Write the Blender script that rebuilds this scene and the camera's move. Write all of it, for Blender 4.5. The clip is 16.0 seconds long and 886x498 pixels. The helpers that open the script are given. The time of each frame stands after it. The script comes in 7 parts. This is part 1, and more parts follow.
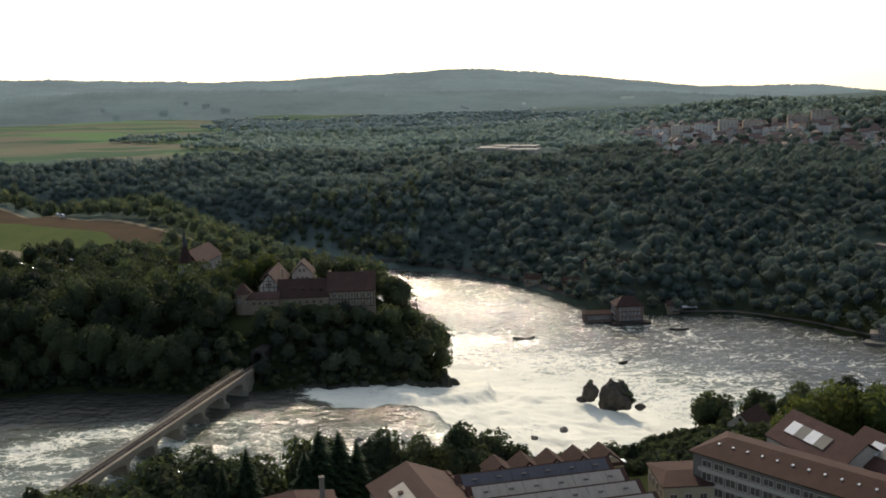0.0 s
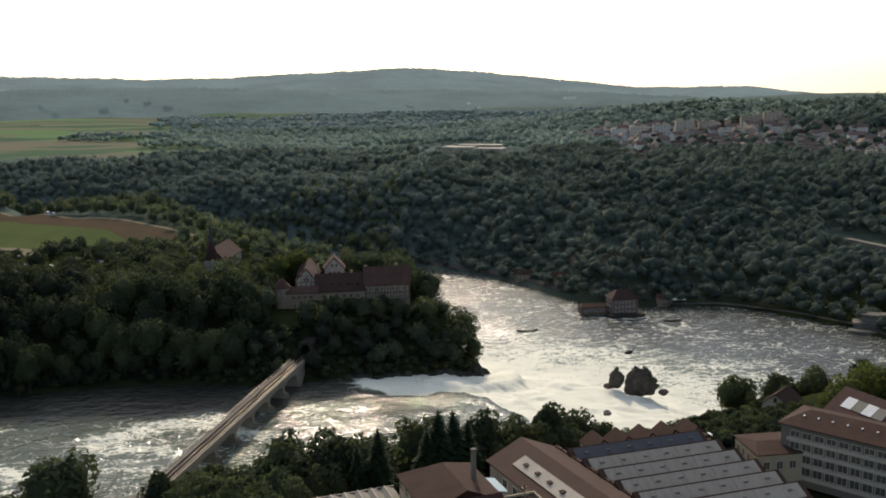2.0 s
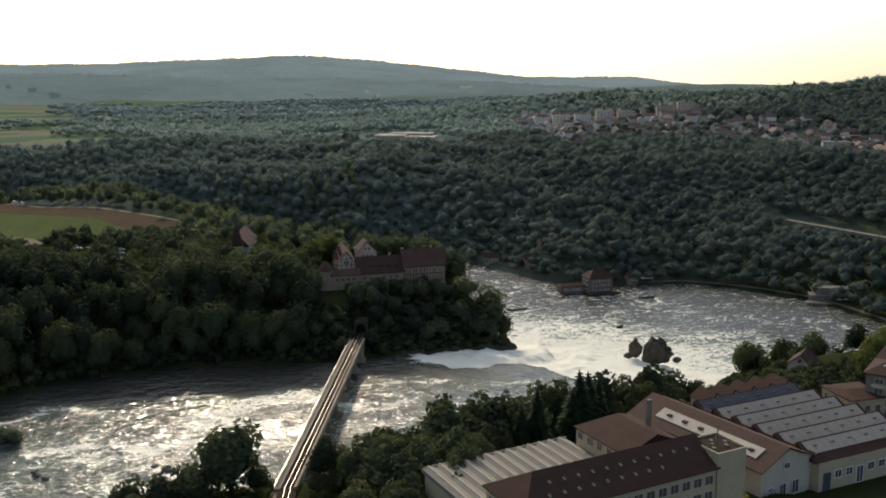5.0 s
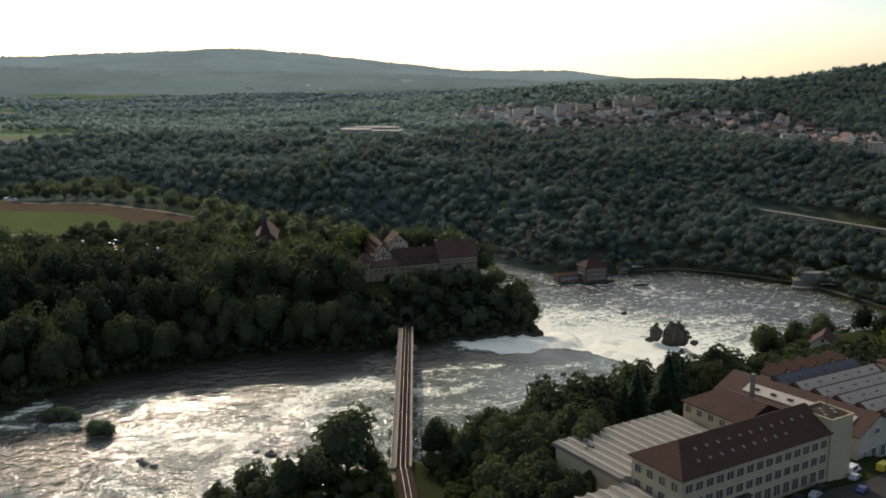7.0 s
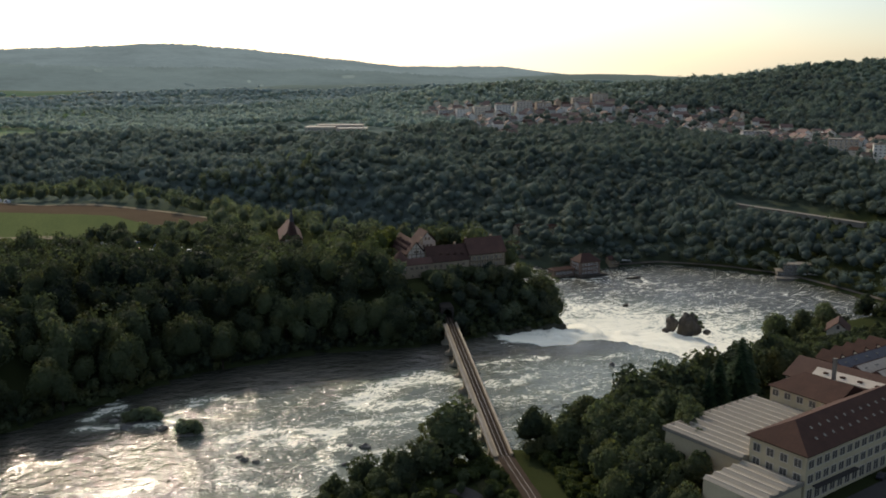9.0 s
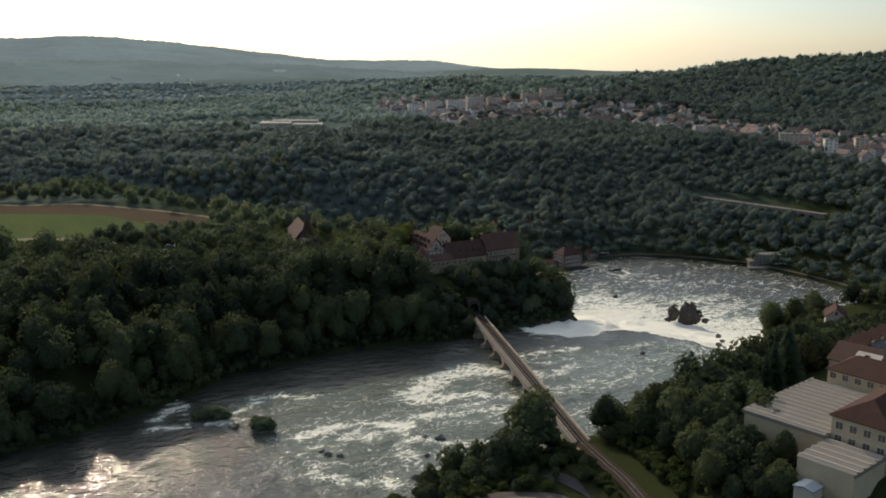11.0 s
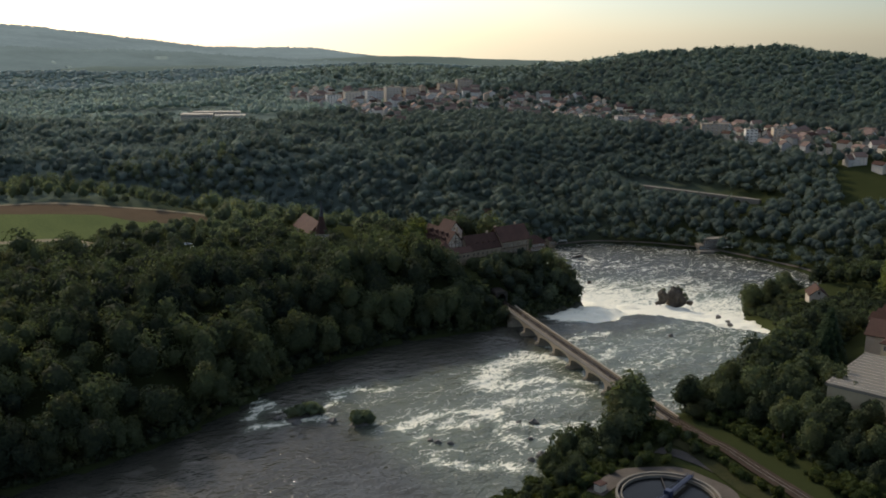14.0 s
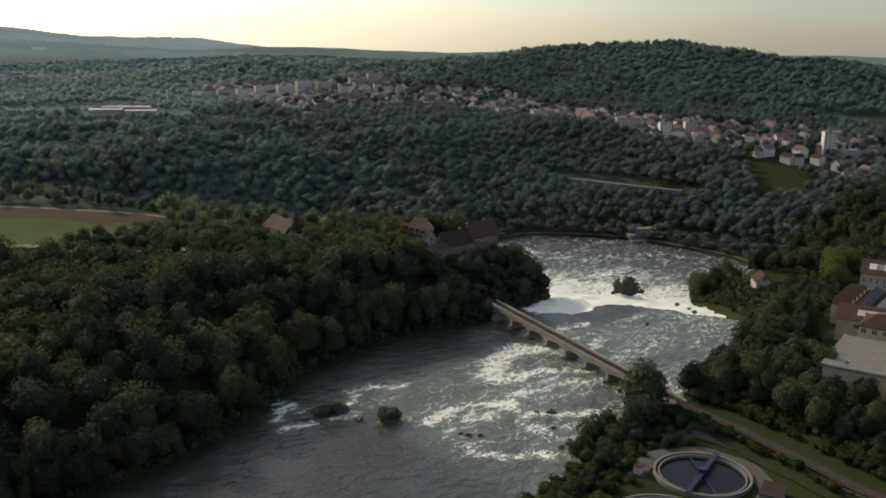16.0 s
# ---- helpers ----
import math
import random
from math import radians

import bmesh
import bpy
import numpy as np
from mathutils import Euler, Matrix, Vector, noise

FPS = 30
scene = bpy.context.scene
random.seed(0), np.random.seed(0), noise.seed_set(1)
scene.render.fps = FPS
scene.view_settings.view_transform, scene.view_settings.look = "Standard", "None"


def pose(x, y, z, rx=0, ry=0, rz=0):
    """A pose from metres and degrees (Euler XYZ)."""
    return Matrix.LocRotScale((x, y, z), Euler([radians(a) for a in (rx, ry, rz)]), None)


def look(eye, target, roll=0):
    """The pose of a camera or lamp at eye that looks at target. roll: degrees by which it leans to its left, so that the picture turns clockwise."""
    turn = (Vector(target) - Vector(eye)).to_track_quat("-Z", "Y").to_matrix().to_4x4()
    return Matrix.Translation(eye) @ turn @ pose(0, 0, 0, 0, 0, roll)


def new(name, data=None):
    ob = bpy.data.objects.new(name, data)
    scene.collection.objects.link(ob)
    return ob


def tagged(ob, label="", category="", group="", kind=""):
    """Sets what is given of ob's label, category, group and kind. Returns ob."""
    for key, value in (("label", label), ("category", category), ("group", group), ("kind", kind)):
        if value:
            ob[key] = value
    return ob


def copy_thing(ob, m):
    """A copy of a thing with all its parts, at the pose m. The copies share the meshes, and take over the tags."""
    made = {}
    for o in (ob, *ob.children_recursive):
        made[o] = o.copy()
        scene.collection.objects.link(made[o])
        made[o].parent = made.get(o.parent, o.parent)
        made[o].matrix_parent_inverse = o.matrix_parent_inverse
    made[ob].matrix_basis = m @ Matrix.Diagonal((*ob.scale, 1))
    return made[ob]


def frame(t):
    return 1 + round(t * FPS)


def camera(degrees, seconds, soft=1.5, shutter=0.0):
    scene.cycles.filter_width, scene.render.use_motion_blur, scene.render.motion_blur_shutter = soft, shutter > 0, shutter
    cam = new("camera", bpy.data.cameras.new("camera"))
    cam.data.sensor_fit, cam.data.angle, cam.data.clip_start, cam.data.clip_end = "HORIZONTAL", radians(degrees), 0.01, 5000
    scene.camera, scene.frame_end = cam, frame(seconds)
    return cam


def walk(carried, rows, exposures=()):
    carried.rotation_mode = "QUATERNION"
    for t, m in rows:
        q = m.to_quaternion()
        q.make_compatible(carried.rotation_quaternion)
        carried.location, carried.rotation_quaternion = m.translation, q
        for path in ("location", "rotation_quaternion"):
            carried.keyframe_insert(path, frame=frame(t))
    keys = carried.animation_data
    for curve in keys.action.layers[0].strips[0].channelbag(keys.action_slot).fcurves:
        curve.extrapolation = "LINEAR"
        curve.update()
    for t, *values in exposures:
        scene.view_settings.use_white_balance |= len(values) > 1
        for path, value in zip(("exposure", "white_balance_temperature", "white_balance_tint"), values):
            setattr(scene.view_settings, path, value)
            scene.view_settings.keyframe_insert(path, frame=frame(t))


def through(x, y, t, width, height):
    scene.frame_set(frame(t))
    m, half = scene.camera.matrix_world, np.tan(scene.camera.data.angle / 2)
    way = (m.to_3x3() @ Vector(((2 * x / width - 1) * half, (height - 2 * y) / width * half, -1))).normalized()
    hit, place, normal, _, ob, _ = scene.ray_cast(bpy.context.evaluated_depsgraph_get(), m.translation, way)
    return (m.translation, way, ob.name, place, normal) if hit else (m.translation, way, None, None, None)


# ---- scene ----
cam = camera(50.7, 16.0, 1.8)
METRES, EYE, TILT, LEAN, TURN = 400.0, 112.0, -10.0, 1.5, 0.0
ROWS = [
    (0.0, 0.0, 0.0, 0.0, 0.0, 0.0, -0.0),
    (0.5, -0.0254, -0.0095, -0.001, -1.06, 0.02, 0.13),
    (1.0, -0.0539, -0.0194, -0.0023, -2.11, 0.0, 0.14),
    (1.5, -0.0806, -0.0282, -0.0032, -3.04, -0.03, 0.18),
    (2.0, -0.1102, -0.037, -0.0045, -4.12, -0.06, 0.27),
    (2.5, -0.1382, -0.0448, -0.0055, -5.19, -0.1, 0.32),
    (3.0, -0.169, -0.0521, -0.0068, -6.48, -0.21, 0.43),
    (3.5, -0.1978, -0.0585, -0.0078, -7.71, -0.36, 0.58),
    (4.0, -0.2296, -0.0642, -0.0083, -9.02, -0.54, 0.71),
    (6.5, -0.3863, -0.0785, -0.0093, -14.8, -1.25, 1.53),
    (7.0, -0.4195, -0.0789, -0.0085, -15.83, -1.35, 1.66),
    (7.5, -0.4501, -0.0786, -0.0072, -16.78, -1.45, 1.82),
    (8.0, -0.483, -0.0772, -0.0053, -17.78, -1.56, 1.96),
    (8.5, -0.5135, -0.0753, -0.0031, -18.86, -1.66, 2.09),
    (9.0, -0.5462, -0.0722, -0.0011, -20.18, -1.78, 2.3),
    (11.5, -0.7007, -0.0458, 0.0125, -26.16, -2.64, 3.05),
    (12.0, -0.7326, -0.0374, 0.016, -27.22, -2.88, 3.19),
    (12.5, -0.7615, -0.0289, 0.019, -28.3, -3.07, 3.31),
    (13.0, -0.7926, -0.0189, 0.0226, -29.72, -3.28, 3.46),
    (13.5, -0.8213, -0.0089, 0.0259, -31.18, -3.47, 3.61),
    (14.0, -0.8518, 0.0025, 0.0302, -33.04, -3.69, 3.79),
    (14.5, -0.8796, 0.0135, 0.0345, -34.79, -3.91, 3.99),
    (15.0, -0.9096, 0.0259, 0.0396, -36.72, -4.19, 4.16),
    (15.5, -0.937, 0.0376, 0.0446, -38.48, -4.5, 4.35),
    (16.0, -0.9667, 0.0506, 0.05, -40.33, -4.81, 4.52),
]
walk(cam, [(t, pose(0, 0, EYE, TILT, LEAN, TURN) @ pose(METRES * x, METRES * y, METRES * z, 90 + pitch, roll, yaw)) for t, x, y, z, yaw, pitch, roll in ROWS],
     exposures=[(0.0, 0.6), (16.0, 0.58)])

# ---- sky and sun ----
SUN_AZ, SUN_EL = -1.0, 27.0
SUN_DIR = Vector((math.sin(radians(SUN_AZ)) * math.cos(radians(SUN_EL)), math.cos(radians(SUN_AZ)) * math.cos(radians(SUN_EL)), math.sin(radians(SUN_EL))))
world = bpy.data.worlds.new("evening_sky")
scene.world = world
world.use_nodes = True
wn = world.node_tree
bg = wn.nodes["Background"]
sky = wn.nodes.new("ShaderNodeTexSky")
sky.sky_type = "NISHITA"
sky.sun_disc = False
sky.sun_elevation, sky.sun_rotation = radians(SUN_EL), radians(SUN_AZ)
sky.air_density, sky.dust_density, sky.ozone_density = 0.8, 0.5, 1.3
# thin high cloud over the whole sky, slightly uneven
wtc = wn.nodes.new("ShaderNodeTexCoord")
wmap = wn.nodes.new("ShaderNodeMapping")
wmap.inputs["Scale"].default_value = (1.5, 1.5, 9.0)
wn.links.new(wtc.outputs["Generated"], wmap.inputs[0])
wnoise = wn.nodes.new("ShaderNodeTexNoise")
wnoise.inputs["Scale"].default_value, wnoise.inputs["Detail"].default_value = 1.6, 5.0
wn.links.new(wmap.outputs[0], wnoise.inputs["Vector"])
veil = wn.nodes.new("ShaderNodeMix")
veil.data_type = "RGBA"
veil.inputs[6].default_value, veil.inputs[7].default_value = (2.7, 2.52, 2.15, 1), (5.1, 4.84, 4.2, 1)
wn.links.new(wnoise.outputs[0], veil.inputs[0])
# the veil is brightest towards the sun and dims away from it
wdot = wn.nodes.new("ShaderNodeVectorMath")
wdot.operation = "DOT_PRODUCT"
wn.links.new(wtc.outputs["Generated"], wdot.inputs[0])
wdot.inputs[1].default_value = SUN_DIR
wpow = wn.nodes.new("ShaderNodeMapRange")
wpow.interpolation_type = "SMOOTHERSTEP"
for k, value in enumerate((0.35, 1.0, 0.22, 1.0)):
    wpow.inputs[1 + k].default_value = value
wn.links.new(wdot.outputs["Value"], wpow.inputs[0])
vscale = wn.nodes.new("ShaderNodeVectorMath")
vscale.operation = "SCALE"
wn.links.new(veil.outputs[2], vscale.inputs[0])
wn.links.new(wpow.outputs[0], vscale.inputs[3])
addv = wn.nodes.new("ShaderNodeMix")
addv.data_type, addv.blend_type = "RGBA", "ADD"
addv.inputs[0].default_value = 1.0
wn.links.new(sky.outputs[0], addv.inputs[6])
wn.links.new(vscale.outputs[0], addv.inputs[7])
# the whole sky pales away from the sun
wdim = wn.nodes.new("ShaderNodeMapRange")
for k, value in enumerate((0.45, 0.99, 0.68, 1.0)):
    wdim.inputs[1 + k].default_value = value
wn.links.new(wdot.outputs["Value"], wdim.inputs[0])
dimmed = wn.nodes.new("ShaderNodeVectorMath")
dimmed.operation = "SCALE"
wn.links.new(addv.outputs[2], dimmed.inputs[0])
wn.links.new(wdim.outputs[0], dimmed.inputs[3])
wsep = wn.nodes.new("ShaderNodeSeparateXYZ")
wn.links.new(wtc.outputs["Generated"], wsep.inputs[0])
wup = wn.nodes.new("ShaderNodeMapRange")
wup.interpolation_type = "SMOOTHSTEP"
for k, value in enumerate((0.0, 0.45, 0.56, 1.0)):
    wup.inputs[1 + k].default_value = value
wn.links.new(wsep.outputs[2], wup.inputs[0])
hazed = wn.nodes.new("ShaderNodeVectorMath")
hazed.operation = "SCALE"
wn.links.new(dimmed.outputs[0], hazed.inputs[0])
wn.links.new(wup.outputs[0], hazed.inputs[3])
wn.links.new(hazed.outputs[0], bg.inputs[0])
bg.inputs[1].default_value = 0.125
sun_data = bpy.data.lights.new("sun", "SUN")
sun_data.energy, sun_data.angle, sun_data.color = 2.0, radians(0.6), (1.0, 0.84, 0.63)
sun = new("sun", sun_data)
sun.matrix_world = look((0, 0, 0), -SUN_DIR)


# ---- materials ----
def nodes_of(name):
    m = bpy.data.materials.new(name)
    m.use_nodes = True
    nt = m.node_tree
    return m, nt, nt.nodes["Principled BSDF"]


def add_node(nt, kind, **sockets):
    n = nt.nodes.new(kind)
    for key, value in sockets.items():
        n.inputs[key.replace("_", " ")].default_value = value
    return n


def math_node(nt, op, a, b, clamp=False):
    n = nt.nodes.new("ShaderNodeMath")
    n.operation, n.use_clamp = op, clamp
    for k, v in enumerate((a, b)):
        if v is None:
            continue
        if isinstance(v, (int, float)):
            n.inputs[k].default_value = v
        else:
            nt.links.new(v, n.inputs[k])
    return n.outputs[0]


def mix_node(nt, fac, a, b, blend="MIX"):
    n = nt.nodes.new("ShaderNodeMix")
    n.data_type, n.blend_type = "RGBA", blend
    for k, v in ((0, fac), (6, a), (7, b)):
        if isinstance(v, (int, float)):
            n.inputs[k].default_value = v
        elif isinstance(v, tuple):
            n.inputs[k].default_value = (*v, 1) if len(v) == 3 else v
        else:
            nt.links.new(v, n.inputs[k])
    return n.outputs[2]


def noise_node(nt, scale, detail=4.0, rough=0.55, vector=None):
    n = add_node(nt, "ShaderNodeTexNoise", Scale=scale, Detail=detail, Roughness=rough)
    if vector is not None:
        nt.links.new(vector, n.inputs["Vector"])
    return n.outputs[0]


def coords(nt, kind="Object", scale=(1, 1, 1)):
    tc = nt.nodes.new("ShaderNodeTexCoord")
    if scale == (1, 1, 1):
        return tc.outputs[kind]
    mp = nt.nodes.new("ShaderNodeMapping")
    mp.inputs["Scale"].default_value = scale
    nt.links.new(tc.outputs[kind], mp.inputs[0])
    return mp.outputs[0]


def surface(name, light, dark, rough=0.8, coarse=0.15, fine=2.0, bump=0.3, depth=0.05, metal=0.0, per_piece=0.0, stretch=(1, 1, 1)):
    """A weathered surface: two colours mixed by a coarse and a fine noise, with relief."""
    m, nt, p = nodes_of(name)
    v = coords(nt, "Object", stretch)
    a, b = noise_node(nt, coarse, 5, 0.6, v), noise_node(nt, fine, 4, 0.6, v)
    f = math_node(nt, "ADD", math_node(nt, "MULTIPLY", a, 1.5), math_node(nt, "MULTIPLY", b, 1.1))
    f = math_node(nt, "SUBTRACT", f, 0.8, True)
    c = mix_node(nt, f, dark, light)
    if per_piece:
        info = nt.nodes.new("ShaderNodeObjectInfo")
        k = math_node(nt, "ADD", math_node(nt, "MULTIPLY", info.outputs["Random"], 2 * per_piece), 1 - per_piece)
        hsv = nt.nodes.new("ShaderNodeHueSaturation")
        nt.links.new(c, hsv.inputs["Color"])
        nt.links.new(k, hsv.inputs["Value"])
        c = hsv.outputs[0]
    nt.links.new(c, p.inputs["Base Color"])
    r = math_node(nt, "ADD", math_node(nt, "MULTIPLY", b, 0.25), rough - 0.12, True)
    nt.links.new(r, p.inputs["Roughness"])
    p.inputs["Metallic"].default_value = metal
    p.inputs["Specular IOR Level"].default_value = 0.0 if rough >= 0.9 else 0.1 if rough >= 0.8 else 0.4
    bp = add_node(nt, "ShaderNodeBump", Strength=bump, Distance=depth)
    nt.links.new(b, bp.inputs["Height"])
    nt.links.new(bp.outputs[0], p.inputs["Normal"])
    return m


def foliage(name, light, dark, through=0.35, glow_through=(1.3, 1.25, 0.55)):
    """Leaves: colour varies by tree (attribute tint), by clump (island) and in patches; some light passes through."""
    m, nt, p = nodes_of(name)
    geo = nt.nodes.new("ShaderNodeNewGeometry")
    att = nt.nodes.new("ShaderNodeAttribute")
    att.attribute_name = "tint"
    big = noise_node(nt, 0.02, 3, 0.5, geo.outputs["Position"])
    f = math_node(nt, "ADD", math_node(nt, "MULTIPLY", geo.outputs["Random Per Island"], 0.3), math_node(nt, "MULTIPLY", att.outputs["Fac"], 0.8))
    f = math_node(nt, "ADD", f, math_node(nt, "MULTIPLY", math_node(nt, "SUBTRACT", big, 0.5), 0.8), True)
    mottle = math_node(nt, "SUBTRACT", noise_node(nt, 0.7, 4, 0.65, geo.outputs["Position"]), 0.5)
    f = math_node(nt, "ADD", f, math_node(nt, "MULTIPLY", mottle, 1.0), True)
    c = mix_node(nt, f, dark, light)
    warm = math_node(nt, "MULTIPLY", math_node(nt, "SUBTRACT", noise_node(nt, 0.09, 2, 0.5, geo.outputs["Position"]), 0.52), 4.0, True)
    c = mix_node(nt, warm, c, mix_node(nt, 1.0, c, (1.22, 1.0, 0.76), "MULTIPLY"))
    bump_ = add_node(nt, "ShaderNodeBump", Strength=0.7, Distance=0.9)
    nt.links.new(noise_node(nt, 0.9, 4, 0.65, geo.outputs["Position"]), bump_.inputs["Height"])
    nt.links.new(bump_.outputs[0], p.inputs["Normal"])
    nt.links.new(c, p.inputs["Base Color"])
    p.inputs["Roughness"].default_value = 0.65
    p.inputs["Specular IOR Level"].default_value = 0.02
    tr = nt.nodes.new("ShaderNodeBsdfTranslucent")
    nt.links.new(mix_node(nt, 1.0, c, glow_through, "MULTIPLY"), tr.inputs[0])
    mx = nt.nodes.new("ShaderNodeMixShader")
    mx.inputs[0].default_value = through
    nt.links.new(p.outputs[0], mx.inputs[1])
    nt.links.new(tr.outputs[0], mx.inputs[2])
    nt.links.new(mx.outputs[0], nt.nodes["Material Output"].inputs[0])
    return m


leaf_broad = foliage("broad_leaves", (0.08, 0.1, 0.036), (0.026, 0.039, 0.018))
leaf_rock = foliage("castle_hill_leaves", (0.1, 0.122, 0.078), (0.036, 0.048, 0.04), 0.36, (1.15, 1.18, 0.76))
# the bank's shade is put into the dark tone of these leaves
leaf_bank = foliage("shade_toned_bank_leaves", (0.1, 0.12, 0.062), (0.024, 0.033, 0.026), 0.38, (1.12, 1.18, 0.74))
leaf_light = foliage("light_green_leaves", (0.11, 0.135, 0.05), (0.05, 0.07, 0.03), 0.42)
# paler than leaf_bank: light haze over the plateau is put into the colour
leaf_plateau = foliage("plateau_leaves", (0.165, 0.195, 0.115), (0.075, 0.095, 0.07), 0.42, (1.18, 1.2, 0.76))
leaf_conifer = foliage("conifer_needles", (0.035, 0.055, 0.025), (0.015, 0.028, 0.016), 0.15)
# pale and bluish: haze over the far slope is put into this colour
leaf_far = foliage("haze_paled_leaves", (0.205, 0.252, 0.22), (0.122, 0.156, 0.142), 0.5, (1.1, 1.14, 0.99))
# darker than leaf_far: thinner haze away from the sun, put into the colour
leaf_mid = foliage("less_hazed_slope_leaves", (0.134, 0.169, 0.14), (0.08, 0.105, 0.096), 0.45, (1.1, 1.14, 0.98))
# strongest painted haze, for the woods nearest the horizon
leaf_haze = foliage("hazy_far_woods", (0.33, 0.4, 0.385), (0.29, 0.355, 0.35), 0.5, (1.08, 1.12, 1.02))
# haze over the hills is put into this leaf colour as well
leaf_hill = foliage("hazed_hill_leaves", (0.155, 0.2, 0.16), (0.104, 0.138, 0.119), 0.45, (1.1, 1.14, 0.96))
# leaf colour with haze mixed in, for belts beyond the valley rim
leaf_haze_belt = foliage("hazed_belt_woods", (0.275, 0.34, 0.31), (0.225, 0.28, 0.262), 0.5, (1.1, 1.15, 1.0))
bark = surface("bark", (0.10, 0.08, 0.06), (0.035, 0.028, 0.022), 0.9, 0.8, 6, 0.8, 0.05, stretch=(1, 1, 0.2))
stone_pale = surface("pale_stone", (0.38, 0.32, 0.235), (0.2, 0.168, 0.125), 0.85, 0.25, 2.5, 0.4, 0.06)
stone_dark = surface("dark_stone", (0.085, 0.074, 0.062), (0.045, 0.04, 0.034), 0.9, 0.3, 2.0, 0.4, 0.06)
rock_mat = surface("wet_limestone", (0.21, 0.19, 0.16), (0.06, 0.055, 0.05), 0.75, 0.12, 0.9, 1.0, 0.5)
plaster = surface("cream_plaster", (0.5, 0.42, 0.28), (0.38, 0.315, 0.205), 0.85, 0.15, 1.5, 0.15, 0.02)
plaster_white = surface("white_plaster", (0.55, 0.485, 0.39), (0.4, 0.35, 0.285), 0.85, 0.2, 1.5, 0.15, 0.02)
plaster_castle = surface("castle_plaster", (0.4, 0.315, 0.22), (0.25, 0.195, 0.135), 0.9, 0.2, 1.2, 0.3, 0.04)
tile_red = surface("red_roof_tiles", (0.1, 0.056, 0.044), (0.058, 0.035, 0.029), 0.85, 0.3, 2.0, 0.5, 0.08, per_piece=0.25)
# lighter and greyer than tile_red: haze over the town is put in
tile_town = surface("town_roof_tiles", (0.21, 0.145, 0.118), (0.14, 0.098, 0.082), 0.85, 0.3, 2.0, 0.5, 0.08, per_piece=0.22)
tile_brown = surface("brown_roof_tiles", (0.082, 0.044, 0.031), (0.046, 0.026, 0.02), 0.85, 0.25, 1.6, 0.4, 0.06)
glass_dark = surface("window_glass", (0.13, 0.12, 0.105), (0.06, 0.057, 0.052), 0.15, 0.5, 3, 0.02, 0.01)
concrete = surface("concrete", (0.24, 0.215, 0.175), (0.15, 0.135, 0.11), 0.85, 0.2, 1.5, 0.2, 0.02)
ballast = surface("track_ballast", (0.075, 0.057, 0.043), (0.04, 0.031, 0.024), 0.95, 0.4, 5, 0.7, 0.06)
steel = surface("rail_steel", (0.3, 0.27, 0.24), (0.16, 0.13, 0.11), 0.4, 0.5, 4, 0.1, 0.01, metal=0.9)
white_paint = surface("white_paint", (0.75, 0.75, 0.73), (0.6, 0.6, 0.58), 0.4, 0.5, 3, 0.05, 0.01)
roof_glass = surface("dusty_roof_glass", (0.31, 0.28, 0.225), (0.23, 0.205, 0.165), 0.82, 0.3, 1.5, 0.1, 0.02)
asphalt = surface("asphalt", (0.085, 0.078, 0.07), (0.05, 0.046, 0.042), 0.9, 0.15, 3, 0.2, 0.02)


# ---- building helpers ----
def part(name, bm, material, parent=None, label=""):
    me = bpy.data.meshes.new(name)
    bm.to_mesh(me)
    bm.free()
    me.materials.append(material)
    ob = new(name, me)
    ob.parent = parent
    return tagged(ob, label)


def mesh_thing(name, verts, faces, material, parent=None, smooth=False):
    me = bpy.data.meshes.new(name)
    if isinstance(faces, np.ndarray):
        k = faces.shape[1]
        me.vertices.add(len(verts))
        me.vertices.foreach_set("co", np.asarray(verts, np.float32).ravel())
        me.loops.add(faces.size)
        me.loops.foreach_set("vertex_index", faces.astype(np.int32).ravel())
        me.polygons.add(len(faces))
        me.polygons.foreach_set("loop_start", np.arange(0, faces.size, k, dtype=np.int32))
        me.update(calc_edges=True)
    else:
        me.from_pydata([tuple(v) for v in verts], [], faces)
    if smooth:
        me.polygons.foreach_set("use_smooth", np.ones(len(me.polygons), bool))
    me.materials.append(material)
    ob = new(name, me)
    ob.parent = parent
    return ob


def set_attr(ob, key, values):
    a = ob.data.attributes.new(key, "FLOAT", "POINT")
    a.data.foreach_set("value", np.asarray(values, np.float32))


def box(bm, x0, x1, y0, y1, z0, z1, m=None):
    g = bmesh.ops.create_cube(bm, size=1.0)
    t = Matrix.Translation(((x0 + x1) / 2, (y0 + y1) / 2, (z0 + z1) / 2)) @ Matrix.Diagonal((x1 - x0, y1 - y0, z1 - z0, 1))
    bmesh.ops.transform(bm, matrix=(m @ t if m else t), verts=g["verts"])
    return g["verts"]


def prism(bm, ring, z0, z1):
    """A closed solid over a plan ring."""
    a, b = [bm.verts.new((x, y, z0)) for x, y in ring], [bm.verts.new((x, y, z1)) for x, y in ring]
    bm.faces.new(a[::-1]), bm.faces.new(b)
    for i in range(len(ring)):
        j = (i + 1) % len(ring)
        bm.faces.new((a[i], a[j], b[j], b[i]))


def empty(name, x, y, z, turn=0.0):
    ob = new(name)
    ob.matrix_basis = pose(x, y, z, 0, 0, turn)
    ob.empty_display_size = 1
    return ob


# ---- numbers on grids ----
def smooth(v, a, b):
    k = np.clip((v - a) / (b - a), 0, 1)
    return k * k * (3 - 2 * k)


def hash2(i, j, seed):
    h = np.sin(i * 127.1 + j * 311.7 + seed * 74.7) * 43758.5453
    return h - np.floor(h)


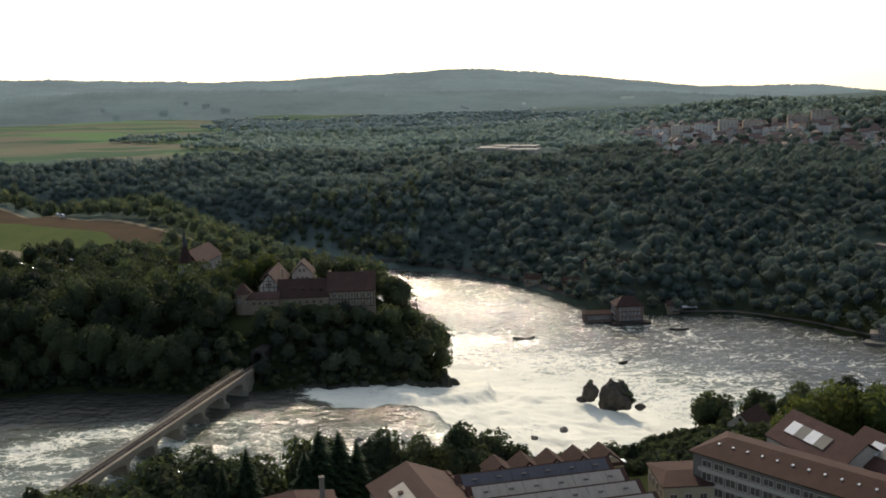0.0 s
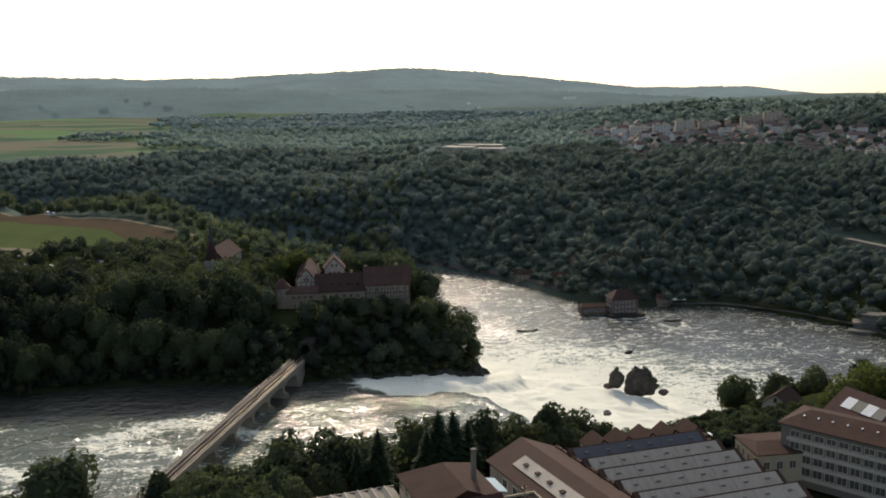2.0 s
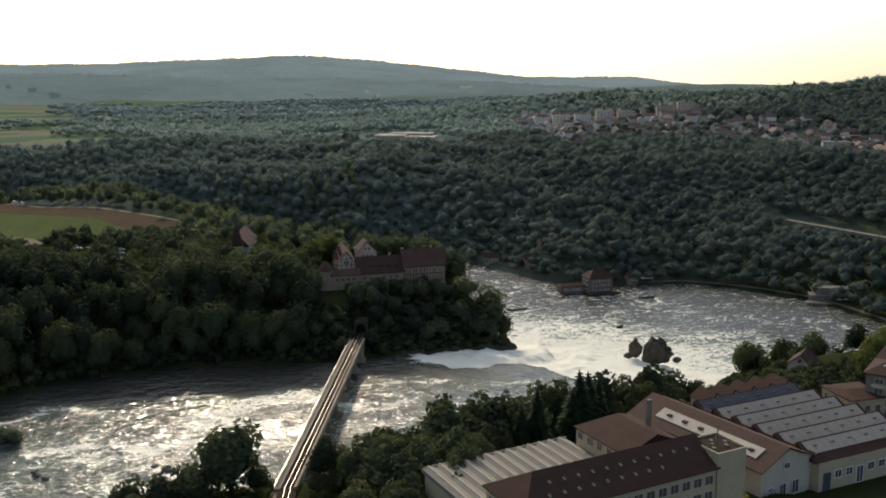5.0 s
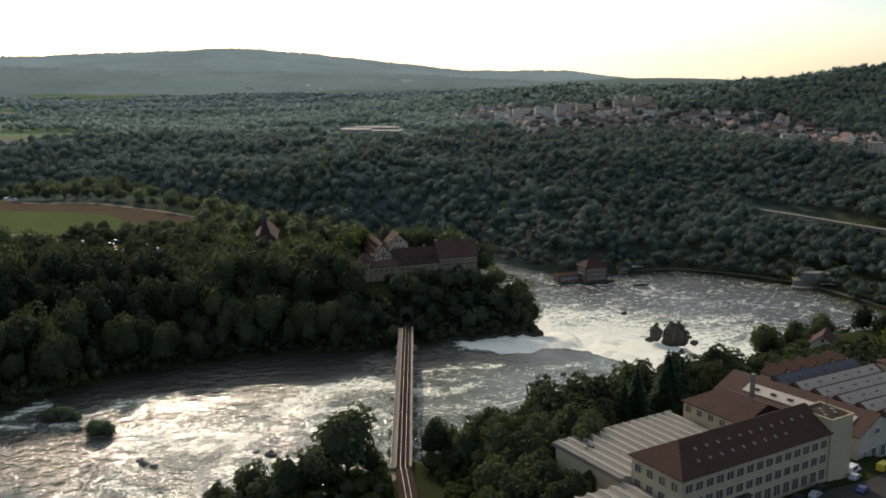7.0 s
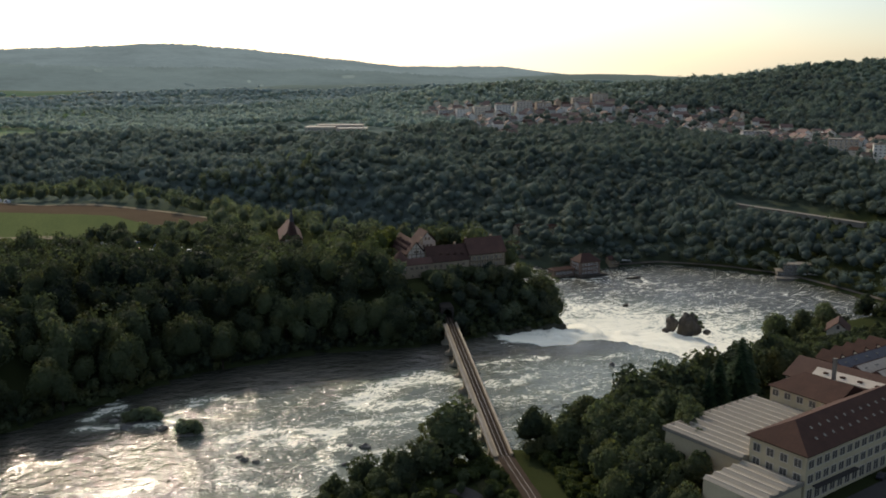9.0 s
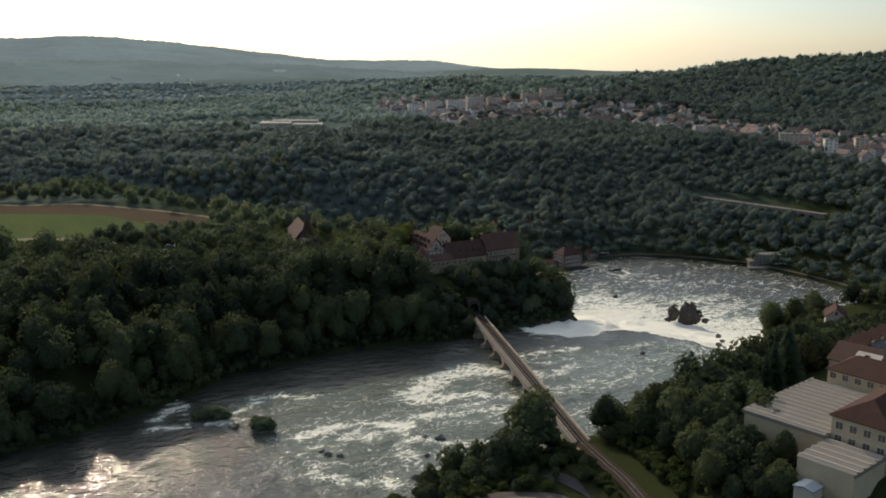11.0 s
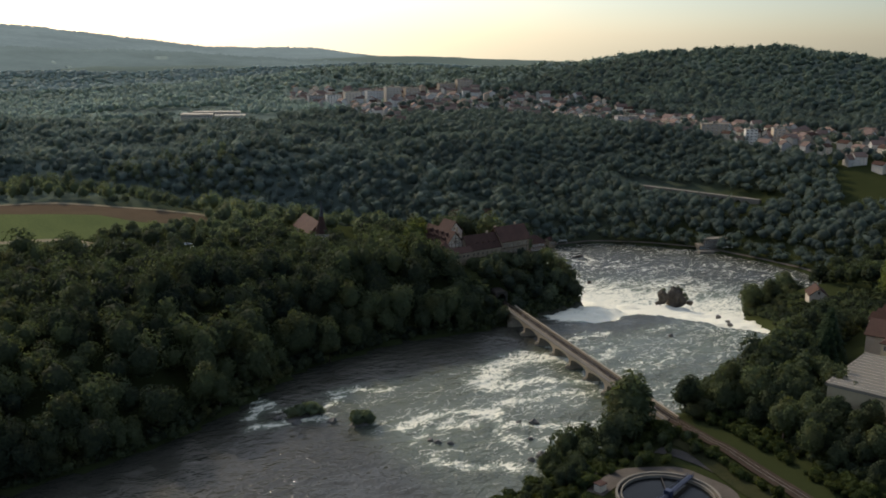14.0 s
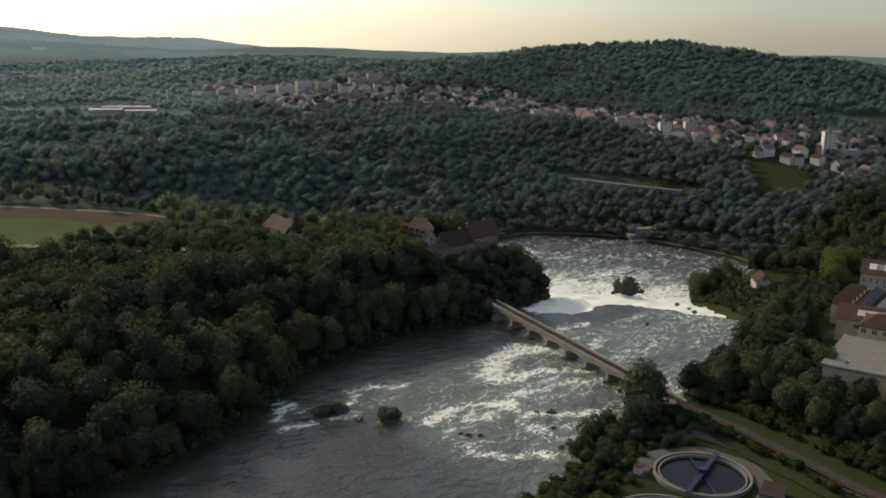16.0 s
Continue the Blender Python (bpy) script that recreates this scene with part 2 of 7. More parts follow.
def vnoise(x, y, seed=0):
    i, j = np.floor(x), np.floor(y)
    u, v = x - i, y - j
    u, v = u * u * (3 - 2 * u), v * v * (3 - 2 * v)
    a, b, c, d = hash2(i, j, seed), hash2(i + 1, j, seed), hash2(i, j + 1, seed), hash2(i + 1, j + 1, seed)
    return (a * (1 - u) + b * u) * (1 - v) + (c * (1 - u) + d * u) * v - 0.5


def fbm(x, y, octaves=4, seed=0):
    s, k = 0, 1.0
    for o in range(octaves):
        s = s + k * vnoise(x * 2 ** o + 17.3 * o, y * 2 ** o - 9.1 * o, seed + o)
        k *= 0.5
    return s


def seg_distance(px, py, line, closed=False):
    """Distance to a polyline, and the signed side of its nearest piece (left is positive)."""
    best, side = np.full(px.shape, 1e12), np.zeros(px.shape)
    n = len(line)
    for i in range(n if closed else n - 1):
        (ax, ay), (bx, by) = line[i], line[(i + 1) % n]
        dx, dy = bx - ax, by - ay
        k = np.clip(((px - ax) * dx + (py - ay) * dy) / (dx * dx + dy * dy), 0, 1)
        d = (px - ax - k * dx) ** 2 + (py - ay - k * dy) ** 2
        near = d < best
        best = np.where(near, d, best)
        side = np.where(near, np.sign(dx * (py - ay) - dy * (px - ax)), side)
    return np.sqrt(best), side


def inside(px, py, ring):
    odd = np.zeros(px.shape, bool)
    n = len(ring)
    for i in range(n):
        (ax, ay), (bx, by) = ring[i], ring[(i + 1) % n]
        if ay == by:
            continue
        odd ^= ((ay > py) != (by > py)) & (px < (bx - ax) * (py - ay) / (by - ay) + ax)
    return odd


# ---- the river's outline, its levels and the lie of the land ----
NORTH_BANK = [(-1500, 40), (-700, 205), (-420, 255), (-300, 281), (-263, 287), (-225, 307), (-191, 330), (-137, 341), (-99, 335), (-62, 343), (-40, 353), (-20, 360),
              (-10, 371), (0, 388), (-2, 418), (-18, 470), (-60, 560), (-130, 690), (-230, 800), (-420, 880), (-900, 900)]
BASIN_BANK = [(-900, 980), (-400, 960), (-190, 880), (-100, 808), (-42, 742), (16, 707), (55, 662), (80, 606), (101, 577), (139, 571), (183, 566),
              (212, 536)]
SOUTH_BANK = [(236, 500), (243, 450), (244, 415), (236, 385), (222, 345), (182, 350), (150, 364), (118, 360), (94, 346), (76, 320), (58, 300),
              (28, 271), (0, 252), (-20, 240), (-50, 223), (-80, 219), (-110, 216), (-127, 218), (-146, 212), (-170, 207), (-205, 197), (-300, 150),
              (-700, 60), (-1500, -120)]
SHORE = NORTH_BANK + BASIN_BANK + SOUTH_BANK
LIP = [(-64, 362), (-57, 346), (-53, 331), (-42, 324), (-28, 323), (-13, 324), (-6, 314), (0, 302), (6, 289), (14, 272), (24, 245)]
# x, y, height of the land, width of the bank that leads up to it
FAR_SPOTS = [(-420, 420, 28, 60), (-250, 370, 24, 48), (-220, 560, 26, 90), (-130, 450, 22, 45), (-55, 392, 19, 30), (-10, 376, 9, 15), (-330, 720, 20, 150), (-190, 970, 8, 70), (-110, 890, 14, 75), (-28, 838, 21, 95), (60, 800, 16, 130), (150, 810, 15, 200), (-420, 1030, 8, 70), (300, 700, 24, 320), (440, 690, 28, 290), (480, 590, 26, 250)]
NEAR_SPOTS = [(380, 430, 8, 170), (300, 330, 4, 110), (350, 1200, 26, 300), (20, 1170, 22, 250), (100, 960, 24, 190), (-30, 985, 25, 190), (-150, 1030, 25, 190), (-225, 1110, 26, 210), (-330, 1190, 27, 230), (-480, 1190, 27, 230), (-800, 1200, 27, 230), (-30, 150, 17, 32), (50, 190, 14, 45), (125, 312, -12, 30), (85, 262, 4, 45), (-145, 165, 5, 30), (-105, 190, 6, 22), (-260, 90, 6, 60), (60, -50, 22, 100)]
SPOTS = FAR_SPOTS + NEAR_SPOTS + [(-293, 684, 24.5, 50), (-360, 730, 24.5, 50), (-430, 780, 24.5, 40), (-230, 640, 25, 50), (-350, 620, 25, 80), (-500, 780, 24.5, 50)]
BASIN = -35.0


def lip_distance(x, y):
    d, side = seg_distance(x, y, LIP)
    s = np.where(side >= 0, d, -d)
    s = np.where((y > 420) | (x > 70), np.abs(d), s)
    return np.where((x < -70) & (y < 420), -np.abs(d), s)


def water_level(x, y):
    d = lip_distance(x, y)
    d = d * (1 - 0.45 * smooth(x, -66, -56) * (1 - smooth(x, -22, -4)) * smooth(y, 328, 338) * (1 - smooth(y, 372, 392)))
    z = 0.006 * np.clip(-100 - x, 0, 300) - 2.0 * smooth(d, -45, 0)
    z = z - 20.0 * np.clip(d / 95, 0, 1) - (BASIN * -1 - 22.0) * smooth(d, 80, 135)
    return np.where((x < -70) & (y > 480), BASIN, z)


def river_distance(x, y):
    """Metres from the water's edge: positive on land."""
    d, _ = seg_distance(x, y, SHORE, True)
    return np.where(inside(x, y, SHORE), -d, d)


def plateau(x, y):
    w, h, b = 0, 0, 0
    for sx, sy, sh, sb in SPOTS:
        k = 1 / (((x - sx) ** 2 + (y - sy) ** 2) + 900.0) ** 1.5
        w, h, b = w + k, h + k * sh, b + k * sb
    return h / w, b / w


# x, y, height and width of the wooded hills behind the town
HILLS = [(560, 1480, 30, 260), (735, 1255, 40, 260), (915, 1040, 66, 250), (1060, 830, 42, 230), (1180, 600, 20, 230)]


# x, y, radius and level of the ground that was made flat for works
PADS = [(101, 303, 8, -9.0), (-153.5, 170.5, 18, 5.0), (-184, 161, 18, 5.0), (-52, 150, 24, 17.4), (-20, 150, 22, 17.4), (-62, 163, 20, 15.5), (-30, 132, 26, 17.4), (10, 150, 22, 16.5), (26, 182, 26, 14.0), (-112, 196, 6, 5.6), (-108, 206, 6, 5.4)]
CUT = [(-80.5, 333.5), (-73.9, 360.0)]


def land(x, y):
    d = river_distance(x, y)
    h, b = plateau(x, y)
    r = np.hypot(x + 100, y)
    h = h + fbm(x / 420, y / 420, 3, 5) * 14 * smooth(r, 900, 2000) + fbm(x / 60, y / 60, 3, 9) * 2.0 * smooth(d, 20, 80)
    h = h + 18 * smooth(r, 2000, 4300) * (0.6 + fbm(x / 900, y / 900, 2, 3)) + 24 * fbm(x / 620 + 0.3, y / 230, 2, 88) * smooth(y, 1180, 1450) * smooth(x, -700, -150)
    for hx, hy, hh, hw in HILLS:
        h = h + hh * np.exp(-((x - hx) ** 2 + (y - hy) ** 2) / hw ** 2) * (1 + 0.2 * fbm(x / 180, y / 180, 3, 4))
    h = h + 16 * fbm(x / 130 + 3, y / 80, 3, 71) * smooth(d, 40, 120) * smooth(y, 600, 700) * (1 - smooth(x, 160, 280)) * (1 - smooth(y, 1020, 1150))
    lev = water_level(x, y)
    k = np.clip(d / b, 0, 1)
    up = lev + 0.8 + (h - lev - 0.8) * (0.55 * k + 0.45 * k * k * (3 - 2 * k))
    for px, py, pr, pz in PADS:
        k = 1 - smooth(np.hypot(x - px, y - py), pr, pr + 9)
        up = up + (pz - up) * k
    cd, _ = seg_distance(x, y, CUT)
    up = np.where(cd < 4.6, np.minimum(up, 5.3), up)
    return np.where(d > 0, up, lev - 2.0 - 5.0 * smooth(-d, 0, 2) - np.clip(-d, 0, 16) * 0.4)


def land_at(x, y):
    return float(land(np.array([float(x)]), np.array([float(y)]))[0])
# ---- ground ----
front = np.radians(np.concatenate([np.arange(-48, 82, 0.34), np.arange(82, 312, 3.0)]))
rings = [0.02]
while rings[-1] < 4300:
    rings.append(rings[-1] + max(2.4, rings[-1] * 0.0135))
rings = np.array(rings)
A, Rr = np.meshgrid(front, rings)
gx, gy = -160 + Rr * np.sin(A), -40 + Rr * np.cos(A)
gz = land(gx.ravel(), gy.ravel()).reshape(gx.shape)
nr, na = gx.shape
idx = np.arange(nr * na).reshape(nr, na)
nxt = np.roll(idx, -1, axis=1)
faces = np.stack([idx[:-1], nxt[:-1], nxt[1:], idx[1:]], -1).reshape(-1, 4)[:, ::-1]
gv = np.stack([gx, gy, gz], -1).reshape(-1, 3)
grass_mat, nt, p = nodes_of("meadow_ground")
v = coords(nt)
c = mix_node(nt, noise_node(nt, 0.03, 4, 0.6, v), (0.02, 0.028, 0.012), (0.044, 0.052, 0.02))
c = mix_node(nt, math_node(nt, "MULTIPLY", noise_node(nt, 0.6, 4, 0.6, v), 0.7), c, (0.036, 0.04, 0.016))
# strips of crops on the open land far off
big = nt.nodes.new("ShaderNodeTexVoronoi")
big.inputs["Scale"].default_value = 0.009
mpv = nt.nodes.new("ShaderNodeMapping")
mpv.inputs["Rotation"].default_value, mpv.inputs["Scale"].default_value = (0, 0, 0.35), (0.45, 1.6, 1.0)
nt.links.new(v, mpv.inputs[0])
nt.links.new(mpv.outputs[0], big.inputs["Vector"])
strip_pick = nt.nodes.new("ShaderNodeSeparateColor")
nt.links.new(big.outputs["Color"], strip_pick.inputs[0])
crop = mix_node(nt, math_node(nt, "MULTIPLY", math_node(nt, "SUBTRACT", strip_pick.outputs[0], 0.3), 2.4, True), (0.1, 0.15, 0.09), (0.2, 0.185, 0.13))
crop = mix_node(nt, math_node(nt, "MULTIPLY", math_node(nt, "SUBTRACT", strip_pick.outputs[1], 0.72), 9.0, True), crop, (0.16, 0.23, 0.11))
sep = nt.nodes.new("ShaderNodeSeparateXYZ")
nt.links.new(v, sep.inputs[0])
open_land = math_node(nt, "MULTIPLY", math_node(nt, "SUBTRACT", sep.outputs[1], 1150.0), 0.01, True)
open_land = math_node(nt, "MULTIPLY", open_land, math_node(nt, "MULTIPLY", math_node(nt, "SUBTRACT", -60.0, sep.outputs[0]), 0.006, True))
# farther ground pales to blue-green: haze put into the base colour
far_haze = math_node(nt, "MULTIPLY", math_node(nt, "SUBTRACT", sep.outputs[1], 540.0), 0.004, True)
c = mix_node(nt, far_haze, c, (0.14, 0.175, 0.15))
c = mix_node(nt, open_land, c, crop)
nt.links.new(c, p.inputs["Base Color"])
p.inputs["Roughness"].default_value = 0.95
p.inputs["Specular IOR Level"].default_value = 0.0
bp = add_node(nt, "ShaderNodeBump", Strength=0.6, Distance=0.4)
nt.links.new(noise_node(nt, 0.8, 4, 0.6, v), bp.inputs["Height"])
nt.links.new(bp.outputs[0], p.inputs["Normal"])
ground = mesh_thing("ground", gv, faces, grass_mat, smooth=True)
tagged(ground, "green river banks, meadows and rolling wooded land", "ground", kind="structure")

# ---- far ridges: haze of distance put into grey-blue colour and glow ----
SKYLINE = [(-60, 0.75), (-40, 0.8), (-25, 0.85), (-20.7, 0.76), (-18, 0.63), (-15, 0.55), (-12, 0.41), (-7.1, 0.46), (-2.1, 0.64), (2, 0.8), (3.6, 0.86), (5.5, 0.72), (8.1, 0.48), (11.4, 0.12), (13.6, -0.14), (17.1, -0.55), (23.1, -0.56), (27.4, -1.12), (31.4, -1.2), (37.2, -1.5), (46, -1.3), (53, -1.1), (66, -1.1), (95, -1.1)]
LOWER = [(-60, -0.2), (-25, -0.35), (-18, 0.0), (-10, -0.1), (0, -0.45), (6, -0.55), (14, -0.75), (22, -1.25), (30, -1.6), (45, -2.0), (95, -2.0)]


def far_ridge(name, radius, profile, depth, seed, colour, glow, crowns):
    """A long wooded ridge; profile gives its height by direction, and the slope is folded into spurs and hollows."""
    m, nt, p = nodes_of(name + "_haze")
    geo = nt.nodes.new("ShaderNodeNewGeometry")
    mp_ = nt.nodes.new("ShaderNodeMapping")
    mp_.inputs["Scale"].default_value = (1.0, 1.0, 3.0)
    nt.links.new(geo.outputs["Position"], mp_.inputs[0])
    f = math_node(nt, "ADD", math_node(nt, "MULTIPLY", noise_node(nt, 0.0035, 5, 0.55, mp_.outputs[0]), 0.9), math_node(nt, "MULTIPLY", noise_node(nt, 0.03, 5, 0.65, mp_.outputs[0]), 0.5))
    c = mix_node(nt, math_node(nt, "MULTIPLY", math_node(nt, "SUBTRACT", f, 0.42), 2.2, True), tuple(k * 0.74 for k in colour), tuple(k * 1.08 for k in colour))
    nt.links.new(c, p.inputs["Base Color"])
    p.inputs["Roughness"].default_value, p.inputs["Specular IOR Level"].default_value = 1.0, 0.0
    # the ridge emits its own colour, in place of haze in the air
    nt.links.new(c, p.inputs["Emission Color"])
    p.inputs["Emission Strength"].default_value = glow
    az = np.arange(-60, 95, 0.05)
    n = len(az)
    el = np.interp(az, [q[0] for q in profile], [q[1] for q in profile])
    el = np.convolve(np.pad(el, 8, "edge"), np.ones(17) / 17, "valid")
    top = 112 + radius * np.tan(np.radians(el)) + fbm(az * 1.1, az * 0 + seed, 4, seed) * 5
    crest = crowns * (hash2(np.floor(az * 14), az * 0, seed) + 0.6 * hash2(np.floor(az * 20), az * 0, seed + 1))
    verts, rows_ = [], 14
    for k in range(rows_):
        u = k / (rows_ - 2)
        r = radius - depth * (1 - min(u, 1.0)) if k < rows_ - 1 else radius + 60
        lift = (1 - (1 - min(u, 1)) ** 1.5) if k < rows_ - 1 else 0.85
        fold = fbm(az * 0.5 + 2.0 * u, az * 0 + 3 * u, 4, seed + 5) * 34 * math.sin(math.pi * min(u, 1))
        a = np.radians(az)
        verts.append(np.stack([-150 + (r + fold * 6) * np.sin(a), (r + fold * 6) * np.cos(a), 12 + (top - 12) * lift + fold * 0.7 + (crest if k == rows_ - 2 else 0)], -1))
    idx = np.arange(rows_ * n).reshape(rows_, n)
    fs = np.stack([idx[:-1, :-1], idx[:-1, 1:], idx[1:, 1:], idx[1:, :-1]], -1).reshape(-1, 4)[:, ::-1]
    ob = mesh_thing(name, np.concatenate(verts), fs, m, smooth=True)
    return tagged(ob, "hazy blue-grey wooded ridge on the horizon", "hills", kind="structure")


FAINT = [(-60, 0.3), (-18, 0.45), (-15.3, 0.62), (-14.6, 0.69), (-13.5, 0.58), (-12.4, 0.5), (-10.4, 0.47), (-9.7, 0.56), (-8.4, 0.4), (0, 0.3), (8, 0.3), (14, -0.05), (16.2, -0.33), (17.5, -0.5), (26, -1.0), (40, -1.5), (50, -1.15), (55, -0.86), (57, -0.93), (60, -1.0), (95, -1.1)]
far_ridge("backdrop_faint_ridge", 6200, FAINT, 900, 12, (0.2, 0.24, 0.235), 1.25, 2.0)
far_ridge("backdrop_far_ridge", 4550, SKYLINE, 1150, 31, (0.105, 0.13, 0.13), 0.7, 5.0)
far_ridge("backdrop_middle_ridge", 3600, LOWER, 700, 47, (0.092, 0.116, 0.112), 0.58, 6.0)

# ---- water ----
step = 1.6
wx, wy = np.meshgrid(np.arange(-700, 262, step), np.arange(60, 1000, step))
wd = river_distance(wx.ravel(), wy.ravel()).reshape(wx.shape)
ld = lip_distance(wx.ravel(), wy.ravel()).reshape(wx.shape)
wz = water_level(wx.ravel(), wy.ravel()).reshape(wx.shape)
upper = smooth(-ld, -1, 3) * (wy < 420)
patch = fbm(wx / 26, wy / 14, 4, 12)
# wandering copies of the plan, so that no line of foam runs straight
shift_x, shift_y = wx + 11 * fbm(wx / 13, wy / 9, 3, 51), wy + 8 * fbm(wx / 17, wy / 9, 3, 52)
# lines along which the river breaks: plan line, half width, strength
BREAKERS = [
    ([(-228, 287), (-215, 285), (-203, 282)], 4.5, 0.62), ([(-223, 313), (-215, 303), (-227, 297)], 4.0, 0.6), ([(-204, 293), (-190, 301), (-176, 297)], 4.5, 0.66),
    ([(-190, 264), (-173, 265), (-155, 257)], 5.0, 0.8), ([(-188, 249), (-177, 257), (-166, 251)], 4.0, 0.62), ([(-192, 235), (-186, 224), (-176, 220)], 3.4, 0.58),
    ([(-155, 256), (-156, 243), (-160, 231)], 3.6, 0.6), ([(-153, 243), (-139, 235), (-128, 230)], 3.5, 0.58), ([(-150, 263), (-127, 262), (-108, 252)], 6.0, 0.56),
    ([(-134, 285), (-119, 296), (-100, 292), (-86, 286)], 8.5, 0.72), ([(-135, 277), (-117, 273), (-103, 264)], 5.5, 0.66), ([(-112, 304), (-98, 300)], 5.0, 0.52),
    ([(-80, 308), (-66, 308), (-48, 310)], 3.0, 0.62), ([(-78, 296), (-62, 292)], 3.0, 0.5), ([(-84, 279), (-66, 284)], 3.4, 0.52), ([(-58, 262), (-46, 266)], 3.0, 0.5), ([(-34, 300), (-14, 296)], 3.4, 0.46)]
foam = np.zeros(wx.shape)
for line, half_width, strength in BREAKERS:
    q = seg_distance(shift_x.ravel(), shift_y.ravel(), line)[0].reshape(wx.shape)
    foam = np.maximum(foam, 0.94 * strength * np.exp(-(q / (0.9 * half_width)) ** 2))
ledge_reach = smooth(wx, -212, -188) * (1 - smooth(wy, 296, 312))
race = smooth(wx, -100, -72) * (1 - 0.5 * smooth(-ld, -2, 26))
foam = np.maximum(foam, upper * (0.18 * ledge_reach + 0.07 * race + 0.22 * patch * ledge_reach)) * upper
rapids = np.clip(foam * 1.25, 0, 1)
fall = smooth(ld, -2, 2) * (1 - smooth(ld, 95, 150)) * (1 - (wy > 480) * (wx < -70))
# the brink drops in two steps with a ragged edge
ragged = ld + 5 * fbm(wx / 7, wy / 7, 3, 14)
chute = smooth(wx, -62, -52) * np.exp(-(np.clip(-wd, 0, 99) / 15) ** 2) * (wy > 322) * (wx < 18) * (wy < 400)
wz = wz + fbm(wx / 8, wy / 8, 3, 2) * (0.35 + 1.1 * rapids + 1.0 * fall) + fbm(wx / 3, wy / 3, 2, 7) * (0.2 + 0.6 * rapids + 0.7 * fall)
wz = wz - 1.6 * smooth(ragged, -1, 3) * fall * (1 - smooth(chute, 0.02, 0.25)) - 1.4 * (1 - smooth(chute, 0.02, 0.25)) * smooth(ragged, 16, 22) * (1 - smooth(ragged, 60, 90))
wz = wz - 1.2 * fall * np.abs(np.sin(ld / 8 + 2 * fbm(wx / 15, wy / 15, 2, 8))) * smooth(ld, 2, 12) * (1 - 0.7 * smooth(chute, 0.02, 0.25))
# the water piles up against the crags
boil = 0
for bx, by, bh, br in ((57, 369, 2.6, 4.2), (53.5, 372, 1.6, 3.5), (66, 368, 1.8, 5.0), (73, 368.5, 1.4, 4.0)):
    boil = boil + bh * np.exp(-((wx - bx) ** 2 + (wy - by) ** 2) / br ** 2)
wz = wz + boil * (1 + 0.5 * fbm(wx / 3, wy / 3, 2, 19))
spread = np.clip(ld + 26 * fbm(wx / 40, wy / 40, 3, 23), 0, 900)
white = smooth(ragged, -1.5, 3) * (1.0 - 0.2 * smooth(spread, 8, 30) * np.clip(0.35 + 1.3 * patch, 0, 1) - 0.22 * smooth(spread, 110, 160) - 0.5 * smooth(spread, 140, 225)) * (1 - (wy > 480) * (wx < -70))
# eddy lines in the basin
for line, half_width, strength in (([(60, 566), (96, 556), (130, 531), (146, 498)], 5.5, 0.5), ([(146, 498), (190, 470), (224, 420)], 4.0, 0.42), ([(100, 520), (128, 500), (140, 470)], 4.0, 0.42), ([(20, 640), (60, 600), (92, 572)], 5.0, 0.44), ([(-60, 730), (0, 690), (40, 640)], 5.0, 0.42)):
    q = seg_distance((wx + 3 * (shift_x - wx)).ravel(), (wy + 3 * (shift_y - wy)).ravel(), line)[0].reshape(wx.shape)
    white = np.maximum(white, strength * np.exp(-(q / half_width) ** 2) * (ld > 60))
white = np.maximum(white, (0.08 + 0.28 * patch) * smooth(ld, 90, 130))
foam = np.clip(0.5 * boil + np.maximum(np.maximum(foam, white * smooth(ld, -3, 0)), 0.78 * chute), 0, 1)
milk = np.clip(smooth(ld, -1, 2) * (1 - 0.92 * smooth(ld, 120, 235)) * (wy < 640) + 0.75 * rapids + 0.22 * ledge_reach * upper, 0, 1)
wave = np.clip(0.95 + 0.25 * smooth(wx, -215, -185) - 0.2 * fall + 0.4 * smooth(wx, -120, -90) * upper + 0.1 * smooth(ld, 90, 150), 0.2, 1.8)
keep = (wd < 5).ravel()
ny, nx = wx.shape
wi = np.arange(nx * ny).reshape(ny, nx)
wf = np.stack([wi[:-1, :-1], wi[:-1, 1:], wi[1:, 1:], wi[1:, :-1]], -1).reshape(-1, 4)
wf = wf[keep[wf].all(axis=1)]
used = np.zeros(nx * ny, bool)
used[wf.ravel()] = True
remap = np.cumsum(used) - 1
water_mat, nt, p = nodes_of("river_water")
geo = nt.nodes.new("ShaderNodeNewGeometry")
att = nt.nodes.new("ShaderNodeAttribute")
att.attribute_name = "foam"
att2 = nt.nodes.new("ShaderNodeAttribute")
att2.attribute_name = "milk"
att3 = nt.nodes.new("ShaderNodeAttribute")
att3.attribute_name = "wave"
pos = geo.outputs["Position"]
mp = nt.nodes.new("ShaderNodeMapping")
mp.inputs["Rotation"].default_value = (0, 0, radians(-8))
mp.inputs["Scale"].default_value = (0.55, 1.0, 1.0)
nt.links.new(pos, mp.inputs[0])
warp = nt.nodes.new("ShaderNodeTexNoise")
warp.inputs["Scale"].default_value = 0.05
nt.links.new(mp.outputs[0], warp.inputs["Vector"])
flow = nt.nodes.new("ShaderNodeMix")
flow.data_type, flow.blend_type = "RGBA", "ADD"
flow.inputs[0].default_value = 12.0
nt.links.new(mp.outputs[0], flow.inputs[6])
nt.links.new(warp.outputs["Color"], flow.inputs[7])
flow.clamp_factor = False
fv = flow.outputs[2]
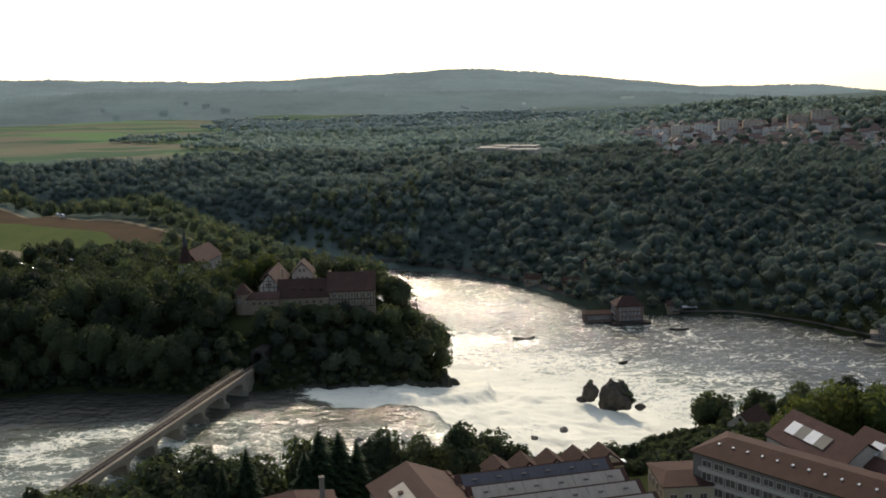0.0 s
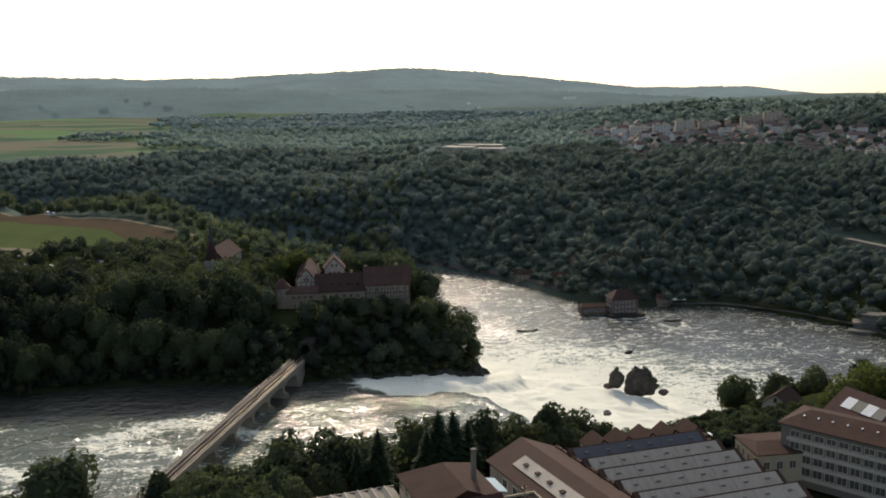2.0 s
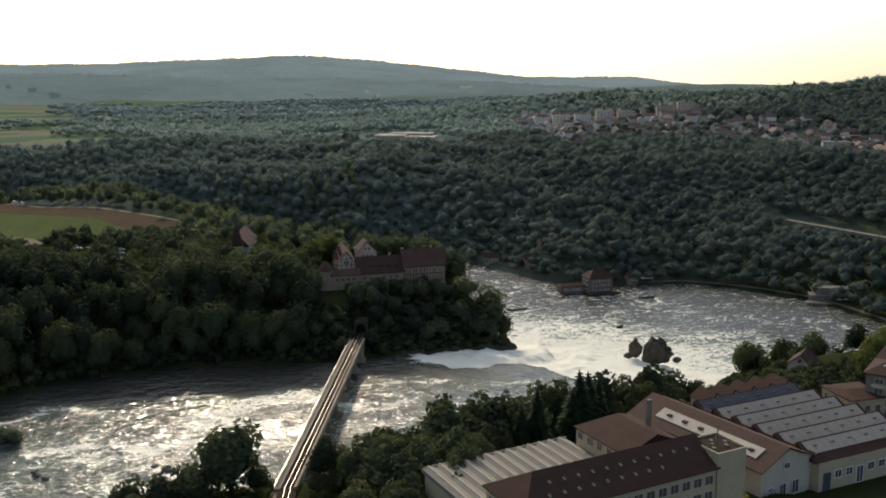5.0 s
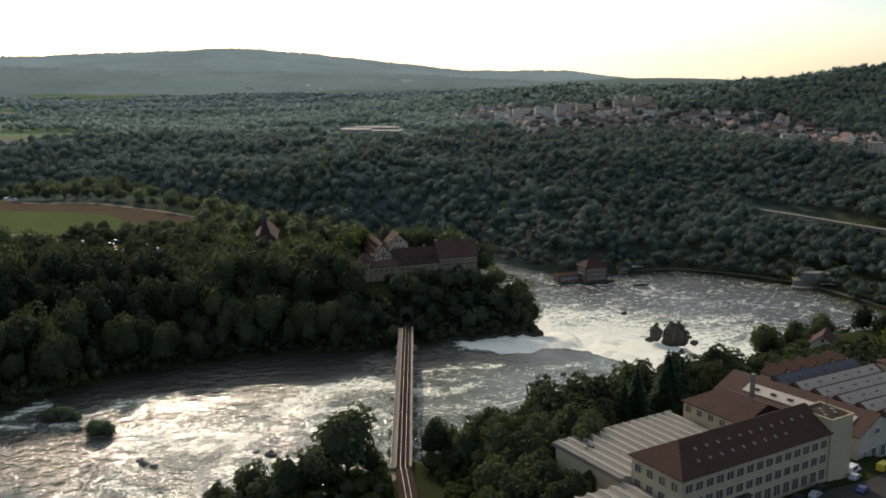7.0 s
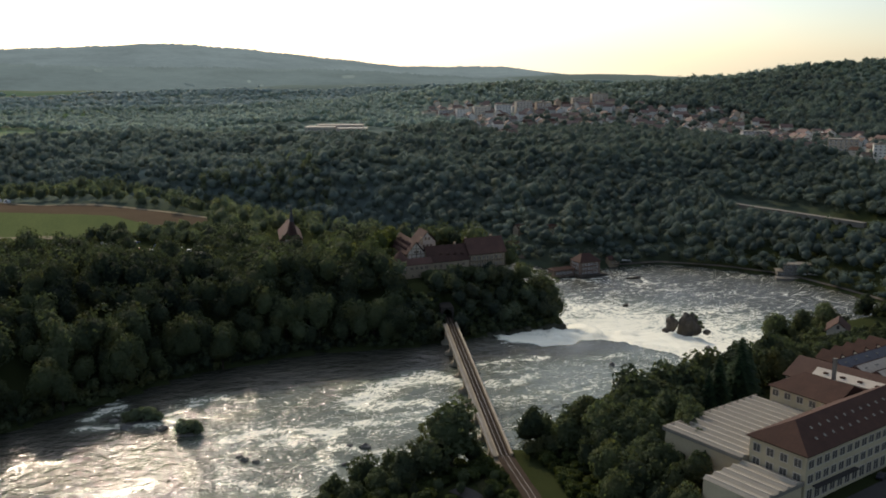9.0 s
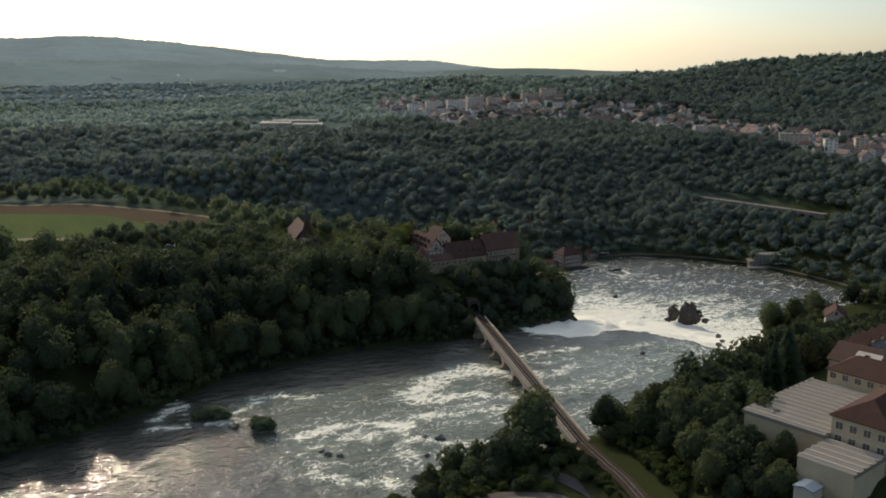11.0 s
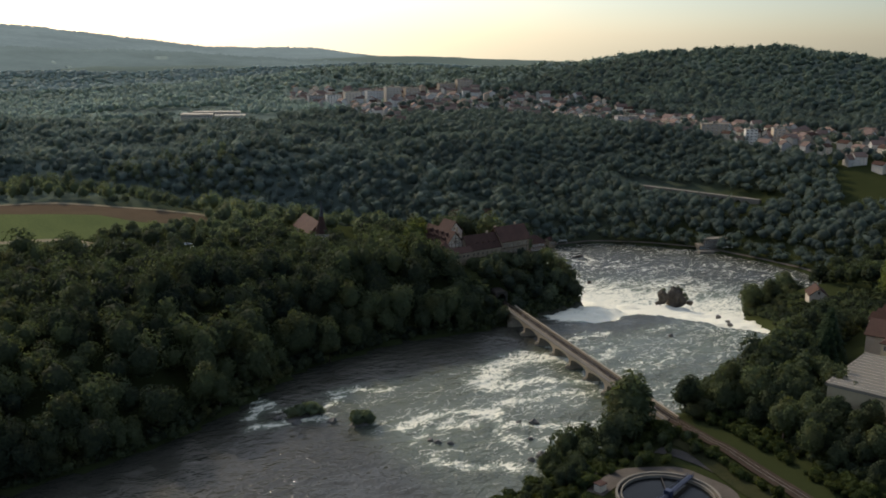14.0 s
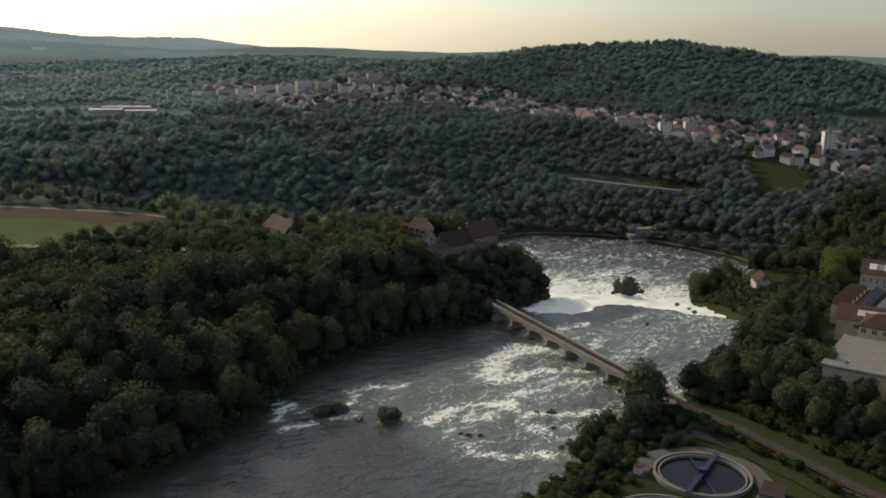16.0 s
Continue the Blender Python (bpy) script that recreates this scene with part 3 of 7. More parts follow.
def ridge(scale, detail, sharp):
    """Thin bright lines where a noise crosses its middle value."""
    r_ = math_node(nt, "ABSOLUTE", math_node(nt, "SUBTRACT", noise_node(nt, scale, detail, 0.62, fv), 0.5), None)
    return math_node(nt, "SUBTRACT", 1.0, math_node(nt, "MULTIPLY", r_, sharp), True)


tex = math_node(nt, "ADD", math_node(nt, "MULTIPLY", ridge(0.17, 6, 15.0), 0.4), math_node(nt, "MULTIPLY", ridge(0.55, 4, 14.0), 0.4))
tex = math_node(nt, "ADD", tex, math_node(nt, "MULTIPLY", noise_node(nt, 2.2, 5, 0.75, fv), 0.55))
fo = math_node(nt, "ADD", tex, math_node(nt, "MULTIPLY", att.outputs["Fac"], 1.1))
fo = math_node(nt, "MULTIPLY", math_node(nt, "SUBTRACT", fo, 1.06), 4.6, True)
clear = mix_node(nt, att2.outputs["Fac"], (0.048, 0.047, 0.037), (0.2, 0.235, 0.165))
col = mix_node(nt, fo, clear, (0.8, 0.775, 0.635))
nt.links.new(col, p.inputs["Base Color"])
nt.links.new(math_node(nt, "ADD", math_node(nt, "MULTIPLY", fo, 0.6), 0.1), p.inputs["Roughness"])
p.inputs["IOR"].default_value = 1.33
p.inputs["Specular IOR Level"].default_value = 0.26
mp3 = nt.nodes.new("ShaderNodeMapping")
mp3.inputs["Rotation"].default_value = (0, 0, radians(8))
mp3.inputs["Scale"].default_value = (0.85, 1.0, 1.0)
nt.links.new(pos, mp3.inputs[0])
w1, w2, w3 = noise_node(nt, 0.27, 3, 0.5, mp3.outputs[0]), noise_node(nt, 0.95, 2, 0.5, mp3.outputs[0]), noise_node(nt, 0.03, 3, 0.5, mp3.outputs[0])
calm = math_node(nt, "ADD", math_node(nt, "MULTIPLY", math_node(nt, "SUBTRACT", w3, 0.35), 2.0, True), 0.55)
b1 = add_node(nt, "ShaderNodeBump", Strength=1.0, Distance=1.05)
nt.links.new(math_node(nt, "MULTIPLY", math_node(nt, "ADD", w1, math_node(nt, "MULTIPLY", w2, 0.4)), math_node(nt, "MULTIPLY", math_node(nt, "MULTIPLY", calm, att3.outputs["Fac"]), math_node(nt, "SUBTRACT", 1.0, math_node(nt, "MULTIPLY", att.outputs["Fac"], 0.6)))), b1.inputs["Height"])
nt.links.new(b1.outputs[0], p.inputs["Normal"])
river = mesh_thing("water", np.stack([wx, wy, wz], -1).reshape(-1, 3)[used], remap[wf], water_mat, smooth=True)
set_attr(river, "foam", foam.ravel()[used])
set_attr(river, "milk", milk.ravel()[used])
set_attr(river, "wave", wave.ravel()[used])
tagged(river, "grey-green river breaking into white foaming falls", "river", kind="structure")
# ---- trees ----
def ball(level):
    """Directions and triangles of a round body."""
    bm = bmesh.new()
    bmesh.ops.create_icosphere(bm, subdivisions=level, radius=1.0)
    v_ = np.array([q.co[:] for q in bm.verts])
    f_ = np.array([[q.index for q in f.verts] for f in bm.faces])
    bm.free()
    return v_ / np.linalg.norm(v_, axis=1, keepdims=True), f_


BALLS = {1: ball(1), 2: ball(2), 3: ball(3)}


def canopy(xs, ys, zs, heights, radii, tints, clumps, size, rng, lobes=7, corners=4, level=2):
    """Many crowns in one mesh: each a lobed round body with leaf clumps standing off its surface."""
    n = len(xs)
    a = rng.uniform(0, 2 * math.pi, (n, lobes))
    up = rng.uniform(-0.5, 0.62, (n, lobes))
    out = rng.uniform(0.3, 0.62, (n, lobes)) * np.sqrt(1 - up ** 2 * 0.8)
    lob = np.stack([np.cos(a) * out, np.sin(a) * out, up], -1)
    lob[:, 0] = (0, 0, 0.0)
    lrad = rng.uniform(0.34, 0.55, (n, lobes))
    lrad[:, 0] = rng.uniform(0.6, 0.72, n)
    lob[:, 1, 2], lrad[:, 1] = rng.uniform(0.4, 0.6, n), rng.uniform(0.36, 0.48, n)
    lob[:, 1, :2] *= 0.4

    def reach(d):
        """How far the lobes reach in the directions d, and the lobe that does."""
        dot = np.einsum("nkc,nlc->nkl", d, lob)
        disc = (lrad ** 2 - (lob ** 2).sum(2))[:, None, :] + dot ** 2
        r_ = np.where(disc > 0, dot + np.sqrt(np.maximum(disc, 0)), 0.0)
        w_ = r_.argmax(2)
        return np.take_along_axis(r_, w_[..., None], 2)[..., 0], w_

    half = heights * 0.44
    scale_ = np.stack([radii, radii, half], -1)[:, None, :]
    mid = np.stack([xs, ys, zs + heights - half * 0.98], -1)[:, None, :]
    d = rng.normal(size=(n, clumps, 3))
    d[:, :, 2] += 0.45
    d /= np.linalg.norm(d, axis=2, keepdims=True)
    r0, which = reach(d)
    c = d * (r0 * rng.uniform(0.9, 1.12, (n, clumps)))[..., None]
    nrm = c - lob[np.arange(n)[:, None], which]
    nrm /= np.linalg.norm(nrm, axis=2, keepdims=True)
    nrm = nrm + rng.normal(size=d.shape) * 0.42
    nrm /= np.linalg.norm(nrm, axis=2, keepdims=True)
    c = c * scale_ + mid
    u = np.cross(nrm, rng.normal(size=d.shape))
    u /= np.linalg.norm(u, axis=2, keepdims=True)
    w = np.cross(nrm, u)
    s = size * rng.uniform(0.6, 1.25, (n, clumps, 1)) * (radii / radii.mean())[:, None, None]
    if corners == 4:
        ring = [c - u * s * 0.5 - nrm * s * 0.2, c - w * s * 0.42, c + u * s * 0.55 - nrm * s * 0.15, c + w * s * 0.4 + nrm * s * 0.1]
    else:
        ring = [c - u * s * 0.62 - w * s * 0.3, c + u * s * 0.6 - w * s * 0.36, c + w * s * 0.66 + nrm * s * 0.2]
    quad = np.stack(ring, 2).reshape(-1, 3)
    fq = np.arange(len(quad)).reshape(-1, corners)
    t = np.repeat(tints, clumps * corners)
    bv, bf = BALLS[level]
    dirs = np.broadcast_to(bv[None], (n, *bv.shape))
    core = dirs * (reach(dirs)[0] * rng.uniform(0.76, 0.97, (n, len(bv))))[..., None] * scale_ + mid
    tri = (len(quad) + len(bv) * np.arange(n)[:, None, None] + bf[None]).reshape(-1, 3)
    verts = np.concatenate([quad, core.reshape(-1, 3)])
    return verts, fq, tri, np.concatenate([t, np.repeat(tints, len(bv))])


def crown_mesh(name, verts, fq, tri, tint, material):
    me = bpy.data.meshes.new(name)
    me.vertices.add(len(verts))
    me.vertices.foreach_set("co", verts.astype(np.float32).ravel())
    loops = np.concatenate([fq.ravel(), tri.ravel()]).astype(np.int32)
    me.loops.add(len(loops))
    me.loops.foreach_set("vertex_index", loops)
    me.polygons.add(len(fq) + len(tri))
    me.polygons.foreach_set("loop_start", np.concatenate([np.arange(len(fq)) * fq.shape[1], fq.size + np.arange(len(tri)) * 3]).astype(np.int32))
    me.polygons.foreach_set("use_smooth", np.concatenate([np.zeros(len(fq), bool), np.ones(len(tri), bool)]))
    me.update(calc_edges=True)
    a = me.attributes.new("tint", "FLOAT", "POINT")
    a.data.foreach_set("value", tint.astype(np.float32))
    me.materials.append(material)
    return me


def scatter(x0, x1, y0, y1, gap, rng):
    xs, ys = np.meshgrid(np.arange(x0, x1, gap), np.arange(y0, y1, gap))
    xs, ys = xs.ravel() + rng.uniform(-0.45, 0.45, xs.size) * gap, ys.ravel() + rng.uniform(-0.45, 0.45, xs.size) * gap
    return xs, ys


def wood(name, label, xs, ys, tall, wide, clumps, size, material, rng, level=1):
    n = len(xs)
    big_ = rng.uniform(size=n) ** 1.6
    h = (tall[0] + (tall[1] - tall[0]) * (0.35 * rng.uniform(size=n) + 0.65 * big_)) * (1.06 + 0.4 * fbm(xs / 60, ys / 38, 3, 61))
    r = wide[0] + (wide[1] - wide[0]) * (0.3 * rng.uniform(size=n) + 0.7 * big_)
    z = land(xs, ys) - 0.5
    me = crown_mesh(name, *canopy(xs, ys, z, h, r, np.clip(rng.uniform(0, 1, n) ** 1.7 + 0.8 * fbm(xs / 75, ys / 45, 3, 62), 0, 1), clumps, size, rng, 7, 3, level), material)
    return tagged(new(name, me), label, "wood", kind="stuff")


# clearings: plan rings in which no tree of the woods stands
ROAD_FIELD = [(-148, 540), (-166, 566), (-192, 597), (-221, 628), (-318, 699), (-420, 775)]
FIELD_EDGE = [(-168, 531), (-222, 514), (-256, 512), (-300, 534), (-620, 625)]
FIELDS = [ROAD_FIELD + [(-700, 860)] + FIELD_EDGE[::-1]]
CASTLE_YARD = [(-92, 370), (-82, 364), (-78, 376), (-28, 382), (-28, 410), (-52, 432), (-90, 424)]
CHURCH_YARD = [(-140, 428), (-122, 418), (-106, 428), (-112, 486), (-138, 482)]
PORTAL = [(-84, 324), (-75, 324), (-71.5, 355), (-79, 356)]
CARPARK = [(-240, 500), (-235, 452), (-176, 428), (-168, 470), (-205, 500)]
TOWN = [(250, 1330), (324, 1500), (407, 1349), (494, 1164), (572, 997), (553, 871), (575, 706), (634, 591), (613, 440), (420, 400), (437, 500), (437, 607), (435, 763), (452, 886), (388, 1026), (300, 1100), (236, 960), (225, 1050), (270, 1180)]
VIADUCT_CUT = [(284, 640), (309, 522), (345, 505), (352, 520), (318, 640), (296, 680)]
WHITE_WORKS = [(10, 1130), (130, 1080), (170, 1200), (40, 1260)]
MEADOW_EAST = [(345, 452), (428, 524), (452, 500), (400, 425)]


def free(xs, ys, rings_of):
    ok = np.ones(xs.shape, bool)
    for ring in rings_of:
        ok &= ~inside(xs, ys, ring)
    return ok


rng = np.random.default_rng(4)
NEAR_BANK = (-345, -96)
# left bank and castle hill
xs, ys = scatter(-520, 16, 240, 520, 8.2, rng)
d = river_distance(xs, ys)
ok = (d > np.where(xs > -98, 0.8, 2.0)) & free(xs, ys, FIELDS + [CASTLE_YARD, CHURCH_YARD, PORTAL]) & (ys < np.where(xs < -215, 458, 440 + 0.2 * np.abs(xs + 60))) & ((ys > 300) | (xs < -150))
ok &= ~(inside(xs, ys, CARPARK) & (rng.uniform(size=xs.size) < 0.72))
ok &= (d > 15) | (xs < NEAR_BANK[0]) | (xs > NEAR_BANK[1])
front_hill = (xs > -98) & (ys < 380)
low = ok & front_hill
wood("hill_wood", "dark scrub and broadleaf trees on the castle hill", xs[low], ys[low], (8, 13), (3.4, 5.2), 300, 0.8, leaf_rock, rng, 1)
ok &= ~front_hill
wood("bank_wood", "dense dark-green broadleaf wood on the steep bank", xs[ok], ys[ok], (9, 20), (4.4, 9.6), 320, 0.9, leaf_bank, rng, 1)
# low trees between the car park and the field
xs, ys = scatter(-222, -140, 468, 560, 7.0, rng)
ok = free(xs, ys, [CARPARK, CHURCH_YARD]) & (ys < np.interp(xs, [-222, -200, -166, -140], [510, 516, 526, 524]))
low_x, low_y = scatter(-420, -200, 455, 535, 5.0, rng)
low_ok = free(low_x, low_y, [CARPARK] + FIELDS) & (seg_distance(low_x, low_y, FIELD_EDGE)[0] > 4) & (seg_distance(low_x, low_y, [(-262, 524), (-240, 508), (-232, 498)])[0] > 5)
wood("plateau_scrub", "low scrub at the edge of the plateau", low_x[low_ok], low_y[low_ok], (2.5, 5), (2.2, 3.6), 90, 0.9, leaf_plateau, rng)
wood("hedge_wood", "low leafy trees round the car park and field", xs[ok], ys[ok], (5, 9), (3.0, 4.6), 200, 0.95, leaf_plateau, rng)
# scrub that hides the foot of the slope
xs, ys = scatter(-360, 16, 255, 392, 3.0, rng)
d = river_distance(xs, ys)
ok = (d > 0.4) & ((d < 9) | ((xs > -98) & (ys < 384))) & free(xs, ys, [PORTAL, CASTLE_YARD]) & (ys > 262)
wood("bank_scrub", "dark scrub on the river bank and the rock", xs[ok], ys[ok], (2.2, 5.0), (1.6, 2.6), 60, 0.85, leaf_bank, rng)
# plateau behind the fields
xs, ys = scatter(-700, -20, 440, 900, 10.5, rng)
d = river_distance(xs, ys)
ok = (d > 4) & free(xs, ys, FIELDS + [CASTLE_YARD, CHURCH_YARD, CARPARK]) & (rng.uniform(size=xs.size) < 0.8) & ((ys > 8 + np.interp(-xs, [-q[0] for q in ROAD_FIELD], [q[1] for q in ROAD_FIELD])) | (xs > -160))
wood("plateau_wood", "broadleaf trees on the far edge of the plateau", xs[ok], ys[ok], (8, 16), (3.6, 6.2), 110, 1.1, leaf_plateau, rng)
# northern slope
xs, ys = scatter(-620, 760, 380, 1160, 8.9, rng)
d = river_distance(xs, ys)
ok = (d > 3.5) & ((ys > 700 - 2.2 * (xs + 40)) | (ys > 860)) & free(xs, ys, [VIADUCT_CUT, WHITE_WORKS, MEADOW_EAST]) & (((ys > 500) & (xs > 60)) | (ys > 560) | (xs > 236))
ok &= ~(inside(xs, ys, TOWN) & (rng.uniform(size=xs.size) < 0.8))
ok &= fbm(xs / 45, ys / 45, 3, 33) > -0.6
bank_low = ok & (d < 26)
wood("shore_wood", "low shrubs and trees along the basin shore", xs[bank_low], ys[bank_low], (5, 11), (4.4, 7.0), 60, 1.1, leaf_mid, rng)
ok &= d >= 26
# eastern trees take the darker leaf colour that stands for thinner haze
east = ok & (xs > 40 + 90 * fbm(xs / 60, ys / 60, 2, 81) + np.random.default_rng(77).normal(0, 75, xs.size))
wood("town_slope_wood", "wood below the town, thinner haze painted as darker leaves", xs[east], ys[east], (8.5, 17), (4.6, 9.0), 56, 1.0, leaf_mid, rng)
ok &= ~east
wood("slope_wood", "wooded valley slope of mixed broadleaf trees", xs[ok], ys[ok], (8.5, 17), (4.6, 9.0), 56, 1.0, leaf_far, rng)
# woods beyond the rim of the valley: long belts with open land between them
BELTS = [(-500, 1790, 130, 60), (-330, 1560, 90, 130), (-150, 1500, 130, 170), (60, 1560, 200, 150), (-260, 2150, 300, 110)]
xs, ys = scatter(-1700, 1600, 1165, 2650, 15, rng)
belt = np.zeros(xs.shape)
for bx, by, bw, bh in BELTS:
    belt = np.maximum(belt, np.exp(-((xs - bx) / bw) ** 4 - ((ys - by) / bh) ** 4))
west = 1 - smooth(xs + 0.28 * (ys - 1250), -330, -190)
patch_w = fbm(xs / 330, ys / 120, 3, 21)
ok = np.where(west > 0.5, belt > 0.4, (patch_w > -0.2) | (belt > 0.4)) & (np.abs(np.degrees(np.arctan2(xs + 150, ys))) < 62) & free(xs, ys, [TOWN, WHITE_WORKS])
# two leaf colours carry the haze, the farther one paler
for name, label, far_in, tall, wide, clumps, size, leaf in (("distant_wood", "far belts of wood across the plateau", ys < 1850, (9, 16), (6.5, 10), 16, 2.2, leaf_haze_belt), ("distant_wood", "blue hazy woods towards the horizon", ys >= 1850, (9, 15), (10, 14), 0, 3.4, leaf_haze)):
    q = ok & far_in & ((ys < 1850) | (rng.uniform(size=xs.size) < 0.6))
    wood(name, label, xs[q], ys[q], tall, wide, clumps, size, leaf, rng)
# hills behind the town
xs, ys = scatter(420, 1700, 300, 2000, 12.5, rng)
near_hill = np.zeros(xs.shape, bool)
for hx, hy, hh, hw in HILLS:
    near_hill |= (xs - hx) ** 2 + (ys - hy) ** 2 < (1.35 * hw) ** 2
ok = near_hill & free(xs, ys, [TOWN])
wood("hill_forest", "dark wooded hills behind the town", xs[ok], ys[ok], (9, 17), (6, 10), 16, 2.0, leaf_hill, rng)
# east bank above the basin
xs, ys = scatter(150, 420, 150, 400, 9, rng)
d = river_distance(xs, ys)
ok = (d > 8) & free(xs, ys, [MEADOW_EAST])
wood("east_wood", "dark trees above the basin's eastern shore", xs[ok], ys[ok], (9, 15), (4, 6.5), 150, 1.4, leaf_bank, rng)


# ---- single trees ----
def make_tree(name, label, seed, tall, wide, clumps, size, group, leaf=None):
    r = np.random.default_rng(seed)
    e = empty(name, 0, 0, -60)
    one = lambda v: np.array([float(v)])
    me = crown_mesh("crown", *canopy(one(0), one(0), one(0), one(tall), one(wide), one(r.uniform(0.2, 0.9)), clumps, size, r, 11, 3, 2), leaf or leaf_broad)
    crown = new("crown", me)
    crown.parent = e
    bm = bmesh.new()

    def limb(a, b, ra, rb):
        a, b = Vector(a), Vector(b)
        q = (b - a).to_track_quat("Z", "Y").to_matrix().to_4x4()
        g = bmesh.ops.create_cone(bm, cap_ends=True, segments=7, radius1=ra, radius2=rb, depth=(b - a).length)
        bmesh.ops.transform(bm, matrix=Matrix.Translation((a + b) / 2) @ q, verts=g["verts"])

    limb((0, 0, -1.5), (0.2, 0.1, tall * 0.45), tall * 0.028, tall * 0.018)
    for k in range(6):
        a = k * 1.05 + r.uniform(0, 0.6)
        limb((0.1, 0.1, tall * r.uniform(0.24, 0.42)), (math.cos(a) * wide * 0.7, math.sin(a) * wide * 0.7, tall * r.uniform(0.5, 0.75)), tall * 0.012, tall * 0.004)
    part("trunk", bm, bark, e, "grey-brown bark")
    return tagged(e, label, "tree", group)


def make_conifer(seed, tall, wide):
    r = np.random.default_rng(seed)
    e = empty("spruce", 0, 0, -60)
    verts, fs, ti = [], [], []
    z = tall * 0.12
    while z < tall * 0.97:
        k = 1 - z / tall
        n = int(7 + 9 * k)
        a0 = r.uniform(0, 6.28)
        for i in range(n):
            a = a0 + i * 6.2832 / n + r.uniform(-0.2, 0.2)
            ln = wide * (k ** 0.85) * r.uniform(0.75, 1.15) + 0.25
            dz = -0.28 * ln
            c, s = math.cos(a), math.sin(a)
            w = 0.22 * ln + 0.15
            b = len(verts)
            for q, (u, h, side) in enumerate(((0.05, 0.0, 0.1), (0.55, dz * 0.3, 1.0), (1.0, dz, 0.15), (0.55, dz * 0.3 - 0.1, -1.0))):
                verts.append((c * u * ln - s * side * w, s * u * ln + c * side * w, z + h + r.uniform(-0.1, 0.1)))
            fs.append((b, b + 1, b + 2, b + 3))
            ti += [r.uniform(0, 1)] * 4
        z += tall * 0.028 + 0.1
    v = np.array(verts)
    core = [(0.5 * wide * math.cos(t), 0.5 * wide * math.sin(t), tall * 0.14) for t in np.arange(0, 6.28, 0.9)]
    nb = len(v)
    v = np.concatenate([v, core, [(0, 0, tall)]])
    tri = np.array([(nb + i, nb + (i + 1) % len(core), nb + len(core)) for i in range(len(core))])
    crown = new("crown", crown_mesh("crown", v, np.array(fs), tri, np.array(ti + [0.0] * (len(core) + 1)), leaf_conifer))
    crown.parent = e
    bm = bmesh.new()
    bmesh.ops.create_cone(bm, cap_ends=True, segments=7, radius1=tall * 0.02, radius2=0.04, depth=tall + 1, matrix=Matrix.Translation((0, 0, tall * 0.5 - 0.6)))
    part("trunk", bm, bark, e, "dark spruce bark")
    return tagged(e, "tall dark-green spruce on the near river bank", "tree", "spruces on the near bank")


def plant(kinds, x, y, r, low=0.8, high=1.2, sink=0.4):
    k = kinds[int(r.integers(0, len(kinds)))]
    s = r.uniform(low, high)
    t = copy_thing(k, pose(x, y, land_at(x, y) - sink, 0, 0, r.uniform(0, 360)))
    t.scale = (s * r.uniform(0.9, 1.1), s * r.uniform(0.9, 1.1), s)
    return t


def drop_kinds(kinds):
    for k in kinds:
        for o in (*k.children_recursive, k):
            bpy.data.objects.remove(o)


tr = np.random.default_rng(11)
kinds = [make_tree("broadleaf_tree", "dark-green broadleaf tree at the edge of the far bank", 50 + k, 15 + k % 3, 5.6 + 0.5 * (k % 4), 700, 0.85, "trees along the far bank", leaf_bank) for k in range(6)]
xs, ys = scatter(NEAR_BANK[0], NEAR_BANK[1], 255, 360, 6.8, tr)
d = river_distance(xs, ys)
for x, y in zip(*(q[(d > 2.0) & (d <= 15) & (ys > 262) & free(xs, ys, [PORTAL])] for q in (xs, ys))):
    plant(kinds, float(x), float(y), tr, 0.5, 1.15)
drop_kinds(kinds)

kinds = [make_tree("bank_tree", "leafy dark-green tree on the near river bank", 80 + k, 12 + k % 3, 4.4 + 0.3 * (k % 4), 700, 0.75, "trees on the near bank", leaf_bank) for k in range(6)]
TREE_BELT = [(-101, 213), (-88, 220), (-60, 224), (-50, 229), (-20, 243), (0, 255), (18, 264), (14, 250), (-6, 236), (-26, 223), (-50, 204), (-60, 190), (-72, 160), (-94, 142), (-105, 138), (-104, 160), (-96, 180), (-97, 200)]
# strip left without trees so that the camera sees the falls house
HOUSE_SIGHTLINE = [(108, 313), (94, 313), (38, 284), (44, 262), (108, 291)]
TREE_POINT = [(14, 258), (58, 296), (75, 318), (90, 340), (104, 354), (124, 352), (118, 326), (92, 318), (66, 290), (52, 262), (34, 240), (10, 240)]
FILL = [(-26, 223), (-8, 221), (4, 223), (30, 230), (60, 239), (90, 250), (124, 288), (110, 294), (90, 300), (66, 290), (52, 262), (34, 240), (10, 238)]
TOP_X = [-125, -101, -79, -58, -31, -1, 22, 50, 73, 104, 120]
TOP_Z = [18, 18, 25.5, 28.5, 26, 19, 12, -3, -13, -11, -7]
belt_x, belt_y = scatter(-160, 126, 110, 356, 6.4, tr)
belt_d = river_distance(belt_x, belt_y)
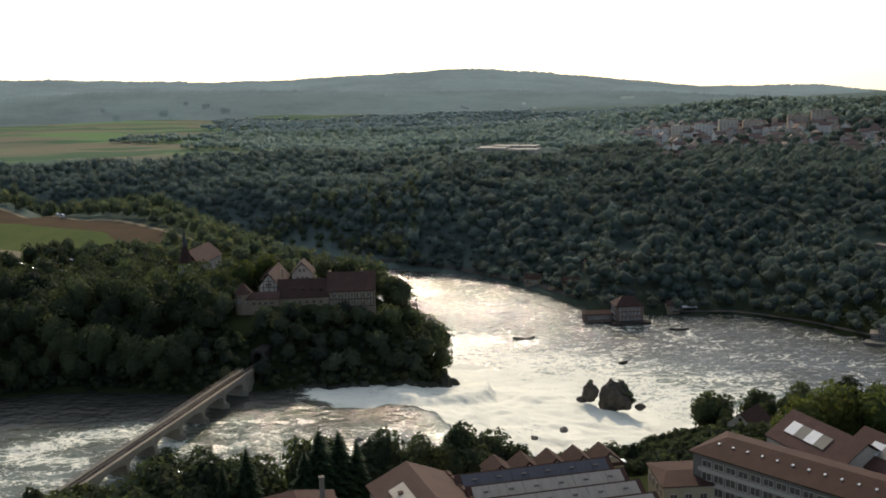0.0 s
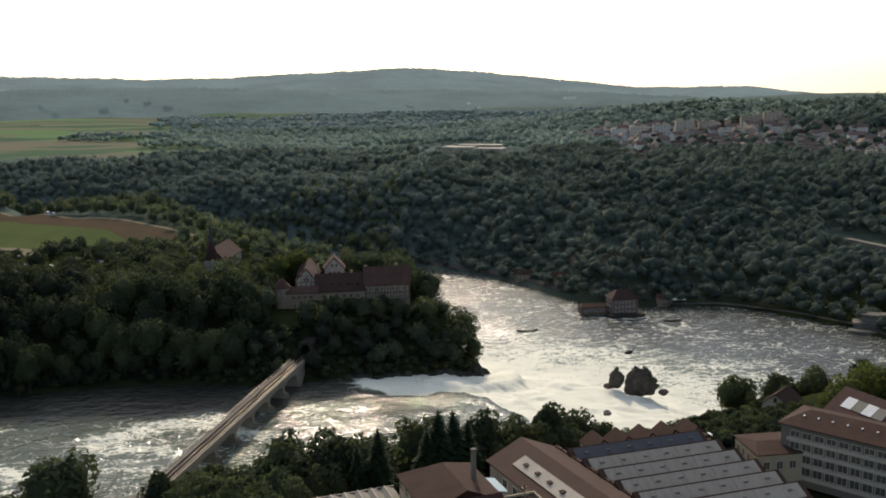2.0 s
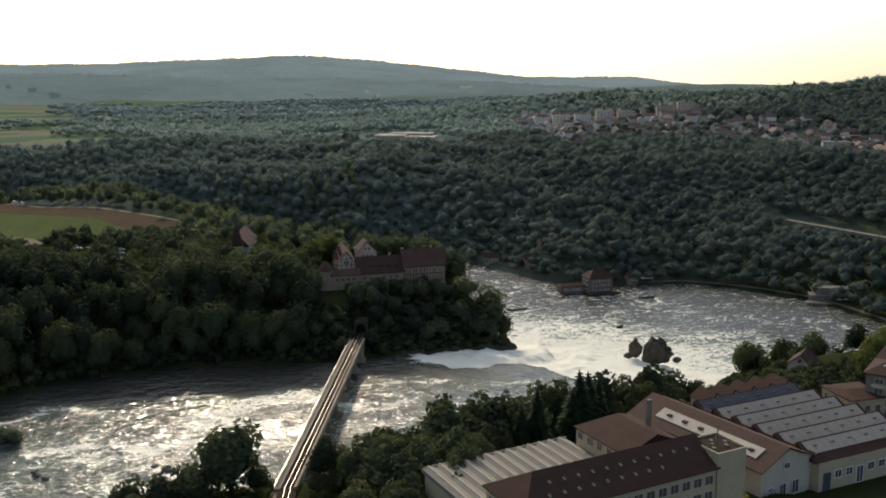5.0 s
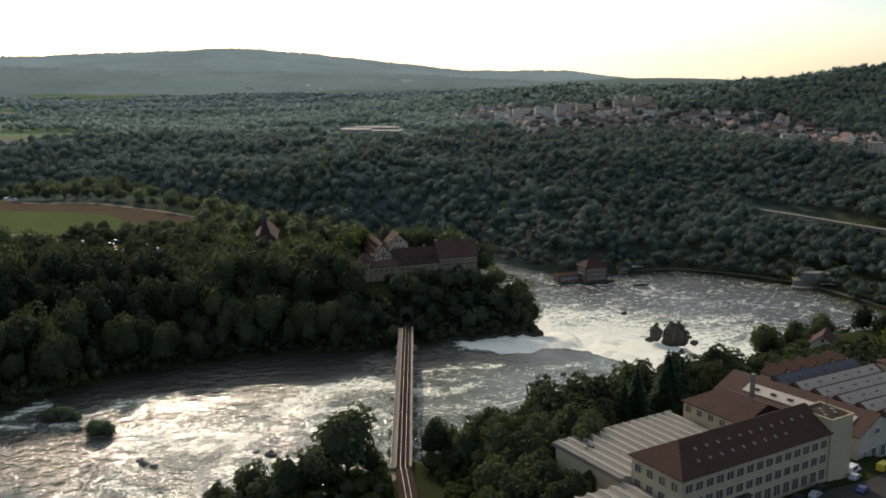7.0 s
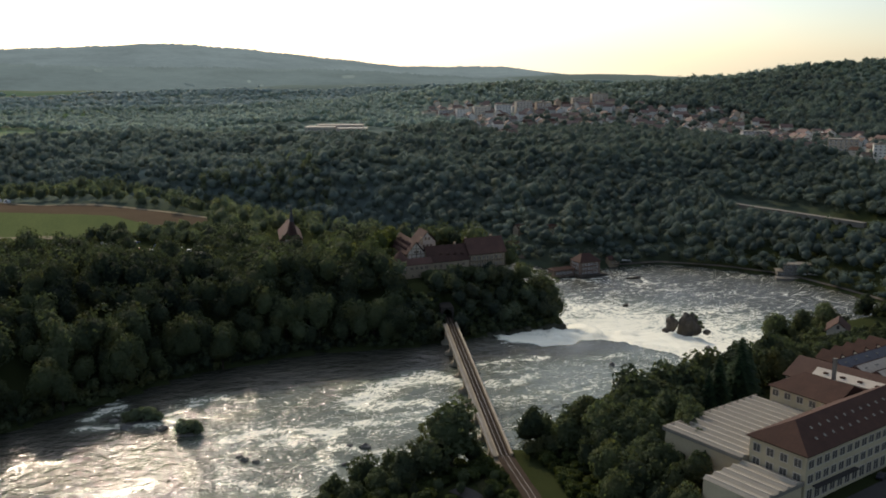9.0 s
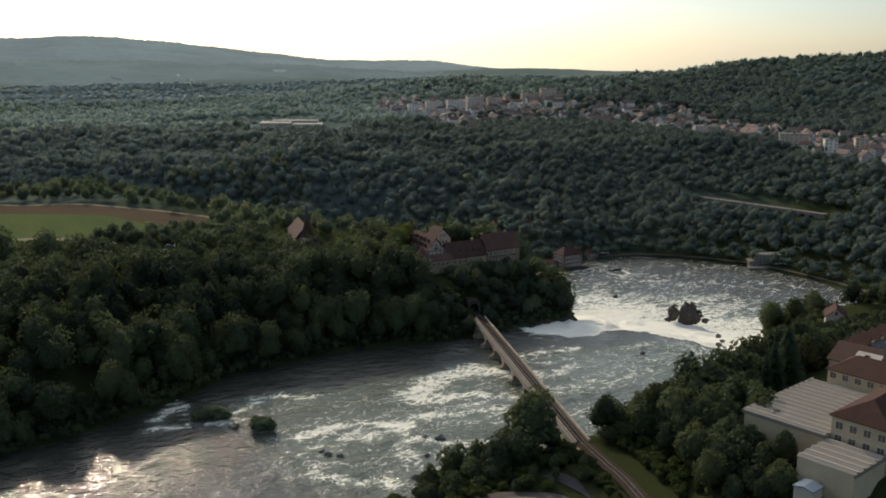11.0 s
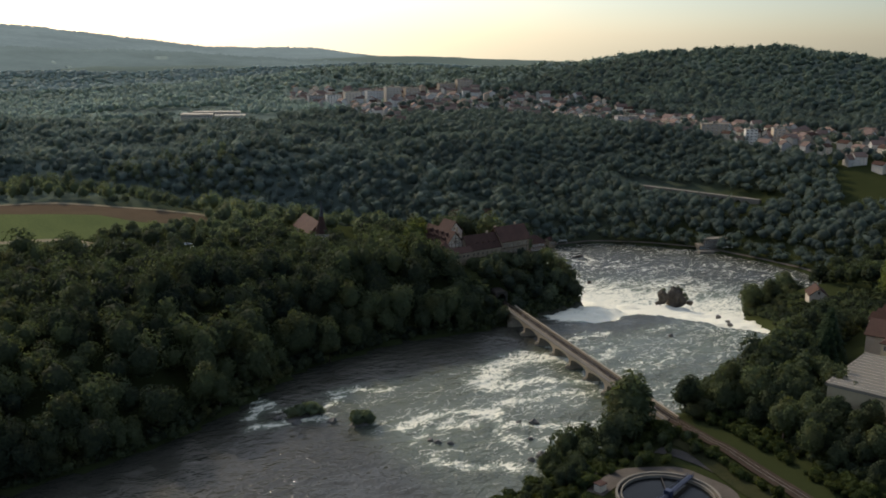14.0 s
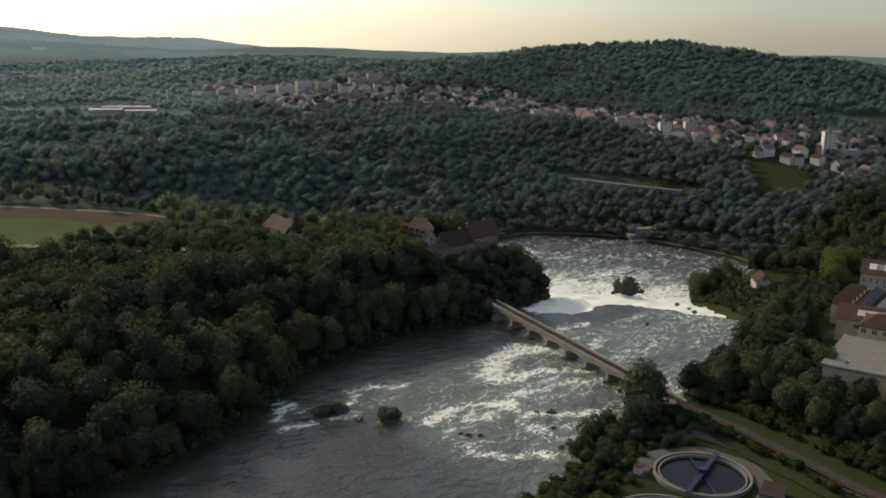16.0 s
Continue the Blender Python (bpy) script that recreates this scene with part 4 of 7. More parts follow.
for x, y, d in zip(belt_x.tolist(), belt_y.tolist(), belt_d.tolist()):
    px, py = np.array([x]), np.array([y])
    point = inside(px, py, TREE_POINT)[0] and not inside(px, py, HOUSE_SIGHTLINE)[0]
    if d > 1.0 and (point or inside(px, py, TREE_BELT)[0]):
        tall = max(float(np.interp(x, TOP_X, TOP_Z)) + tr.uniform(-4, 1.5) - (10 if d < 11 else 0) - land_at(x, y), 5.0)
        plant(kinds, x, y, tr, tall / 13.0, tall / 12.6)
    elif inside(px, py, FILL)[0] and not inside(px, py, HOUSE_SIGHTLINE)[0]:
        tall = max(float(np.interp(x, [-26, 0, 22, 50, 73, 90, 124], [27, 23, 18, 8, 4, 0, 2])) + tr.uniform(-3, 1) - land_at(x, y), 4.5)
        plant(kinds, x, y, tr, tall / 13.0, tall / 12.6)
# tall round trees at the near end of the bridge: place, height of the top, spread
for x, y, top, wide in ((-127, 213.5, 22.8, 10.8), (-137, 207, 16.5, 6.8), (-144, 204.5, 13.0, 5.6), (-145, 214.5, 11.5, 5.4), (-154, 213.5, 11.0, 5.2), (-163, 210.5, 8.5, 4.6), (-152, 206, 9.0, 4.6), (-119.5, 216, 10.5, 3.6), (-101.4, 212.4, 17.8, 5.2), (-96.5, 213, 14.5, 4.6), (-103.5, 206.5, 10.5, 4.2), (-97, 205, 12.0, 4.6), (-168, 204, 6.0, 2.6), (-159, 203, 7.5, 3.6)):
    k_ = kinds[int(tr.integers(0, len(kinds)))]
    ground_z = land_at(x, y) - 0.4
    t = copy_thing(k_, pose(x, y, ground_z, 0, 0, tr.uniform(0, 360)))
    t.scale = (wide / 4.9, wide / 4.9, (top - ground_z) / 13.0)
for x, y in ((104, 348), (97, 343), (120, 337), (128, 342), (140, 292), (150, 300), (138, 350)):
    tall = max(-8.0 - land_at(x, y), 6.0)
    plant(kinds, x, y, tr, tall / 13.0, tall / 12.6)
under_x, under_y = scatter(-110, 130, 130, 356, 3.4, tr)
ok = river_distance(under_x, under_y) > 0.6
ring_ok = np.zeros(ok.shape, bool)
for ring in (TREE_BELT, TREE_POINT, FILL, HOUSE_SIGHTLINE):
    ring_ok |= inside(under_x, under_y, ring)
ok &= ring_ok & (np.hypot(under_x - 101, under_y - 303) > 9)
wood("near_scrub", "dense dark undergrowth on the near bank", under_x[ok], under_y[ok], (2.0, 4.6), (1.9, 3.0), 70, 0.85, leaf_bank, tr)
# trees that hide the foot of the castle
for k in range(26):
    x = -77 + 1.95 * k + tr.uniform(-0.8, 0.8)
    y = np.interp(x, [-77, -50, -27], [379.5, 382.0, 383.5]) + tr.uniform(-2.5, 1.0)
    top = float(np.interp(x, [-78, -70, -54, -48, -27], [15.5, 22.0, 22.5, 20.0, 19.0])) + tr.uniform(-2.0, 1.2)
    z = land_at(x, y) - 0.4
    t = copy_thing(kinds[int(tr.integers(0, len(kinds)))], pose(x, y, z, 0, 0, tr.uniform(0, 360)))
    t.scale = (0.8, 0.8, max(top - z, 5.0) / 13.0)
    tagged(t, "dark-green tree below the castle walls", "tree", "trees on the castle rock")
# bushes along the near shore, upstream of the bridge
for k in range(44):
    u = k / 43
    x, y = -152 - 75 * u + tr.uniform(-4, 4), 203 - 22 * u + tr.uniform(-5, 3)
    plant(kinds, x, y, tr, 0.3, 0.55)
for x, y in ((-127, 185), (-133, 190), (-138, 194), (-144, 197), (-130, 196), (-138, 200), (-122, 192), (-146, 190)):
    plant(kinds, x, y, tr, 0.25, 0.4)
drop_kinds(kinds)
kinds = [make_tree("castle_tree", "yellow-green broadleaf tree beside the castle", 170 + k, 14, 5.2, 700, 0.75, "light trees beside the castle", leaf_light) for k in range(2)]
for x, y, top, wide in ((-99, 396, 34.0, 6.0), (-92, 408, 36.5, 7.0), (-106, 405, 33.0, 6.0), (-84, 420, 37.0, 7.0), (-113, 398, 30.0, 5.5)):
    z = land_at(x, y) - 0.4
    t = copy_thing(kinds[int(tr.integers(0, 2))], pose(x, y, z, 0, 0, tr.uniform(0, 360)))
    t.scale = (wide / 5.4, wide / 5.4, (top - z) / 14.0)
drop_kinds(kinds)
kinds = [make_tree("willow", "broad light-green tree catching the low sun", 95 + k, 13, 5.4, 760, 0.7, "light-green trees by the works", leaf_light) for k in range(3)]
for x, y, top in ((104, 260, 19.0), (111, 266, 20.5), (119, 270, 20.0), (128, 266, 20.0), (135, 272, 18.0), (97, 256, 17.0)):
    tall = top - land_at(x, y)
    plant(kinds, x, y, tr, tall / 13.0, tall / 12.6)
drop_kinds(kinds)
kinds = [make_conifer(200 + k, 18 + k, 6.4) for k in range(3)]
for x, y, top, wide in ((-46, 197, 34.5, 0.9), (-51, 195, 31.5, 0.8), (-31, 206, 35.0, 1.2), (-27, 210, 33.0, 1.15), (-23, 212, 30.0, 1.0), (-79, 194, 25.5, 0.8), (-34, 203, 31.0, 1.2)):
    k = (top - land_at(x, y)) / 19.0
    t = plant(kinds, x, y, tr, k, k)
    t.scale = (t.scale[0] * wide, t.scale[1] * wide, t.scale[2])
drop_kinds(kinds)
# ---- buildings: helpers ----
SHARED = {}


def slab_roof(bm, lx, ly, z, rise, over=0.6, hips=(0.0, 0.0), m=None):
    """A pitched roof with its ridge along x: eaves at z, a thin fascia. hips: how far each end is drawn in; without hips the gables stay open."""
    a, b = lx / 2 + over, ly / 2 + over
    if hips == (0, 0):
        for s in (-1, 1):
            pts = [(x, y, h) for x in (-a, a) for y, h in ((s * b, z - 0.25), (s * b, z + 0.02), (0, z + rise), (0, z + rise - 0.32))]
            vs = [bm.verts.new((m @ Vector(q)) if m else q) for q in pts]
            for f in ((0, 1, 2, 3), (7, 6, 5, 4), (0, 4, 5, 1), (1, 5, 6, 2), (2, 6, 7, 3), (3, 7, 4, 0)):
                bm.faces.new([vs[k] for k in f])
        bmesh.ops.recalc_face_normals(bm, faces=bm.faces[:])
        return
    pts = [(-a, -b, z - 0.25), (a, -b, z - 0.25), (a, b, z - 0.25), (-a, b, z - 0.25), (-a, -b, z), (a, -b, z), (a, b, z), (-a, b, z), (-a + hips[0], 0, z + rise), (a - hips[1], 0, z + rise)]
    vs = [bm.verts.new((m @ Vector(q)) if m else q) for q in pts]
    for f in ((3, 2, 1, 0), (0, 1, 5, 4), (1, 2, 6, 5), (2, 3, 7, 6), (3, 0, 4, 7), (4, 5, 9, 8), (6, 7, 8, 9), (7, 4, 8), (5, 6, 9)):
        bm.faces.new([vs[k] for k in f])


def a_frac(ly, over=0.6):
    """How high the gable reaches under the roof slab."""
    return (ly / 2) / (ly / 2 + over) - 0.06


def gable_body(bm, lx, ly, z0, z1, rise, m=None, gables=True):
    """Walls with pointed gable ends under the roof."""
    a, b = lx / 2, ly / 2
    pts = [(-a, -b, z0), (a, -b, z0), (a, b, z0), (-a, b, z0), (-a, -b, z1), (a, -b, z1), (a, b, z1), (-a, b, z1)]
    if gables:
        pts += [(-a, 0, z1 + rise * a_frac(ly)), (a, 0, z1 + rise * a_frac(ly))]
    vs = [bm.verts.new((m @ Vector(q)) if m else q) for q in pts]
    fs = [(3, 2, 1, 0), (0, 1, 5, 4), (2, 3, 7, 6)]
    fs += [(1, 2, 6, 9, 5), (3, 0, 4, 8, 7), (4, 5, 9, 8), (6, 7, 8, 9)] if gables else [(1, 2, 6, 5), (3, 0, 4, 7), (4, 5, 6, 7)]
    for f in fs:
        bm.faces.new([vs[k] for k in f])


def window_at(parent, x, y, z, w, h, turn, frame_mat=None, name="window"):
    """A framed window whose pane lies back in the frame; it faces -y when turn is 0."""
    frame_mat = frame_mat or white_paint
    key = (round(w, 2), round(h, 2), frame_mat.name)
    if key not in SHARED:
        bm = bmesh.new()
        t = min(0.16, w * 0.12)
        for q in ((-w / 2, w / 2, -0.14, 0.04, 0, t), (-w / 2, w / 2, -0.14, 0.04, h - t, h), (-w / 2, -w / 2 + t, -0.14, 0.04, t, h - t), (w / 2 - t, w / 2, -0.14, 0.04, t, h - t), (-t * 0.3, t * 0.3, -0.1, 0.04, t, h - t)):
            box(bm, *q)
        me = bpy.data.meshes.new("window_frame")
        bm.to_mesh(me)
        bm.free()
        me.materials.append(frame_mat)
        bm = bmesh.new()
        box(bm, -w / 2 + t, w / 2 - t, -0.05, 0.03, t, h - t)
        pm = bpy.data.meshes.new("pane")
        bm.to_mesh(pm)
        bm.free()
        pm.materials.append(glass_dark)
        SHARED[key] = (me, pm)
    me, pm = SHARED[key]
    f = new(name, me)
    f.parent = parent
    f.matrix_basis = pose(x, y, z, 0, 0, turn)
    g = new("pane", pm)
    g.parent = f
    return f


def wing(parent, x, y, turn, lx, ly, z0, z1, rise, wall_mat, roof_mat, hips=(0, 0), over=0.6):
    m = pose(x, y, 0, 0, 0, turn)
    bm = bmesh.new()
    gable_body(bm, lx, ly, z0, z1, rise, m, hips == (0, 0))
    part("wall", bm, wall_mat, parent)
    bm = bmesh.new()
    slab_roof(bm, lx, ly, z1 + 0.02, rise, over, hips, m)
    part("roof", bm, roof_mat, parent)
    return m


def windows_along(parent, m, turn, lx, ly, side, count, z, w, h, margin=1.5, mat=None):
    """A row of windows on one long or short side of a wing."""
    for k in range(count):
        u = (k + 0.5) / count
        if side in ("front", "back"):
            s = -1 if side == "front" else 1
            q = m @ Vector((-lx / 2 + margin + u * (lx - 2 * margin), s * (ly / 2 + 0.03), z))
            window_at(parent, q.x, q.y, q.z, w, h, turn + (0 if s < 0 else 180), mat)
        else:
            s = -1 if side == "west" else 1
            q = m @ Vector((s * (lx / 2 + 0.03), -ly / 2 + margin + u * (ly - 2 * margin), z))
            window_at(parent, q.x, q.y, q.z, w, h, turn + (-90 if s < 0 else 90), mat)


# ---- castle on its rock ----
castle = empty("castle", -61, 391, 15)
m = wing(castle, 19.5, 3, 3, 19.5, 11, -4, 11.6, 7.2, plaster_castle, tile_red)
windows_along(castle, m, 3, 19.5, 11, "front", 7, 8.6, 1.2, 2.0, mat=plaster_white)
windows_along(castle, m, 3, 19.5, 11, "front", 7, 5.2, 1.0, 1.5, mat=plaster_white)
windows_along(castle, m, 3, 19.5, 11, "east", 3, 8.0, 1.0, 1.6, mat=plaster_castle)
timber = surface("dark_oak_timber", (0.06, 0.04, 0.03), (0.03, 0.022, 0.018), 0.85, 0.5, 4, 0.4, 0.02)


def timbers(parent, m, turn, pieces):
    """Posts, rails and braces of a half-timbered front: x, z, length and lean of each; the front faces -y."""
    for x, y, z, ln, lean in pieces:
        q = m @ Vector((x, y, z))
        bm = bmesh.new()
        box(bm, -0.13, 0.13, -0.09, 0.05, 0, ln)
        part("timber", bm, timber, parent).matrix_basis = pose(q.x, q.y, q.z, 0, 0, turn) @ pose(0, 0, 0, 0, lean, 0)


timbers(castle, m, 3, [(-9.3 + 1.33 * k, -5.52, 4.6, 6.9, 0) for k in range(15)] + [(-9.4, -5.54, z, 18.8, 90) for z in (4.7, 8.0, 11.2)])
m = wing(castle, -1, 1.5, 3, 21, 10, -4, 9.4, 7.2, plaster_castle, tile_red)
windows_along(castle, m, 3, 21, 10, "front", 6, 6.6, 1.3, 1.5, mat=plaster_castle)
for k in range(5):
    bm = bmesh.new()
    slab_roof(bm, 1.6, 1.5, 0.9, 0.7, 0.2)
    box(bm, -0.7, 0.7, -0.7, 0.9, 0, 0.9)
    dm = part("dormer", bm, tile_red, castle)
    dm.matrix_basis = pose(-8.5 + 3.8 * k, -1.2, 11.6, 0, 0, 93)
m = wing(castle, -16, 14.5, 90, 25, 9, -3, 13.0, 6.3, plaster_castle, tile_red)
bm = bmesh.new()
gable_body(bm, 0.25, 9.0, -3, 13.0, 6.3, pose(-16, 1.8, 0, 0, 0, 90))
part("gable", bm, plaster_white, castle, "white plastered gable")
timbers(castle, pose(-16, 1.66, 0), 0, [(-4.3, 0, 8.6, 8.6, 90), (-4.3, 0, 12.9, 8.6, 90), (-2.9, 0, 15.6, 5.8, 90)] + [(x, 0, 8.6, 4.3, 0) for x in (-4.2, -2.3, 0.0, 2.3, 4.2)] + [(x, 0, 12.9, 4.6 - 1.1 * abs(x), 0) for x in (-2.2, 0.0, 2.2)])
windows_along(castle, m, 90, 25, 9, "back", 6, 9.8, 1.2, 1.5, mat=plaster_white)
for row, (count, up) in enumerate(((6, 14.4), (4, 16.6))):
    for k in range(count):
        bm = bmesh.new()
        slab_roof(bm, 1.7, 1.5, 0.9, 0.6, 0.2)
        box(bm, -0.8, 0.7, -0.7, 0.7, 0, 0.9)
        dm = part("dormer", bm, tile_red, castle)
        dm.matrix_basis = pose(-19.4 + 1.55 * row, 6.5 + (3.6 if count == 6 else 4.8) * k, up, 0, 0, 180)
m = pose(-16, 7.12, 0, 0, 0, 90)
windows_along(castle, m, 93, 11, 8.6, "west", 3, 9.8, 1.2, 1.5, mat=plaster_castle)
windows_along(castle, m, 93, 11, 8.6, "west", 2, 13.4, 1.0, 1.4, 2.8, mat=plaster_castle)
m = wing(castle, -4.5, 24, 93, 10, 9, -3, 15.0, 5.6, plaster_white, tile_red)
windows_along(castle, m, 93, 10, 9, "west", 3, 12.2, 1.1, 1.6, mat=plaster_castle)
windows_along(castle, m, 93, 10, 9, "west", 2, 16.0, 1.0, 1.4, 2.6, mat=plaster_castle)
windows_along(castle, m, 93, 10, 9, "front", 3, 12.2, 1.1, 1.6, mat=plaster_castle)
m = wing(castle, -17.5, -3.5, 3, 13, 6, -5, 9.8, 2.4, plaster_castle, tile_red)
windows_along(castle, m, 3, 13, 6, "front", 4, 7.2, 1.6, 1.4, mat=plaster_castle)
windows_along(castle, m, 3, 13, 6, "front", 3, 3.6, 0.8, 1.3, mat=plaster_castle)
bm = bmesh.new()
bmesh.ops.create_cone(bm, cap_ends=True, segments=10, radius1=3.7, radius2=3.5, depth=16, matrix=Matrix.Translation((-26, -3.5, 4)))
part("tower", bm, plaster_castle, castle)
bm = bmesh.new()
bmesh.ops.create_cone(bm, cap_ends=True, segments=10, radius1=4.1, radius2=0.05, depth=4.6, matrix=Matrix.Translation((-26, -3.5, 14.3)))
part("tower_roof", bm, tile_red, castle)
for a in (200, 250, 300):
    window_at(castle, -26 + 3.62 * math.cos(radians(a)), -3.5 + 3.62 * math.sin(radians(a)), 8.4, 0.9, 1.5, a + 90)
for cx, cy, cz in ((10.2, 3.2, 17.2), (4, 2, 15.5), (-11, 8, 17.6), (24, 4, 17.6)):
    bm = bmesh.new()
    box(bm, cx - 0.5, cx + 0.5, cy - 0.4, cy + 0.4, cz - 1.5, cz + 1.9)
    box(bm, cx - 0.6, cx + 0.6, cy - 0.5, cy + 0.5, cz + 1.9, cz + 2.1)
    part("chimney", bm, plaster_castle, castle)
tagged(castle, "old stone castle with red tiled gabled roofs on a wooded rock", "castle")

# ---- church ----
church = empty("church", -127, 446, 20)
m = wing(church, 2.3, 17.5, 82, 29, 11, -3, 8.3, 6.8, plaster_white, tile_red, (0, 2.5))
windows_along(church, m, 82, 29, 11, "front", 5, 3.6, 1.2, 3.2, mat=plaster_white)
windows_along(church, m, 82, 29, 11, "back", 5, 3.6, 1.2, 3.2, mat=plaster_white)
bm = bmesh.new()
box(bm, -2.9, 2.9, -2.9, 2.9, -2, 9.5)
part("tower", bm, plaster_white, church)
bm = bmesh.new()
bmesh.ops.create_cone(bm, cap_ends=True, segments=8, radius1=3.7, radius2=0.9, depth=9.5, matrix=Matrix.Translation((0, 0, 14.2)))
part("helm_roof", bm, tile_red, church, "steep dark-red tiled helm")
bm = bmesh.new()
bmesh.ops.create_cone(bm, cap_ends=True, segments=8, radius1=1.2, radius2=0.08, depth=9.2, matrix=Matrix.Translation((0, 0, 23.0)))
part("spire", bm, surface("slate_spire", (0.06, 0.06, 0.065), (0.03, 0.03, 0.034), 0.6, 0.5, 3, 0.2, 0.02), church)
for a in (0, 90, -90):
    window_at(church, 2.95 * math.sin(radians(a)), -2.95 * math.cos(radians(a)), 6.2, 1.1, 2.0, a)
tagged(church, "white church with red tiled roofs and a slim dark spire", "church")

# ---- railway bridge ----
BX, BY, BLEN = -111.8, 211.0, 138.0
bturn = math.degrees(math.atan2(345.0 - 211.0, 34.0))
bridge = empty("railway_bridge", BX, BY, 0, bturn)
PIERS = [7.4 + 15.2 * k for k in range(9)]
HALF = 2.75
bm = bmesh.new()
# spandrel walls with round-headed openings
prof = [(-3.0, -1.0)]
for a, b in zip([-7.8] + PIERS[:-1], PIERS):
    s0, s1 = a + 0.85, b - 0.85
    if s1 < 0:
        continue
    s0 = max(s0, -2.9)
    c, r = (s0 + s1) / 2, (s1 - s0) / 2
    prof.append((s0, -1.0))
    for k in range(13):
        t = math.pi - math.pi * k / 12
        prof.append((c + r * math.cos(t), 3.3 + 1.35 * math.sin(t)))
    prof.append((s1, -1.0))
prof += [(BLEN, -1.0), (BLEN, 5.3), (-3.0, 5.3)]
fa = [bm.verts.new((s, -HALF, z)) for s, z in prof]
fb = [bm.verts.new((s, HALF, z)) for s, z in prof]
bm.faces.new(fa), bm.faces.new(fb[::-1])
for k in range(len(prof)):
    j = (k + 1) % len(prof)
    bm.faces.new((fa[j], fa[k], fb[k], fb[j]))
bm.normal_update()
bmesh.ops.triangulate(bm, faces=bm.faces[:])
part("arch_wall", bm, stone_pale, bridge, "weathered pale stone arches")
for s in PIERS:
    bm = bmesh.new()
    prism(bm, [(s - 1.25, -HALF - 0.4), (s, -HALF - 1.9), (s + 1.25, -HALF - 0.4), (s + 1.25, HALF + 0.4), (s, HALF + 1.9), (s - 1.25, HALF + 0.4)], -3.0, 1.2)
    prism(bm, [(s - 1.0, -HALF - 0.25), (s, -HALF - 1.0), (s + 1.0, -HALF - 0.25), (s + 1.0, HALF + 0.25), (s, HALF + 1.0), (s - 1.0, HALF + 0.25)], 1.2, 1.7)
    part("pier", bm, stone_pale, bridge)
bm = bmesh.new()
box(bm, -3, BLEN, -HALF - 0.35, HALF + 0.35, 5.3, 5.75)
part("deck", bm, stone_pale, bridge)
bm = bmesh.new()
box(bm, -3, BLEN + 13, -2.3, 1.2, 5.75, 6.1)
part("ballast_bed", bm, ballast, bridge)
for nm, y0, y1, z1 in (("parapet", -HALF - 0.3, -HALF + 0.35, 6.75), ("parapet", 1.3, 1.6, 6.45)):
    n = 34
    for k in range(n):
        a = -2.9 + (BLEN + 2.6) * k / n
        bm = bmesh.new()
        box(bm, a, a + (BLEN + 2.6) / n - 0.06, y0, y1, 5.75, z1)
        box(bm, a, a + (BLEN + 2.6) / n - 0.06, y0 - 0.06, y1 + 0.06, z1 + 0.003, z1 + 0.14)
        part(nm, bm, stone_pale, bridge)
bm = bmesh.new()
box(bm, -3, BLEN, 1.66, HALF + 0.3, 5.75, 6.2)
part("footway", bm, concrete, bridge, "narrow grey footway")
bm = bmesh.new()
for k in range(46):
    s = -2 + k * 3.05
    box(bm, s, s + 0.09, HALF + 0.18, HALF + 0.27, 6.2, 7.25)
for z in (6.5, 6.85, 7.2):
    box(bm, -3, BLEN, HALF + 0.2, HALF + 0.26, z, z + 0.06)
part("railing", bm, steel, bridge)
for y in (-1.25, 0.19):
    bm = bmesh.new()
    box(bm, -3, BLEN + 13.5, y - 0.06, y + 0.06, 6.2, 6.36)
    part("rail", bm, steel, bridge)
bm = bmesh.new()
for k in range(226):
    s = -2.8 + k * 0.65
    box(bm, s, s + 0.26, -1.85, 0.8, 6.1, 6.22)
tagged(part("track_timber", bm, bark, bridge, "dark timber sleepers"), "dark timber sleepers", kind="stuff")
tagged(bridge, "long pale stone railway bridge on arched piers over the river", "bridge")

# tunnel mouth in the castle rock
portal = empty("tunnel_portal", -75.4, 354.0, 5.5, bturn - 90)
bm = bmesh.new()
ring = [(-2.9, -1.5), (-2.0, -1.5)] + [(2.0 * math.cos(math.pi - math.pi * k / 12), 2.6 + 2.0 * math.sin(math.pi * k / 12)) for k in range(13)] + [(2.0, -1.5), (2.9, -1.5), (2.9, 5.0), (2.3, 5.5), (-2.3, 5.5), (-2.9, 5.0)]
fa = [bm.verts.new((x, 0, z)) for x, z in ring]
fb = [bm.verts.new((x, 9, z)) for x, z in ring]
bm.faces.new(fa), bm.faces.new(fb[::-1])
for k in range(len(ring)):
    j = (k + 1) % len(ring)
    bm.faces.new((fa[j], fa[k], fb[k], fb[j]))
bm.normal_update()
bmesh.ops.triangulate(bm, faces=bm.faces[:])
part("arch", bm, stone_dark, portal)
# an added dark slab closes the bore, in place of the tunnel's darkness
bm = bmesh.new()
box(bm, -2.0, 2.0, 8.6, 9.0, -1.5, 4.9)
part("tunnel_end", bm, asphalt, portal, "dark slab standing for the unlit tunnel depth")
bm = bmesh.new()
box(bm, -2.7, 2.7, -0.35, 0.0, 5.5, 5.8)
part("coping", bm, stone_dark, portal)
tagged(portal, "stone tunnel mouth in the wooded rock at the bridge end", "tunnel")

